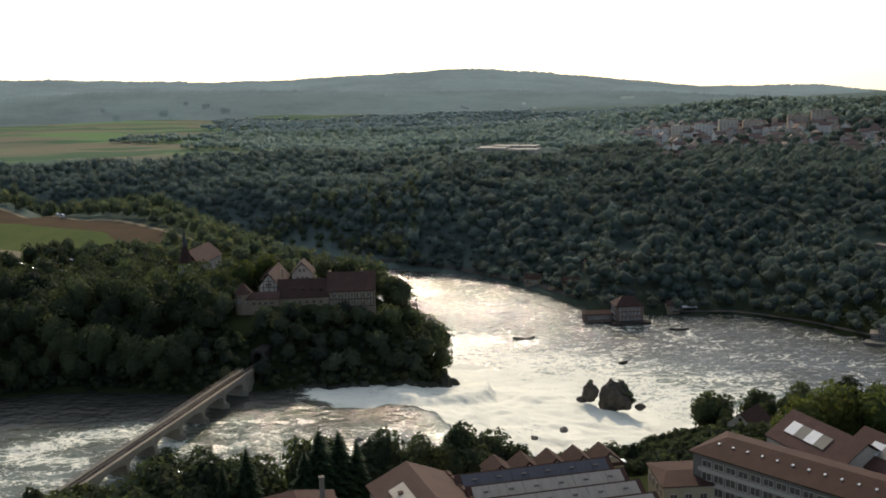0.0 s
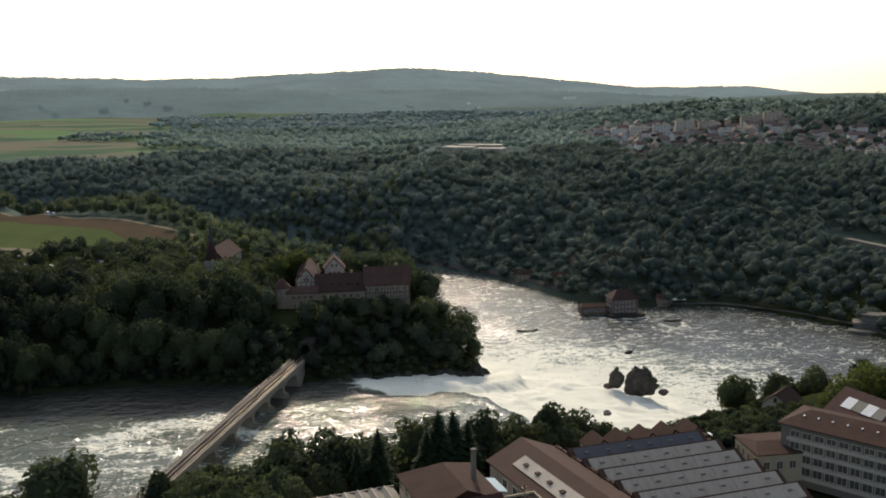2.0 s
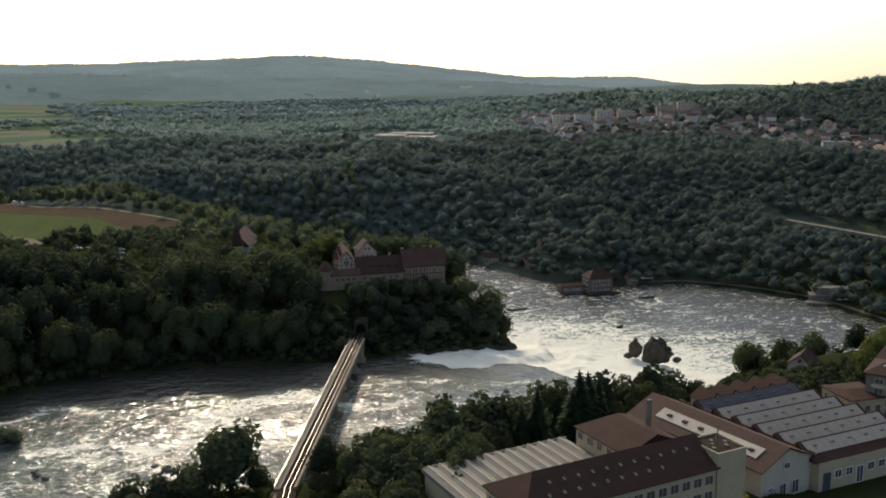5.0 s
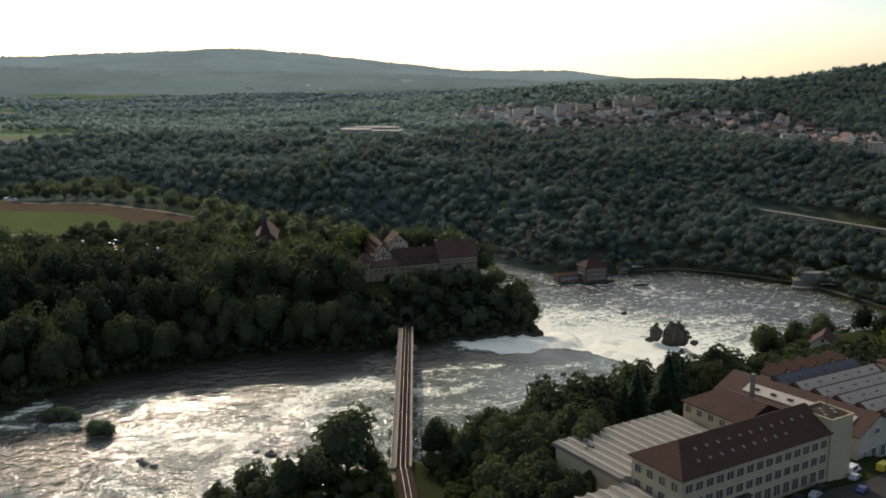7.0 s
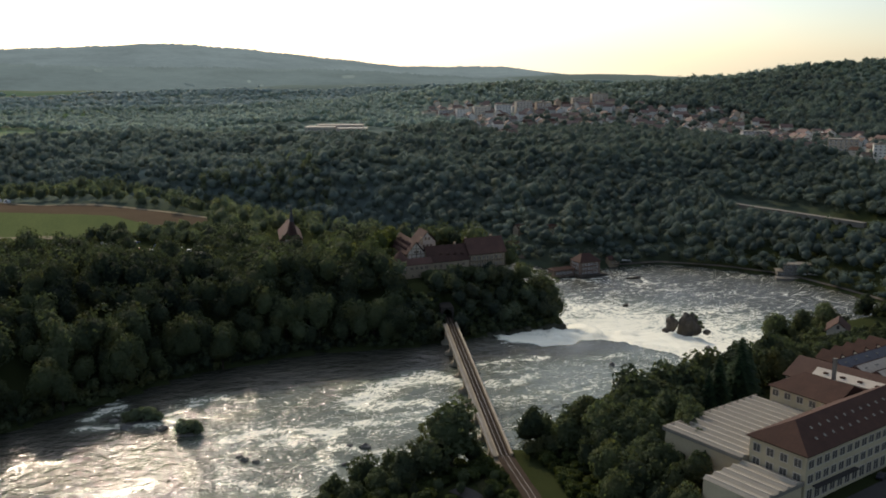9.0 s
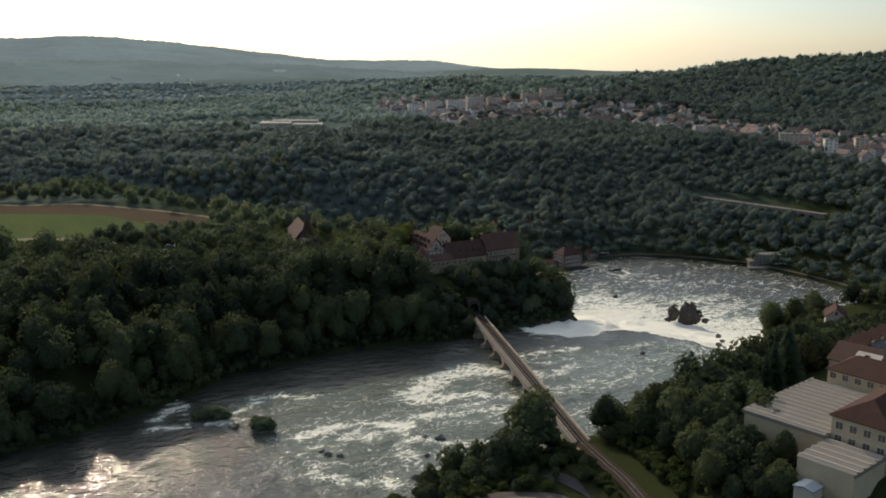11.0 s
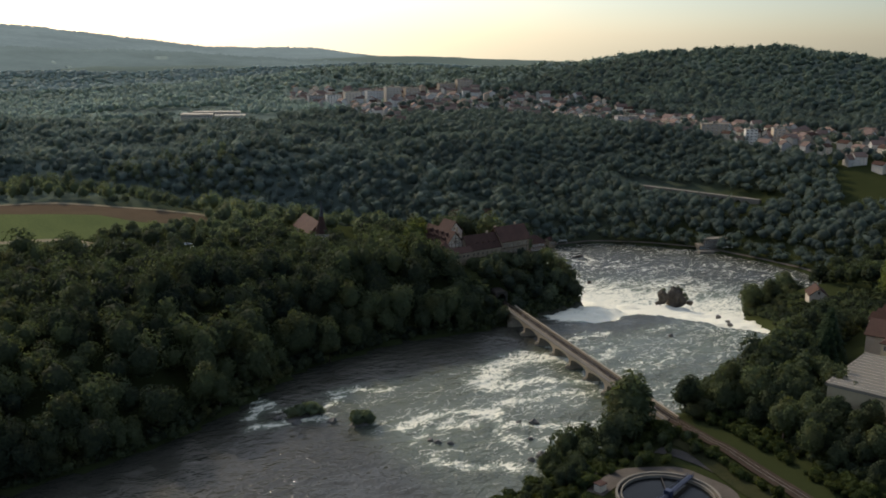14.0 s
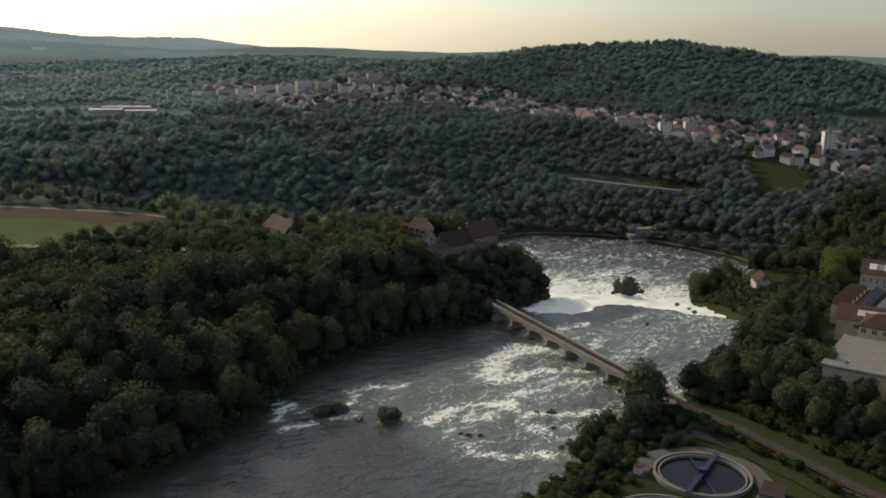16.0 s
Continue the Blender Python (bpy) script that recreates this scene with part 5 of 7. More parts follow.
# ---- rocks in the falls and in the river ----
def make_rock(name, x, y, z, sx, sy, sz, seed, label, mat=None, sub=3, group="", tag=True, category="rock", taper=0.0):
    bm = bmesh.new()
    bmesh.ops.create_icosphere(bm, subdivisions=sub, radius=1.0)
    off = Vector((seed * 3.1, seed * 1.7, seed * 0.9))
    for v in bm.verts:
        n = noise.noise(v.co * 1.1 + off) * 0.42 + noise.noise(v.co * 2.7 + off) * 0.2 + noise.noise(v.co * 6 + off) * 0.09
        n += 0.12 * math.floor(3 * noise.noise(v.co * 1.6 - off)) / 3
        q = v.co * (1 + n)
        q.z = max(q.z, -0.75)
        q.z = q.z if q.z < 0.2 else 0.2 + (q.z - 0.2) * 1.1
        k = 1 - taper * q.z
        v.co = Vector((q.x * sx * k, q.y * sy * k, q.z * sz))
    ob = part(name, bm, mat or rock_mat)
    ob.matrix_basis = pose(x, y, z)
    return tagged(ob, label, category, group) if tag else ob


cliff_mat = surface("mossy_cliff", (0.1, 0.095, 0.07), (0.03, 0.034, 0.024), 0.9, 0.15, 1.0, 1.0, 0.5)
crag_mat = surface("grey_crag", (0.15, 0.128, 0.1), (0.05, 0.044, 0.038), 0.85, 0.2, 1.1, 1.0, 0.5)
make_rock("falls_rock", 68.6, 374.0, -18.6, 6.0, 5.0, 7.2, 2, "large grey limestone crag standing in the white falls", crag_mat, sub=4, taper=0.26)
make_rock("falls_rock", 58.4, 374.4, -16.9, 3.1, 2.7, 4.4, 7, "slender grey limestone crag undercut by the falls", crag_mat, sub=4, taper=-0.2)
make_rock("falls_rock", 54.6, 374.6, -19.6, 2.0, 1.5, 1.5, 9, "low wet boulder at the foot of the crag", crag_mat)
make_rock("falls_rock", 78.6, 372.0, -22.6, 2.3, 1.5, 1.4, 12, "low wet boulder at the foot of the crag", crag_mat)
make_rock("tip_cliff", -3, 386, -19, 5, 7, 9, 15, "dark limestone cliff at the end of the castle rock", cliff_mat, sub=4)
make_rock("tip_cliff", -13, 368, -17, 4.5, 7, 7, 19, "dark limestone cliff at the end of the castle rock", cliff_mat, sub=4)
for k in range(20):
    u = k / 19
    x, y = np.interp(u, [0, 0.3, 0.55, 0.75, 1], [-62, -40, -20, -9, 1]), np.interp(u, [0, 0.3, 0.55, 0.75, 1], [344, 354, 361, 372, 389])
    make_rock("bank_rock", float(x), float(y) + 0.8, float(water_level(np.array([float(x)]), np.array([float(y)]))[0]) - 0.6, 2.2 + k % 3 * 0.6, 1.9, 1.3 + k % 4 * 0.5, 200 + k, "dark wet rock at the foot of the castle hill", cliff_mat, sub=2, group="rocks at the foot of the castle hill")
for k, (x, y, s) in enumerate(((-150, 244, 1.0), (-145.5, 241, 1.6), (-183, 245, 1.1), (-160, 219, 1.7), (-164.5, 218.5, 1.0), (-180, 242, 1.0), (-184, 248, 0.9), (-205, 279, 1.4), (-216, 284, 1.6), (-220, 291, 1.3), (-155, 231, 0.8), (-30, 286, 1.0), (15, 290, 1.2), (40, 318, 1.3), (28, 302, 1.0))):
    make_rock("river_rock", x, y, float(water_level(np.array([float(x)]), np.array([float(y)]))[0]) + 0.1, s * 1.3, s, s * 0.9, 30 + k, "dark wet boulder breaking the river's surface", sub=2, group="boulders in the river")
# two scrub-covered islets
for k, (x, y, sx, sy) in enumerate(((-210.5, 288, 6.5, 3.6), (-197, 272, 4.2, 2.6))):
    make_rock("islet", x, y, 0.3, sx, sy, 1.0, 60 + k, "low rocky islet overgrown with scrub", sub=3, category="islet")
r7 = np.random.default_rng(77)
kinds = [make_tree("islet_bush", "bushy green scrub on a rocky islet", 120 + k, 4.6, 2.6, 420, 0.6, "scrub on the islets", leaf_plateau) for k in range(3)]
for x, y, s in ((-213, 289, 0.9), (-209, 287.5, 1.05), (-206, 287, 0.7), (-215.5, 290, 0.7), (-198.5, 272.5, 0.95), (-195.5, 271.5, 0.95), (-197, 273.5, 0.8), (-194, 270.8, 0.6)):
    t = copy_thing(kinds[int(r7.integers(0, 3))], pose(x, y, 0.3, 0, 0, r7.uniform(0, 360)))
    t.scale = (1.35 * s, 1.35 * s, 1.2 * s)
for x, y, z, s in ((74.2, 372.5, -19.0, 0.75), (72.4, 373.5, -15.2, 0.5), (58.4, 374.0, -12.6, 0.4), (75.6, 371.6, -20.6, 0.5), (70.4, 374.4, -12.4, 0.3)):
    t = copy_thing(kinds[int(r7.integers(0, 3))], pose(x, y, z, 0, 0, r7.uniform(0, 360)))
    t.scale = (s, s, s)
    tagged(t, "green tuft of scrub clinging to the falls rock", "bush", "scrub on the falls rocks")
drop_kinds(kinds)
# ---- factory: long cream office wing, tower, glass-roofed hall ----
FT = 15.5
factory = empty("factory_wing", -67.6, 134.2, 17.6, FT)
L1, D1, E1 = 49.0, 15.8, 12.4
bm = bmesh.new()
box(bm, 0, L1, 0, D1, -1, E1)
part("wall", bm, plaster, factory)
bm = bmesh.new()
slab_roof(bm, L1, D1, E1 + 0.02, 5.0, 0.7, (7.0, 0.0), pose(L1 / 2, D1 / 2, 0))
part("roof", bm, tile_brown, factory)
for row, (z, h) in enumerate(((0.6, 3.0), (4.9, 2.4), (8.7, 2.3))):
    for k in range(15):
        window_at(factory, 1.9 + k * 3.22, -0.03, z, 2.45, h, 0, plaster_white)
    for k in range(4):
        if row:
            window_at(factory, -0.03, 2.2 + k * 3.8, z, 2.2, h, -90, plaster_white)
for row in (0, 1):
    for k in range(11 if row else 9):
        bm = bmesh.new()
        box(bm, -0.32, 0.32, -0.4, 0.4, 0, 0.12)
        box(bm, -0.25, 0.25, -0.32, 0.32, 0.12, 0.17)
        sk = part("skylight", bm, roof_glass, factory)
        y = 2.3 + 2.6 * row
        sk.matrix_basis = pose(7 + 3.6 * k + 1.6 * row, y, E1 + 0.1 + 5.0 * (y + 0.7) / (D1 / 2 + 0.7), math.degrees(math.atan2(5.0, D1 / 2 + 0.7)), 0, 0)
bm = bmesh.new()
box(bm, 3, 21, -1.6, -0.06, 3.9, 4.15)
part("canopy", bm, asphalt, factory, "thin dark canopy over the doors")
tagged(factory, "long cream factory wing with a dark brown hipped roof", "factory")

tower = empty("stair_tower", *(factory.matrix_basis @ Vector((49.05, 0, 0))), FT)
bm = bmesh.new()
box(bm, 0, 8.2, -0.4, 9.2, -1, 15.2)
part("wall", bm, plaster, tower)
bm = bmesh.new()
for q in ((-0.15, 8.35, -0.55, -0.2), (-0.15, 8.35, 9.0, 9.35), (-0.15, 0.2, -0.2, 9.0), (8.0, 8.35, -0.2, 9.0)):
    box(bm, *q, 15.2, 15.75)
part("parapet", bm, plaster, tower)
bm = bmesh.new()
box(bm, 0.2, 8.0, -0.2, 9.0, 15.2, 15.3)
part("roof", bm, ballast, tower, "grey gravel flat roof")
for z in (3.0, 6.6, 10.2):
    window_at(tower, 8.23, 3.0, z, 1.4, 1.0, 90, plaster_white)
bm = bmesh.new()
box(bm, 3.9, 4.05, 4.2, 4.35, 15.3, 20.0)
for z in (17.5, 18.6, 19.4):
    box(bm, 3.3, 4.7, 4.25, 4.3, z, z + 0.05)
part("aerial", bm, steel, tower, "slim metal aerial mast")
for k in range(5):
    bm = bmesh.new()
    box(bm, 1.2 + k * 1.2, 1.9 + k * 1.2, 2.2 + (k % 3) * 1.7, 3.2 + (k % 3) * 1.7, 15.3, 15.75)
    part("roof_vent", bm, concrete, tower)
tagged(tower, "flat-topped cream stair tower with an aerial", "tower")

rear = empty("factory_rear_wing", *(factory.matrix_basis @ Vector((45.5, 26.4, 0))), FT)
bm = bmesh.new()
box(bm, -8.2, 8.2, -10.2, 9.8, -2, 11.4)
part("wall", bm, plaster, rear)
bm = bmesh.new()
slab_roof(bm, 20.0, 16.4, 11.42, 3.8, 0.6, (0, 6.0), pose(0, -0.2, 0, 0, 0, 90))
part("roof", bm, tile_brown, rear)
for z, h in ((8.6, 2.1), (4.9, 2.1)):
    for k in range(5):
        window_at(rear, -8.23, -7.6 + k * 3.9, z, 2.2, h, -90, plaster_white)
bm = bmesh.new()
box(bm, 4.5, 5.4, -2.0, -1.1, 13, 19.5)
box(bm, 4.4, 5.5, -2.1, -1.0, 19.5, 19.8)
part("chimney", bm, concrete, rear, "square grey flue")
tagged(rear, "cream factory rear wing with a dark brown roof", "factory")

glass_hall = empty("glass_roofed_hall", *(factory.matrix_basis @ Vector((0, 0, 0))), FT)


def saw_hall(parent, x0, x1, y0, y1, top, pitch, rise):
    bm = bmesh.new()
    box(bm, x0, x1, y0, y1, -3, top)
    part("wall", bm, plaster, parent)
    n = int(round((x1 - x0) / pitch))
    p_ = (x1 - x0) / n
    key = ("saw", round(y1 - y0, 1), round(p_, 2))
    for k in range(n):
        if key not in SHARED:
            bm = bmesh.new()
            prof = [(0.02, 0.03), (p_ * 0.3, rise), (p_ * 0.3 + 0.18, rise), (p_ - 0.02, 0.03)]
            a = [bm.verts.new((x, y0 - 0.25, z)) for x, z in prof]
            b = [bm.verts.new((x, y1 + 0.25, z)) for x, z in prof]
            bm.faces.new(a), bm.faces.new(b[::-1])
            for i in range(4):
                j = (i + 1) % 4
                bm.faces.new((a[j], a[i], b[i], b[j]))
            me = bpy.data.meshes.new("roof_bay")
            bm.to_mesh(me)
            bm.free()
            me.materials.append(roof_glass)
            SHARED[key] = me
        bay = new("roof_bay", SHARED[key])
        bay.parent = parent
        bay.location = (x0 + k * p_, 0, top)
        bm = bmesh.new()
        box(bm, x0 + k * p_ + p_ * 0.3 - 0.05, x0 + k * p_ + p_ * 0.3 + 0.2, y0 - 0.3, y1 + 0.3, top + rise, top + rise + 0.12)
        part("ridge_cap", bm, plaster_white, parent)


saw_hall(glass_hall, -2.6, 37.0, 16.2, 40.2, 6.8, 3.05, 0.62)
bm = bmesh.new()
for q in ((-3.3, -2.7, 15.8, 40.8), (-3.3, 37.2, 40.3, 40.9)):
    box(bm, *q, 6.2, 7.2)
part("gutter", bm, concrete, glass_hall, "pale eaves gutter")
tagged(glass_hall, "low factory hall with rows of pale glazed sawtooth roofs", "hall")
low_hall = empty("glass_roofed_hall", *(factory.matrix_basis @ Vector((0, 0, 0))), FT)
saw_hall(low_hall, -17.5, -0.4, 0.5, 15.6, 5.6, 3.4, 0.66)
bm = bmesh.new()
box(bm, -17.8, -0.2, 0.0, 0.45, 4.9, 5.9)
part("gutter", bm, concrete, low_hall, "pale eaves gutter")
tagged(low_hall, "lower factory hall with a pale glazed sawtooth roof", "hall")
shed = empty("lean_to", *(factory.matrix_basis @ Vector((-21.5, 10, -2.5))), FT)
bm = bmesh.new()
box(bm, -2.5, 2.5, -2.5, 2.5, -1, 3.2)
part("wall", bm, plaster_white, shed)
bm = bmesh.new()
slab_roof(bm, 5, 5, 3.22, 0.6, 0.3)
part("roof", bm, surface("blue_sheet", (0.2, 0.25, 0.29), (0.15, 0.19, 0.23), 0.5, 0.4, 2, 0.05, 0.01), shed, "dull blue-grey sheet roof")
tagged(shed, "small white lean-to with a dull blue-grey roof", "shed")

# ---- brown-roofed hall with a white skylight strip, and the shed-roofed hall beside it ----
BT = math.degrees(math.atan2(-42.4, 15.6))
hall = empty("brown_roofed_hall", -9.4, 202.5, 13.5, BT)
brown_roof = surface("dusty_brown_roofing", (0.1, 0.058, 0.043), (0.065, 0.039, 0.03), 0.8, 0.2, 1.2, 0.2, 0.03)
bm = bmesh.new()
gable_body(bm, 44.6, 18.0, -2, 9.4, 4.3, pose(22.5, -1.2, 0))
part("wall", bm, plaster_white, hall)
bm = bmesh.new()
slab_roof(bm, 45, 18.6, 9.45, 4.3, 0.5, (0, 0), pose(22.5, -1.2, 0))
part("roof", bm, brown_roof, hall)
slope = math.degrees(math.atan2(4.3, 9.8))
bm = bmesh.new()
box(bm, 0, 33.5, -1.9, 1.9, 0, 0.25)
strip = part("skylight_strip", bm, plaster_white, hall, "long white skylight strip")
strip.matrix_basis = pose(7.6, -6.2, 9.45 + 4.3 * (9.8 - 5.0) / 9.8 + 0.02, slope, 0, 0)
for k in range(6):
    bm = bmesh.new()
    vs = [(3.0 + 5.4 * k, -0.5, 0.25), (4.5 + 5.4 * k, -0.5, 0.25), (4.5 + 5.4 * k, 0.6, 0.25), (3.0 + 5.4 * k, 0.6, 0.25), (3.0 + 5.4 * k, -0.5, 0.7), (4.5 + 5.4 * k, -0.5, 0.7)]
    bv = [bm.verts.new(q) for q in vs]
    for f in ((3, 2, 1, 0), (0, 1, 5, 4), (4, 5, 2, 3), (1, 2, 5), (3, 0, 4)):
        bm.faces.new([bv[i] for i in f])
    part("hatch", bm, tile_brown, strip, "small tilted roof hatch")
for k in range(15):
    bm = bmesh.new()
    box(bm, 0.4 + 3.0 * k, 3.0 + 3.0 * k, 8.1, 8.9, 9.5 + (0.3 if k % 2 else 0.18), 10.05)
    part("verge_cap", bm, tile_brown, hall)
for k in range(3):
    window_at(hall, 45.03 - 0.0, -7.2 + k * 4.6, 1.2, 2.6, 3.6, 90, white_paint)
window_at(hall, 45.03, -1.5, 8.2, 2.2, 1.8, 90, white_paint)
for k in range(7):
    window_at(hall, 8 + k * 5, -10.25, 5.6, 2.4, 2.2, 0, white_paint)
tagged(hall, "factory hall with a brown pitched roof and white skylight strip", "hall")

sheds = empty("shed_roofed_hall", 0.8, 199.6, 12.5, 13.0)
panel = surface("pale_roof_panels", (0.42, 0.365, 0.29), (0.28, 0.24, 0.19), 0.82, 0.25, 1.8, 0.15, 0.02, stretch=(3, 0.5, 1))
panel_blue = surface("slate_blue_panels", (0.065, 0.066, 0.076), (0.045, 0.046, 0.054), 0.7, 0.25, 1.8, 0.1, 0.02)
bm = bmesh.new()
prism(bm, [(-0.4, 0.4), (36.6, 0.4), (41.5, -40.6), (4.5, -40.6)], -1.5, 9.0)
part("wall", bm, plaster, sheds)
for k in range(6):
    ox, oy = 0.75 * k, -6.85 * k
    bm = bmesh.new()
    bv = [bm.verts.new(q) for q in ((ox - 0.5, oy - 6.3, 9.0), (ox + 37, oy - 6.3, 9.0), (ox + 37, oy + 0.35, 9.0), (ox - 0.5, oy + 0.35, 9.0), (ox - 0.5, oy + 0.35, 12.3), (ox + 37, oy + 0.35, 12.3))]
    for f in ((3, 2, 1, 0), (0, 1, 5, 4), (2, 3, 4, 5), (1, 2, 5), (3, 0, 4)):
        bm.faces.new([bv[i] for i in f])
    bay = part("shed_roof", bm, tile_brown, sheds)
    n = 9
    for i in range(n):
        bm = bmesh.new()
        box(bm, 0.6 + i * 35.0 / n, 0.6 + (i + 1) * 35.0 / n - 0.05, -4.3, -0.35, 0.03, 0.16)
        pn = part("roof_panel", bm, panel_blue if k == 0 else panel, bay, "dark slate-grey panel" if k == 0 else "")
        pn.matrix_basis = pose(ox + 0.2, oy + 0.2, 12.23, math.degrees(math.atan2(3.3, 6.65)), 0, 0)
    for i in range(6):
        bm = bmesh.new()
        box(bm, 3 + i * 5.8, 4.1 + i * 5.8, -2.3, -1.9, 0.16, 0.36)
        part("roof_vent", bm, concrete, bay).matrix_basis = pose(ox + 0.2, oy + 0.2, 12.23, math.degrees(math.atan2(3.3, 6.65)), 0, 0)
for k in range(9):
    window_at(sheds, 7.2 + k * 3.7, -40.63, 4.2 if k % 3 else 1.6, 2.4, 2.2 if k % 3 else 4.6, 0, surface("blue_door_paint", (0.05, 0.09, 0.2), (0.04, 0.07, 0.15), 0.5) if k == 0 else white_paint)
tagged(sheds, "factory hall with six pale single-pitch shed roofs", "hall")

gables = empty("small_gabled_hall", 10.5, 205.2, 12.5, 13.0)
for k in range(5):
    bm = bmesh.new()
    gable_body(bm, 8.5, 6.4, -1, 8.2, 2.8, pose(1.5 + 6.8 * k, 5.2, 0, 0, 0, 90))
    part("wall", bm, plaster, gables)
    bm = bmesh.new()
    slab_roof(bm, 8.5, 6.4, 8.25, 2.8, 0.3, (1.6, 0.4), pose(1.5 + 6.8 * k, 5.2, 0, 0, 0, 90))
    part("roof", bm, tile_brown, gables)
    bm = bmesh.new()
    box(bm, 4.4 + 6.8 * k, 5.4 + 6.8 * k, 1.1, 3.0, 8.3, 8.6)
    part("valley_flashing", bm, white_paint, gables)
tagged(gables, "row of small brown gabled roofs behind the hall", "hall")

link = empty("linking_shed", -21.4, 178.0, 17.0, FT)
bm = bmesh.new()
box(bm, -2.4, 2.4, -3.6, 3.6, -2, 8.8)
part("wall", bm, plaster_white, link)
bm = bmesh.new()
slab_roof(bm, 7.2, 4.8, 8.82, 0.5, 0.25, (0, 0), pose(0, 0, 0, 0, 0, 90))
part("roof", bm, surface("light_blue_sheet", (0.3, 0.42, 0.46), (0.22, 0.33, 0.37), 0.5, 0.4, 2, 0.05, 0.01), link, "light-blue translucent sheet roof")
tagged(link, "narrow shed with a light-blue sheet roof between halls", "shed")

# ---- concrete block with window bands, annex and old gabled works ----
CT = math.degrees(math.atan2(-29.0, 27.0))
block_a = empty("concrete_office_block", 54.5, 200.5, 15.5, CT)
bm = bmesh.new()
box(bm, 0, 62, 0, 15, -2, 13.4)
part("wall", bm, concrete, block_a)
bm = bmesh.new()
slab_roof(bm, 62, 15, 13.42, 2.2, 0.8, (5, 5), pose(31, 7.5, 0))
part("roof", bm, tile_brown, block_a)
for row, (z, h) in enumerate(((1.0, 2.4), (4.2, 2.2), (7.3, 2.0), (10.4, 1.7))):
    for k in range(20):
        window_at(block_a, 3.6 + k * 2.95, -0.03, z, 2.5, h, 0, plaster_white)
    bm = bmesh.new()
    box(bm, 1.6, 61.8, -0.5, -0.03, z - 1.0, z - 0.15)
    part("sill_band", bm, plaster_white, block_a, "pale sill band")
for k in range(16):
    bm = bmesh.new()
    box(bm, -0.22, 0.22, -0.3, 0.3, 0, 0.14)
    sk = part("snow_stop", bm, white_paint, block_a)
    sk.matrix_basis = pose(4 + 3.5 * k, 4.2, 14.85, 15, 0, 0)
tagged(block_a, "beige concrete works block with window bands and brown roof", "building")

annex = empty("flat_annex", 53.2, 204.0, 12, 3)
bm = bmesh.new()
box(bm, -6.8, 5.5, -8, 5, -2, 10.6)
part("wall", bm, plaster, annex)
bm = bmesh.new()
slab_roof(bm, 12.3, 13, 10.62, 0.9, 0.5, (3, 3), pose(-0.65, -1.5, 0))
part("roof", bm, tile_brown, annex)
for k in range(4):
    window_at(annex, -6.83, -6 + k * 3, 7.0, 1.3, 2.2, -90, plaster_white)
for k in range(3):
    window_at(annex, -4.6 + k * 3.4, -8.03, 6.5, 1.8, 2.2, 0, plaster_white)
tagged(annex, "small cream annex with a flat brown roof", "building")

for nm, x, y, ln, wd, turn, lab in (("gabled_works", 97, 229, 26, 17, -70, "old works hall with brown roof and white skylights"), ("gabled_works", 112, 214, 30, 18, -66, "old works hall with brown roof and pale walls")):
    w = empty(nm, x, y, 6, turn)
    bm = bmesh.new()
    gable_body(bm, ln, wd, -2, 11.0, 6.0)
    part("wall", bm, plaster_white, w)
    bm = bmesh.new()
    slab_roof(bm, ln, wd, 11.05, 6.0, 0.5)
    part("roof", bm, tile_red, w)
    for k in range(8):
        window_at(w, -ln / 2 + 2 + k * (ln - 4) / 7, -wd / 2 - 0.03, 6.4, 1.3, 3.0, 0, white_paint)
    sl = math.degrees(math.atan2(6.0, wd / 2 + 0.5))
    for s in (-1, 1):
        for k in range(4):
            bm = bmesh.new()
            box(bm, -9.5 + k * 3.6, -6.0 + k * 3.6, -2.0, 2.0, 0, 0.2)
            q = part("skylight", bm, white_paint if k % 2 == 0 else roof_glass, w)
            q.matrix_basis = pose(0, s * 4.4, 11.05 + 6.0 * (wd / 2 + 0.5 - 4.4) / (wd / 2 + 0.5) + 0.03, -s * sl, 0, 0)
    tagged(w, lab, "works hall")

# yard and parked vehicles
gxs, gys = np.meshgrid(np.linspace(-60, 46, 54), np.linspace(0, 26, 14))
ca, sa = math.cos(radians(FT)), math.sin(radians(FT))
yx, yy = -20 + gxs * ca - (gys - 16) * -sa * -1, 133 + gxs * sa + (gys - 16) * ca


def draped(name, xs2, ys2, lift, mat, label, category="ground"):
    zz = land(xs2.ravel(), ys2.ravel()).reshape(xs2.shape) + lift
    r_, c_ = xs2.shape
    ii = np.arange(r_ * c_).reshape(r_, c_)
    f = np.stack([ii[:-1, :-1], ii[:-1, 1:], ii[1:, 1:], ii[1:, :-1]], -1).reshape(-1, 4)
    ob = mesh_thing(name, np.stack([xs2, ys2, zz], -1).reshape(-1, 3), f, mat, smooth=True)
    return tagged(ob, label, category, kind="structure")


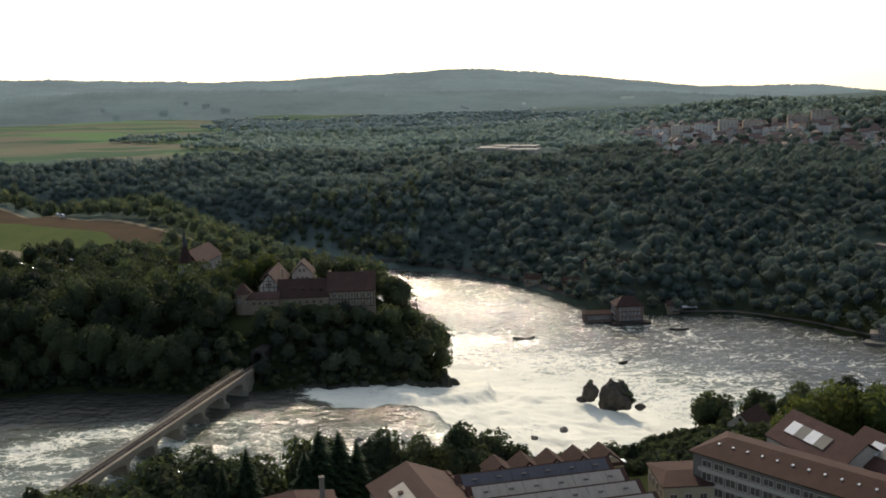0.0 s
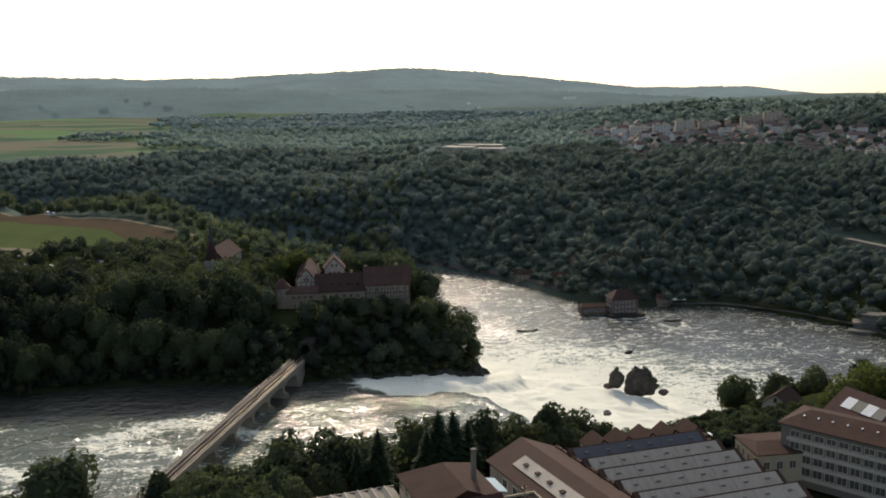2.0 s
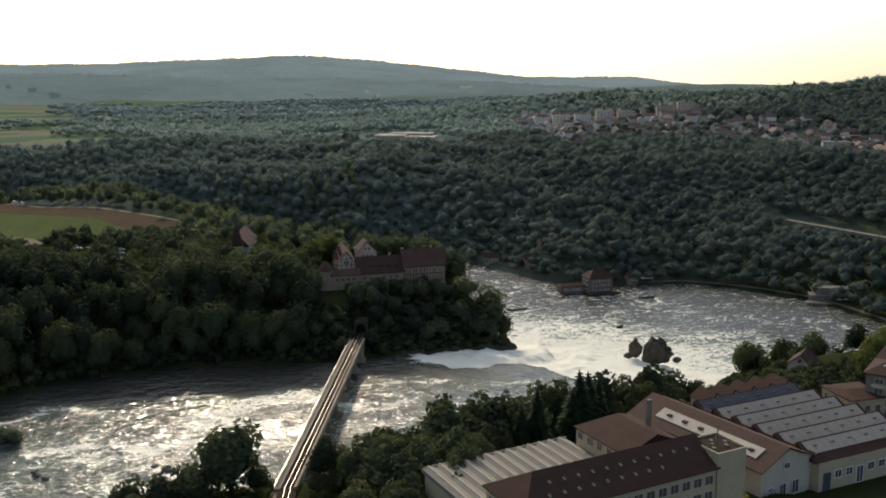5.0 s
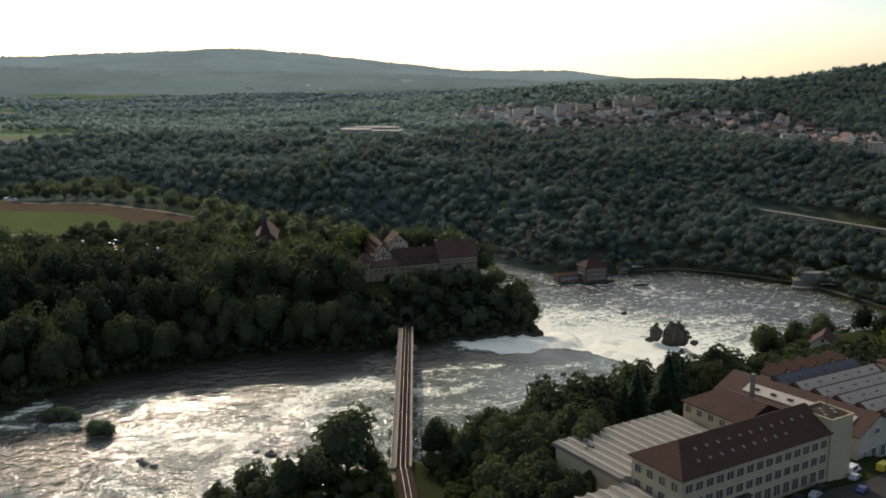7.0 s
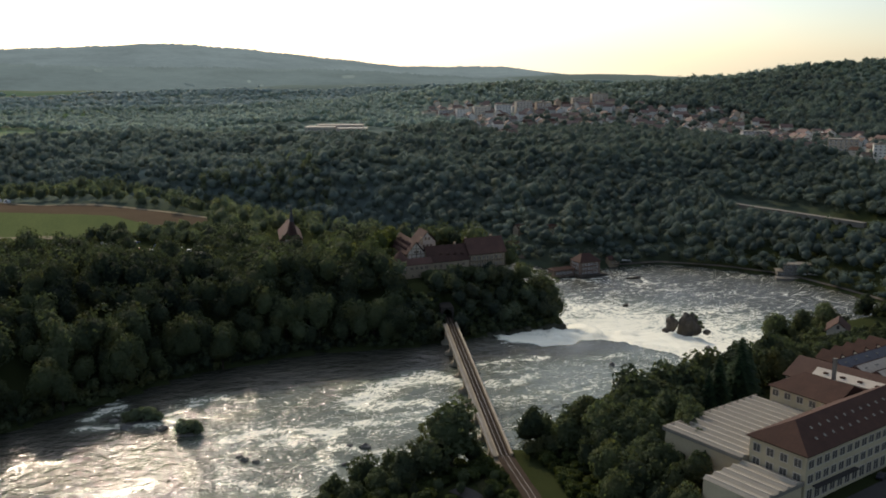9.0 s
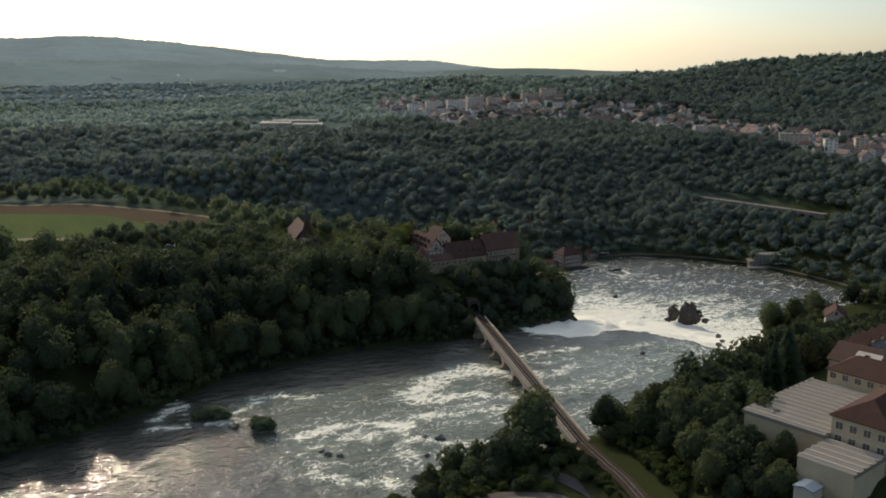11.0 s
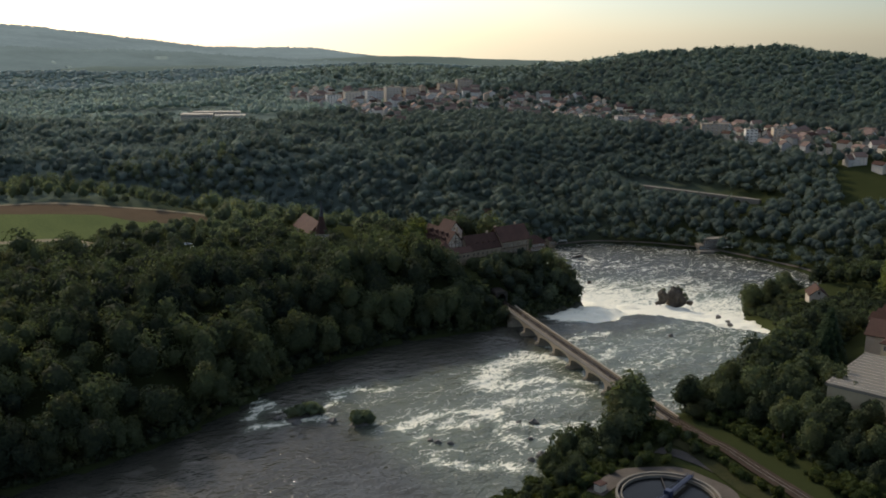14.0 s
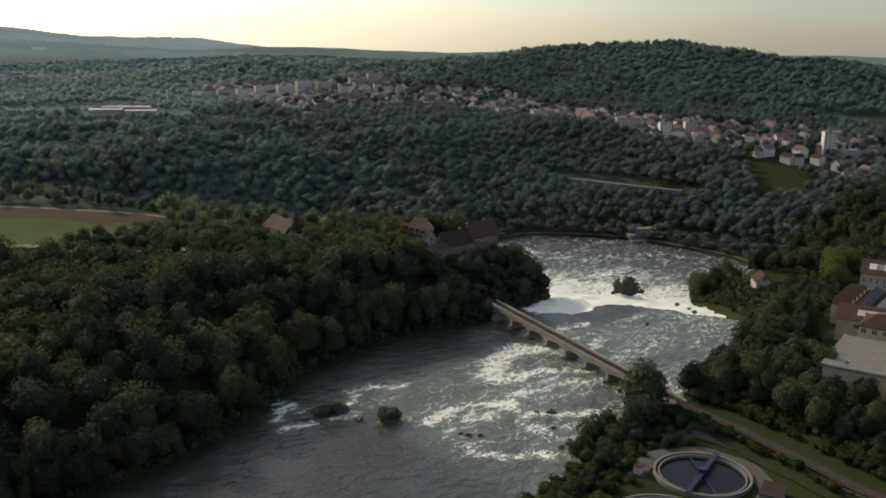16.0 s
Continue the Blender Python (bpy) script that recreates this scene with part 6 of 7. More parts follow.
def ribbon(name, line, width, lift, mat, label, category="path", n=60, shift=0.0):
    """A strip of ground cover that follows the land along a line."""
    pts = np.array(line, float)
    seg = np.r_[0, np.cumsum(np.hypot(*np.diff(pts, axis=0).T))]
    t = np.linspace(0, seg[-1], n)
    x, y = np.interp(t, seg, pts[:, 0]), np.interp(t, seg, pts[:, 1])
    k = np.ones(5) / 5
    x, y = (np.convolve(np.pad(q, 2, "edge"), k, "valid") for q in (x, y))
    tx, ty = np.gradient(x), np.gradient(y)
    ln = np.hypot(tx, ty)
    nx_, ny_ = -ty / ln, tx / ln
    u = np.linspace(-0.5, 0.5, 5)[:, None] * width + shift
    return draped(name, x[None] + nx_[None] * u, y[None] + ny_[None] * u, lift, mat, label, category)
draped("yard", yx, yy, 0.12, asphalt, "dark asphalt yard in front of the works", "yard")


def make_car(name, x, y, z, turn, paint, van, label, group):
    e = empty(name, x, y, z, turn)
    ln, wd, h = (5.0, 1.95, 2.1) if van else (4.3, 1.75, 1.42)
    bm = bmesh.new()
    prof = [(-ln / 2, 0.3), (ln / 2, 0.3), (ln / 2, 0.75), (ln / 2 - 0.9, 0.95), (ln / 2 - 1.5, h), (-ln / 2 + 0.15, h), (-ln / 2, 0.95)] if van else [(-ln / 2, 0.3), (ln / 2, 0.3), (ln / 2, 0.7), (ln / 2 - 1.0, 0.9), (ln / 2 - 1.75, h), (-ln / 2 + 1.1, h), (-ln / 2 + 0.35, 0.95), (-ln / 2, 0.85)]
    a = [bm.verts.new((px, -wd / 2, pz)) for px, pz in prof]
    b = [bm.verts.new((px, wd / 2, pz)) for px, pz in prof]
    bm.faces.new(a), bm.faces.new(b[::-1])
    for i in range(len(prof)):
        j = (i + 1) % len(prof)
        bm.faces.new((a[j], a[i], b[i], b[j]))
    bmesh.ops.bevel(bm, geom=bm.edges[:], offset=0.07, segments=1, affect="EDGES")
    part("body", bm, paint, e)
    bm = bmesh.new()
    box(bm, -ln / 2 + 0.9, ln / 2 - 1.75, -wd / 2 - 0.012, wd / 2 + 0.012, 0.98, h - 0.12)
    part("side_window", bm, glass_dark, e)
    for wx_ in (-ln * 0.3, ln * 0.31):
        for s in (-1, 1):
            bm = bmesh.new()
            bmesh.ops.create_cone(bm, cap_ends=True, segments=12, radius1=0.32, radius2=0.32, depth=0.22, matrix=pose(wx_, s * (wd / 2 - 0.08), 0.32, 90, 0, 0))
            part("wheel", bm, asphalt, e)
    return tagged(e, label, "van" if van else "car", group)


paints = {k: surface(k + "_car_paint", c, tuple(q * 0.85 for q in c), 0.3, 0.5, 3, 0.02, 0.01) for k, c in {"white": (0.7, 0.7, 0.7), "silver": (0.42, 0.43, 0.44), "black": (0.025, 0.025, 0.03), "red": (0.3, 0.04, 0.03), "yellow": (0.62, 0.5, 0.04), "blue": (0.05, 0.08, 0.2)}.items()}
for x, y, c, van in ((1.0, -3.4, "black", 0), (43.5, -2.4, "black", 0), (39.5, -4.2, "silver", 0), (34.5, -3.2, "black", 0), (29.0, -3.0, "black", 0), (57.5, -2.0, "silver", 0), (60.5, 0.8, "white", 1), (62.5, 6.2, "yellow", 1), (68.5, -2.5, "yellow", 1), (71.0, 5.5, "silver", 0), (66, -7.5, "red", 0), (52, -8, "blue", 0)):
    q = factory.matrix_basis @ Vector((x, y, 0))
    make_car("parked_van" if van else "parked_car", q.x, q.y, land_at(q.x, q.y) + 0.13, FT + (8 if van else 14), paints[c], van, "%s %s parked in the works yard" % (c, "van" if van else "car"), "vehicles in the yard")
cr = np.random.default_rng(5)
cars_x, cars_y = scatter(-238, -172, 432, 498, 8.5, cr)
ok = inside(cars_x, cars_y, CARPARK)
for x, y in zip(cars_x[ok].tolist(), cars_y[ok].tolist()):
    c = ["white", "silver", "black", "red", "blue", "silver"][int(cr.integers(0, 6))]
    make_car("parked_car", x, y, land_at(x, y) + 0.05, cr.uniform(0, 20) + 90 * int(cr.integers(0, 2)), paints[c], 0, "%s car parked under trees on the plateau" % c, "cars in the wooded car park")
for x, y in ((-286, 682), (-280, 676)):
    make_car("parked_van", x, y, land_at(x, y) + 0.2, 135, paints["white"], 1, "white van standing on the field track", "vans on the field track")

# ---- sewage works beside the line ----
TANK_Z = 5.6
tank_water = surface("dark_tank_water", (0.012, 0.014, 0.015), (0.008, 0.009, 0.01), 0.16, 0.3, 2, 0.05, 0.02)
tank_water.node_tree.nodes["Principled BSDF"].inputs["Specular IOR Level"].default_value = 0.07
blue_steel = surface("blue_painted_steel", (0.022, 0.03, 0.065), (0.016, 0.022, 0.048), 0.45, 0.5, 3, 0.05, 0.01)
for x, y, with_bridge in ((-153.5, 170.5, True), (-186, 161, False)):
    tk = empty("clarifier_tank", x, y, TANK_Z)
    bm = bmesh.new()
    n = 64
    for r0, r1, z0, z1 in ((14.1, 14.75, -3.0, 0.75), (12.9, 13.3, -3.0, 0.45)):
        rings_v = [[bm.verts.new((r * math.cos(6.28318 * k / n), r * math.sin(6.28318 * k / n), z)) for k in range(n)] for r, z in ((r0, z0), (r0, z1), (r1, z1), (r1, z0))]
        for a, b in zip(rings_v, rings_v[1:] + rings_v[:1]):
            for k in range(n):
                bm.faces.new((a[k], a[(k + 1) % n], b[(k + 1) % n], b[k]))
    bmesh.ops.recalc_face_normals(bm, faces=bm.faces[:])
    part("rim", bm, concrete, tk, "round concrete rim")
    bm = bmesh.new()
    bmesh.ops.create_circle(bm, cap_ends=True, segments=64, radius=14.2, matrix=Matrix.Translation((0, 0, -0.5)))
    part("water_surface", bm, tank_water, tk, "still dark water")
    if with_bridge:
        t = math.degrees(math.atan2(9, 28))
        mm = pose(0, 0, 0, 0, 0, t)
        bm = bmesh.new()
        box(bm, -15, 15, -0.75, 0.75, 0.85, 1.1, mm)
        part("walkway", bm, blue_steel, tk, "blue steel walkway bridge")
        for s in (-0.72, 0.72):
            bm = bmesh.new()
            for k in range(21):
                box(bm, -15 + k * 1.5, -14.93 + k * 1.5, s - 0.03, s + 0.03, 1.1, 2.1, mm)
            for z in (1.6, 2.1):
                box(bm, -15, 15, s - 0.03, s + 0.03, z, z + 0.06, mm)
            part("railing", bm, blue_steel, tk)
        bm = bmesh.new()
        box(bm, -1.0, 1.0, -1.0, 1.0, -0.2, 2.3, mm)
        part("drive_housing", bm, blue_steel, tk)
        for a in (35, 215):
            bm = bmesh.new()
            box(bm, 1, 12.8, -0.12, 0.12, -0.05, 0.2, pose(0, 0, 0, 0, 0, a + t))
            part("scraper_arm", bm, asphalt, tk)
    tagged(tk, "round concrete clarifier tank filled with dark water", "tank", "clarifier tanks")
worn_paving = surface("worn_paving", (0.14, 0.12, 0.1), (0.085, 0.074, 0.062), 0.95, 0.15, 2, 0.3, 0.04)
ribbon("path", [(-133, 196), (-128, 178), (-129, 160), (-131, 140), (-136, 110), (-142, 80)], 5.0, 0.25, asphalt, "grey service road beside the railway line", "road")
ribbon("path", [(-118, 211), (-126, 206), (-137, 204), (-150, 200), (-165, 192)], 1.6, 0.25, worn_paving, "narrow worn footpath from the bridge end", "path")
ribbon("path", [(-170, 184), (-153, 189.5), (-138, 181), (-136, 165), (-146, 151), (-162, 148), (-172, 152)], 6.0, 0.22, worn_paving, "worn grey-brown apron round the tank", "paving")
hut = empty("control_hut", -150, 149, 5.2, 20)
bm = bmesh.new()
box(bm, -4.5, 4.5, -3, 3, -1, 3.0)
part("wall", bm, concrete, hut)
bm = bmesh.new()
box(bm, -4.9, 4.9, -3.4, 3.4, 3.0, 3.3)
part("roof", bm, ballast, hut, "flat gravel roof")
window_at(hut, -4.53, 0, 1, 1.4, 1.2, -90)
window_at(hut, 0, -3.03, 1, 1.4, 1.2, 0)
tagged(hut, "small flat-roofed concrete control hut by the tank", "hut")
box_hut = empty("control_hut", -166.5, 184.5, 5.0, 10)
bm = bmesh.new()
box(bm, -1.4, 1.4, -1.2, 1.2, -1, 2.4)
part("wall", bm, plaster_white, box_hut)
bm = bmesh.new()
box(bm, -1.6, 1.6, -1.4, 1.4, 2.4, 2.6)
part("roof", bm, tile_red, box_hut, "flat reddish roof")
tagged(box_hut, "tiny pale hut on the tank's edge", "hut")

# railway line on the near side
LINE = [(-112.2, 209.5), (-114, 198), (-117, 180), (-124, 150), (-131, 120), (-143, 80), (-160, 20)]
ribbon("railway_bed", LINE, 5.0, 0.7, ballast, "brown ballast bed of the railway line", "railway", 90, 0.6)
for s in (-0.15, 1.3):
    ribbon("rail", LINE, 0.14, 0.95, steel, "rusty steel rail of the single line", "rail", 90, s)
ribbon("verge", LINE, 9.0, 0.35, surface("rough_verge", (0.05, 0.05, 0.024), (0.024, 0.028, 0.014), 0.95, 0.25, 2, 0.5, 0.1), "rough green verge beside the line", "verge", 90, -7.5)
abutment = empty("bridge_abutment", BX, BY, 0, bturn)
bm = bmesh.new()
box(bm, -9, -3.05, -3.4, 3.4, -2, 5.4)
part("wall", bm, stone_pale, abutment)
tagged(abutment, "pale stone abutment at the near end of the bridge", "abutment")

# hedges and rough scrub beside the line
hr = np.random.default_rng(8)
kinds = [make_tree("hedge_bush", "low green bush beside the railway line", 140 + k, 3.2, 1.9, 260, 0.5, "bushes beside the line") for k in range(3)]
for k in range(230):
    u = hr.uniform(0.03, 0.75)
    i = min(int(u * 6), 5)
    f = u * 6 - i
    lx = LINE[i][0] * (1 - f) + LINE[i + 1][0] * f
    ly = LINE[i][1] * (1 - f) + LINE[i + 1][1] * f
    side = hr.choice([11.5, 13.0, 15.5, 18.0, 21.0, -5.5, -6.5])
    t = copy_thing(kinds[int(hr.integers(0, 3))], pose(lx + side + hr.uniform(-1, 1), ly, land_at(lx + side, ly) - 0.2, 0, 0, hr.uniform(0, 360)))
    s = hr.uniform(0.4, 1.15)
    t.scale = (s, s, s)
# rough growth on the bank between the tanks, the bridge and the water
bush_x, bush_y = scatter(-215, -114, 172, 234, 3.5, hr)
bush_d = river_distance(bush_x, bush_y)
ok = (bush_d > 0.3) & (np.hypot(bush_x + 153.5, bush_y - 170.5) > 21) & (np.hypot(bush_x + 186, bush_y - 161) > 19) & (np.hypot(bush_x + 166.5, bush_y - 184.5) > 3.5) & (hr.uniform(size=bush_x.size) < 0.8)
ok &= seg_distance(bush_x, bush_y, LINE)[0] > 5.0
ok &= seg_distance(bush_x, bush_y, [(-133, 196), (-128, 178), (-129, 160)])[0] > 4.0
for x, y in zip(bush_x[ok].tolist(), bush_y[ok].tolist()):
    t = copy_thing(kinds[int(hr.integers(0, 3))], pose(x, y, land_at(x, y) - 0.25, 0, 0, hr.uniform(0, 360)))
    s = hr.uniform(0.6, 1.25)
    t.scale = (1.2 * s, 1.2 * s, s)
    t.name = "scrub_bush"
    tagged(t, "dark-green scrub on the near river bank", "bush", "scrub on the near bank")
drop_kinds(kinds)

# ---- fields on the far plateau ----
green_field = surface("green_crop", (0.105, 0.125, 0.05), (0.075, 0.095, 0.04), 0.95, 0.05, 0.8, 0.3, 0.1, stretch=(1, 0.2, 1))
brown_field = surface("ploughed_soil", (0.11, 0.083, 0.055), (0.08, 0.06, 0.04), 0.95, 0.06, 0.8, 0.4, 0.1)
pale_track = surface("pale_gravel_track", (0.26, 0.225, 0.155), (0.19, 0.165, 0.115), 0.95, 0.2, 2, 0.3, 0.05)
u_, v_ = np.meshgrid(np.linspace(0, 1, 60), np.linspace(0, 1, 24))
rfx, rfy = (np.interp(u_, np.linspace(0, 1, 6), [q[k] for q in ROAD_FIELD]) for k in (0, 1))
fex, fey = (np.interp(u_, np.linspace(0, 1, 5), [q[k] for q in FIELD_EDGE]) for k in (0, 1))
cut = np.clip(0.42 + 0.9 * (0.3 - u_), 0.3, 0.95)
draped("field", rfx + (fex - rfx) * v_ * cut, rfy + (fey - rfy) * v_ * cut, 0.3, brown_field, "brown ploughed field along the plateau track", "field")
v2 = cut + (1 - cut) * v_
draped("field", rfx + (fex - rfx) * v2, rfy + (fey - rfy) * v2, 0.25, green_field, "green crop field on the plateau", "field")
ribbon("track", [(x + 1.5, y + 2.0) for x, y in ROAD_FIELD], 4.5, 0.4, pale_track, "pale gravel track along the field", "track")
ribbon("track", [(-300, 536), (-262, 524), (-240, 512), (-232, 498)], 7, 0.3, pale_track, "pale road leading to the car park", "road")

# ---- inn on the basin's shore ----
inn_plaster = surface("weathered_inn_plaster", (0.24, 0.175, 0.135), (0.15, 0.11, 0.088), 0.9, 0.2, 1.2, 0.3, 0.04)
inn = empty("riverside_inn", 110, 562, -34.5, 4)
m = wing(inn, 0, 0, 0, 17, 13, -2, 10.2, 5.2, inn_plaster, tile_red, (6, 6))
for z in (1.2, 4.4, 7.4):
    windows_along(inn, m, 0, 17, 13, "front", 6, z, 1.1, 1.7)
    windows_along(inn, m, 0, 17, 13, "west", 4, z, 1.1, 1.7)
bm = bmesh.new()
box(bm, -11, 12, -11.5, -6.6, -2, 1.0)
part("quay_wall", bm, stone_dark, inn, "stone quay wall")
m = wing(inn, -18, 3.5, 0, 17, 8, -2, 4.6, 1.6, inn_plaster, tile_brown, (2, 2))
windows_along(inn, m, 0, 17, 8, "front", 7, 1.4, 1.5, 1.8)
tagged(inn, "stout old inn with a red hipped roof on the shore", "inn")
small = empty("boathouse", 142, 578, -33.5, 0)
m = wing(small, 0, 0, 0, 8, 6, -2, 4.2, 2.4, plaster_castle, tile_red)
windows_along(small, m, 0, 8, 6, "front", 2, 1.2, 1.1, 1.4)
bm = bmesh.new()
box(bm, 5, 15, -3, 2.5, 2.4, 2.6)
part("awning", bm, white_paint, small, "white awning")
for px in (5.2, 14.8):
    bm = bmesh.new()
    box(bm, px - 0.1, px + 0.1, -2.8, -2.6, -1, 2.4)
    part("post", bm, white_paint, small)
tagged(small, "small white boathouse with a red roof and awning", "boathouse")
for x, y, s in ((85, 636, 0), (104, 660, 10), (62, 664, -20), (120, 640, 5)):
    h = empty("shore_house", x, y, land_at(x, y), s)
    m = wing(h, 0, 0, 0, 11, 8, -2, 4.6, 3.0, plaster_castle, tile_brown)
    windows_along(h, m, 0, 11, 8, "front", 3, 1.4, 1.1, 1.4)
    tagged(h, "small house with a brown roof above the river", "house", "houses above the shore")

# ---- restaurant ----
rest = empty("basin_restaurant", 247, 499, -33.6, -28)
for lx, ly, z0, z1 in ((27, 9, -2, 3.0), (19, 8, 3.0, 5.8), (18, 7.4, 5.8, 8.2)):
    bm = bmesh.new()
    box(bm, -lx / 2, lx / 2, -ly / 2 + 1.2, ly / 2 + 1.2, z0, z1)
    part("storey", bm, concrete, rest)
    bm = bmesh.new()
    box(bm, -lx / 2 - 0.7, lx / 2 + 0.7, -ly / 2 + 0.4, ly / 2 + 1.8, z1, z1 + 0.3)
    part("roof", bm, concrete, rest, "flat roof slab")
    n = int(lx / 2.6)
    for k in range(n):
        window_at(rest, -lx / 2 + 1.6 + k * (lx - 3.2) / (n - 1), -ly / 2 + 1.17, z1 - 2.4, 1.7, 1.8, 0)
for k in range(5):
    bm = bmesh.new()
    bmesh.ops.create_cone(bm, cap_ends=True, segments=8, radius1=1.9, radius2=0.08, depth=0.8, matrix=Matrix.Translation((4 + 3.9 * k, -8.0 + (k % 2), 2.9)))
    box(bm, 3.96 + 3.9 * k, 4.04 + 3.9 * k, -8.04 + (k % 2), -7.96 + (k % 2), 0, 2.6)
    q = part("parasol", bm, white_paint)
    q.matrix_basis = rest.matrix_basis.copy()
    tagged(q, "open white parasol on the restaurant terrace", "parasol", "parasols on the terrace")
bm = bmesh.new()
box(bm, -16, 24, -11.5, -4.9, -2, 0.15)
part("terrace", bm, concrete, rest)
tagged(rest, "terraced white restaurant on the basin's shore", "restaurant")

# small gabled house by the falls
cot = empty("falls_house", 101, 303, -9, -45)
m = wing(cot, 0, 0, 90, 12, 9.5, -3, 5.6, 4.4, plaster_white, tile_brown)
window_at(cot, 0, -6.03, 6.6, 1.2, 1.6, 0, tile_brown)
for k in (-2.2, 2.2):
    window_at(cot, k, -6.03, 2.2, 2.0, 1.6, 0, tile_brown)
tagged(cot, "small white gabled house with a brown roof by the falls", "house")

# shore path round the basin
shore = [(139, 575), (183, 571), (216, 540), (241, 502), (248, 450), (249, 415), (241, 385), (230, 345), (214, 332)]
ribbon("path", shore, 2.4, 0.3, worn_paving, "worn shore path round the basin", "path", 90)
ribbon("path", [(-60, 770), (16, 716), (60, 668), (88, 612)], 5.0, 0.6, worn_paving, "grey gravel bank below the woods", "shore")
ribbon("road", [(190, 790), (206, 750), (222, 690), (236, 640)], 4.0, 0.6, worn_paving, "narrow road through the wooded slope", "road")
ribbon("road", [(530, 800), (552, 772), (566, 735)], 6.0, 0.6, pale_track, "pale road on the slope", "road")

# ---- viaduct on the slope ----
vx0, vy0, vx1, vy1 = 305, 625, 330, 532
vlen = math.hypot(vx1 - vx0, vy1 - vy0)
via = empty("viaduct", vx0, vy0, -6.4, math.degrees(math.atan2(vy1 - vy0, vx1 - vx0)))
prof = [(-18.0, -10.0)]
na_ = 13
for k in range(na_):
    s0, s1 = vlen * k / na_ + 0.9, vlen * (k + 1) / na_ - 0.9
    c, r = (s0 + s1) / 2, (s1 - s0) / 2
    prof.append((s0, -10.0))
    prof += [(c + r * math.cos(math.pi - math.pi * i / 8), -3.6 + r * math.sin(math.pi * i / 8)) for i in range(9)]
    prof.append((s1, -10.0))
prof += [(vlen + 8, -10.0), (vlen + 8, 1.0), (-18.0, 1.0)]
bm = bmesh.new()
fa = [bm.verts.new((s, -2.4, z)) for s, z in prof]
fb = [bm.verts.new((s, 2.4, z)) for s, z in prof]
bm.faces.new(fa), bm.faces.new(fb[::-1])
for k in range(len(prof)):
    j = (k + 1) % len(prof)
    bm.faces.new((fa[j], fa[k], fb[k], fb[j]))
bm.normal_update()
bmesh.ops.triangulate(bm, faces=bm.faces[:])
part("arch_wall", bm, concrete, via)
bm = bmesh.new()
box(bm, -18, vlen + 8, -2.6, 2.6, 1.0, 1.3)
part("coping", bm, concrete, via)
tagged(via, "low stone railway viaduct with small arches on the slope", "viaduct")

# ---- boats ----
def make_boat(x, y, turn, ln, wd, label):
    e = empty("boat", x, y, BASIN - 0.1, turn)
    bm = bmesh.new()
    n = 10
    secs = []
    for k in range(n + 1):
        u = k / n
        w = wd / 2 * (1 - abs(2 * u - 1) ** 3.0 * 0.85)
        up = 0.5 * (2 * u - 1) ** 4
        secs.append([bm.verts.new(q) for q in ((-ln / 2 + ln * u, -w, 0.75 + up), (-ln / 2 + ln * u, -w * 0.75, -0.25), (-ln / 2 + ln * u, w * 0.75, -0.25), (-ln / 2 + ln * u, w, 0.75 + up), (-ln / 2 + ln * u, w * 0.82, 0.45 + up), (-ln / 2 + ln * u, -w * 0.82, 0.45 + up))])
    for a, b in zip(secs, secs[1:]):
        for k in range(6):
            bm.faces.new((a[k], a[(k + 1) % 6], b[(k + 1) % 6], b[k]))
    bm.faces.new(secs[0][::-1]), bm.faces.new(secs[-1])
    bmesh.ops.recalc_face_normals(bm, faces=bm.faces[:])
    part("hull", bm, surface("dark_hull", (0.08, 0.07, 0.06), (0.05, 0.045, 0.04), 0.5), e)
    for k in range(5):
        bm = bmesh.new()
        box(bm, -ln * 0.3 + k * ln * 0.14, -ln * 0.3 + k * ln * 0.14 + 0.4, -wd * 0.36, wd * 0.36, 0.5, 0.85)
        part("bench", bm, bark, e)
    return tagged(e, label, "boat", "boats in the basin")


make_boat(43, 527, 2, 13, 2.8, "long dark open tour boat on the glittering water")
make_boat(91, 474, 35, 7, 2.6, "small dark boat heading for the falls")
make_boat(136, 538, 4, 12, 2.8, "long dark open tour boat near the shore")

# ---- white works on the plateau and the town ----
ww = empty("long_white_works", 84, 1196, land_at(84, 1196), -24)
for x, y, lx, ly, h in ((-22, 0, 40, 26, 8), (20, -3, 38, 24, 6.5), (2, 16, 60, 16, 9.5)):
    bm = bmesh.new()
    box(bm, x - lx / 2, x + lx / 2, y - ly / 2, y + ly / 2, -4, h)
    part("hall", bm, plaster_white, ww)
    bm = bmesh.new()
    box(bm, x - lx / 2 - 0.5, x + lx / 2 + 0.5, y - ly / 2 - 0.5, y + ly / 2 + 0.5, h, h + 0.6)
    part("roof", bm, plaster_white, ww, "flat pale roof")
    for k in range(int(lx / 4)):
        window_at(ww, x - lx / 2 + 2.2 + 4 * k, y - ly / 2 - 0.04, h - 3.2, 2.8, 1.8, 0)
tagged(ww, "long low white works with flat roofs among woods", "works")

town_walls = [surface("town_wall_" + k, c, tuple(q * 0.8 for q in c), 0.9, 0.2, 1.0, 0.1, 0.02, per_piece=0.15) for k, c in (("cream", (0.62, 0.55, 0.45)), ("white", (0.68, 0.65, 0.59)), ("ochre", (0.53, 0.44, 0.34)), ("grey", (0.46, 0.44, 0.41)))]
protos = []
hr = np.random.default_rng(21)
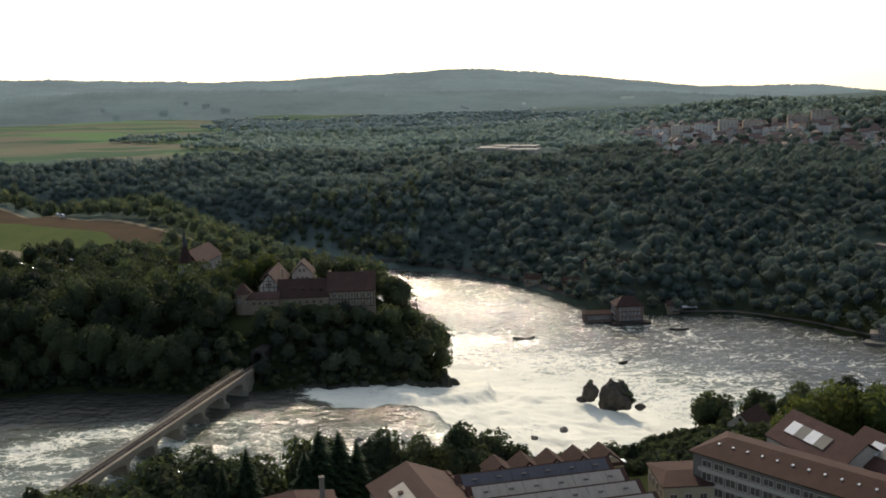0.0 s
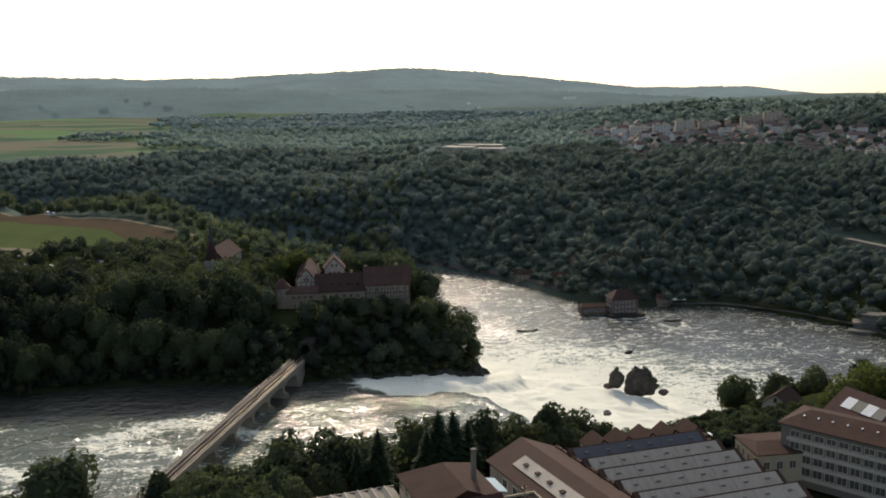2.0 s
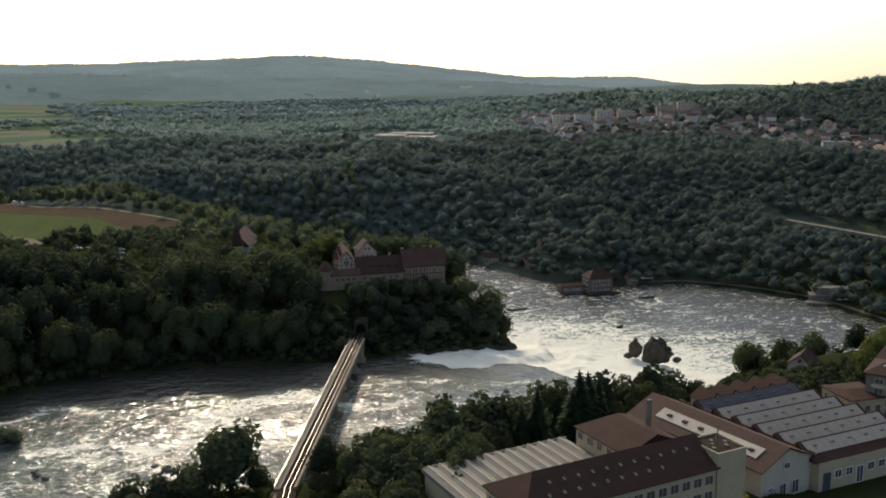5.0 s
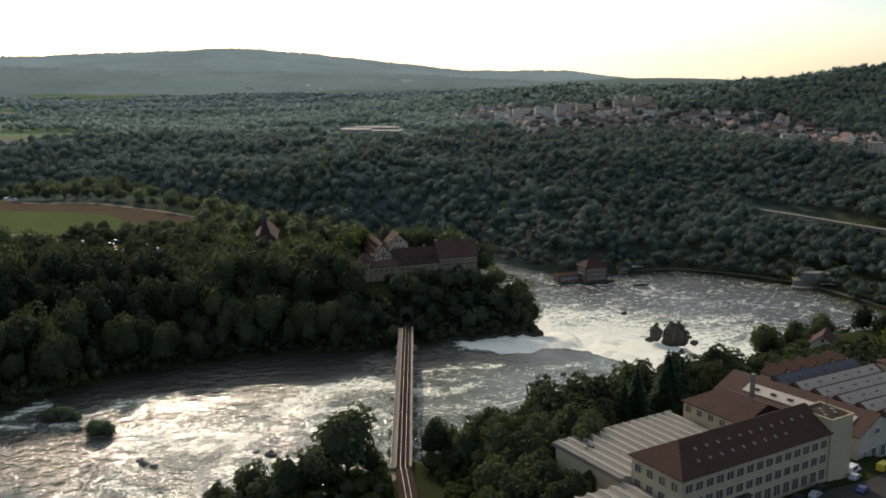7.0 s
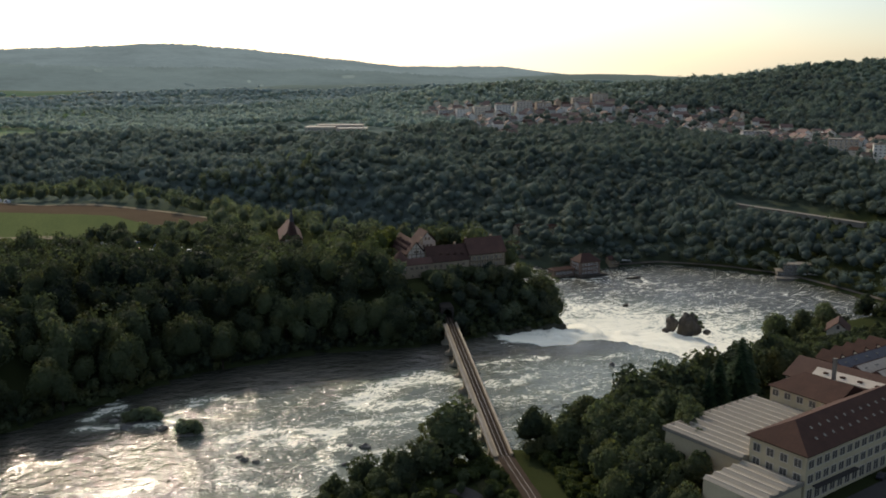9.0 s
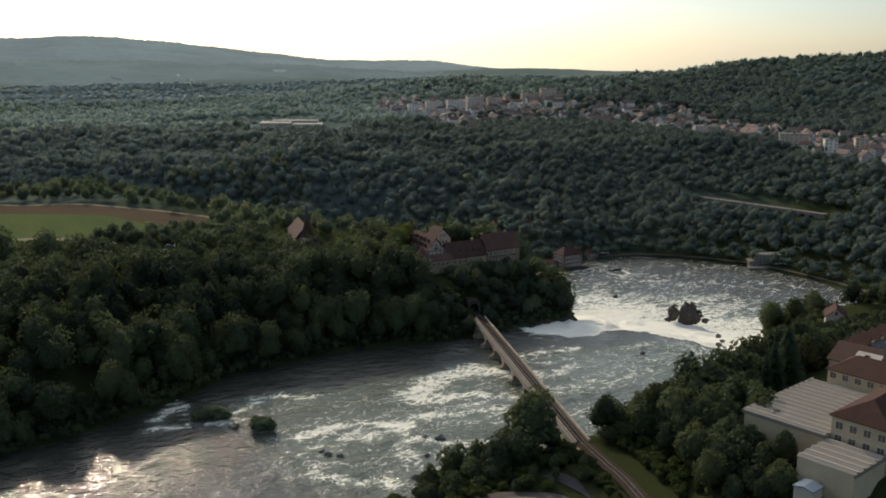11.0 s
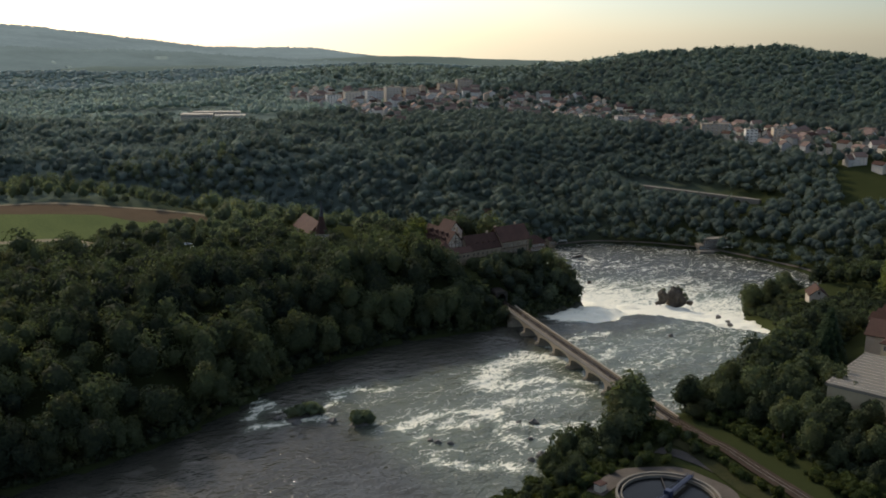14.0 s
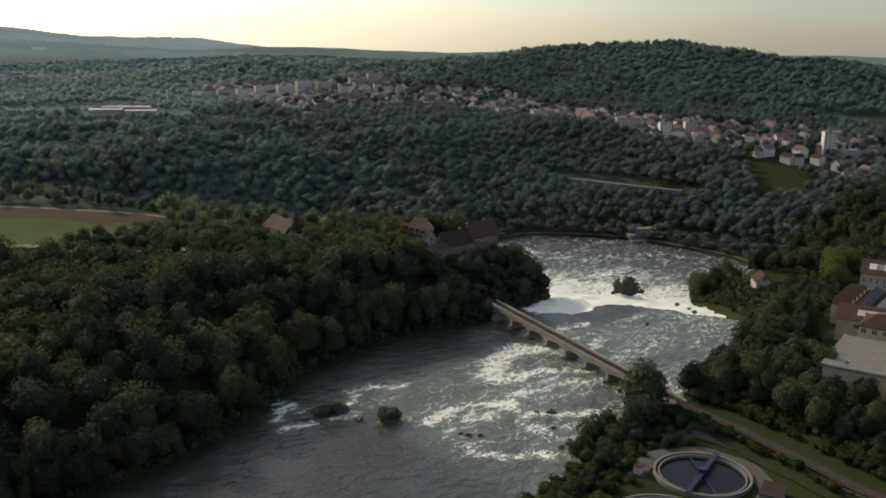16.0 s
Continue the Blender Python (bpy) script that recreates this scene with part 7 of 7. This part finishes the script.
for k in range(8):
    e = empty("town_house", 0, 0, -80)
    lx, ly, h, rise = 9.5 + k % 3 * 2, 8.5 + k % 2 * 1.5, 5.6 + (k % 3) * 1.4, 3.0 + (k % 2)
    m = wing(e, 0, 0, 0, lx, ly, -3, h, rise, town_walls[k % 4], tile_town if k % 4 else tile_brown, over=0.5)
    for z in (1.0, 3.8):
        windows_along(e, m, 0, lx, ly, "front", 2, z, 1.3, 1.4)
    protos.append(tagged(e, "%s town house with a tiled gable roof" % ("cream", "white", "ochre", "grey")[k % 4], "house", "houses of the town"))
hx, hy = scatter(220, 660, 390, 1510, 20.0, hr)
ok = inside(hx, hy, TOWN)
ok &= hr.uniform(size=hx.size) < 0.88
for x, y in zip(hx[ok].tolist(), hy[ok].tolist()):
    copy_thing(protos[int(hr.integers(0, 8))], pose(x, y, land_at(x, y), 0, 0, float(hr.choice([-35, -20, 10, 55, 70, 90]) + hr.uniform(-8, 8))))
drop_kinds(protos)


def flats(x, y, turn, lx, ly, h, mat, label):
    e = empty("block_of_flats", x, y, land_at(x, y), turn)
    bm = bmesh.new()
    box(bm, -lx / 2, lx / 2, -ly / 2, ly / 2, -4, h)
    part("wall", bm, mat, e)
    bm = bmesh.new()
    box(bm, -lx / 2 - 0.3, lx / 2 + 0.3, -ly / 2 - 0.3, ly / 2 + 0.3, h, h + 0.5)
    box(bm, -1.8, 1.8, -1.8, 1.8, h + 0.5, h + 2.8)
    part("roof", bm, concrete, e, "flat roof with a lift house")
    for i in range(int(h / 3)):
        for k in range(max(3, int(lx / 4.2))):
            n = max(3, int(lx / 4.2))
            window_at(e, -lx / 2 + (k + 0.5) * lx / n, -ly / 2 - 0.04, 0.9 + 3 * i, 2.2, 1.5, 0)
    return tagged(e, label, "flats", "blocks of flats")


UPPER_FLATS = [(312, 1245, -12, 24, 12, 17, 0), (338, 1228, -12, 22, 12, 18, 1), (368, 1222, -10, 24, 12, 20, 0), (396, 1214, -10, 22, 12, 16, 2), (290, 1262, -12, 22, 12, 15, 1), (270, 1282, -12, 22, 12, 15, 3), (452, 1205, -15, 26, 12, 16, 2), (478, 1196, -15, 24, 12, 18, 2), (250, 1300, -10, 20, 12, 14, 0)]
LOWER_FLATS = [(452, 880, -20, 24, 12, 12, 0), (470, 835, -25, 26, 13, 12, 3), (512, 842, -25, 30, 15, 8, 1), (545, 826, -25, 28, 15, 7, 1), (470, 700, -40, 28, 13, 12, 2), (455, 638, -40, 12, 11, 15, 1), (478, 622, -40, 12, 11, 15, 2), (505, 478, -50, 11, 13, 24, 0), (520, 455, -50, 34, 12, 8, 3)]
for x, y, turn, lx, ly, h, w in UPPER_FLATS + LOWER_FLATS:
    flats(x, y, turn, lx, ly, h, town_walls[w], "pale block of flats rising over the town roofs")
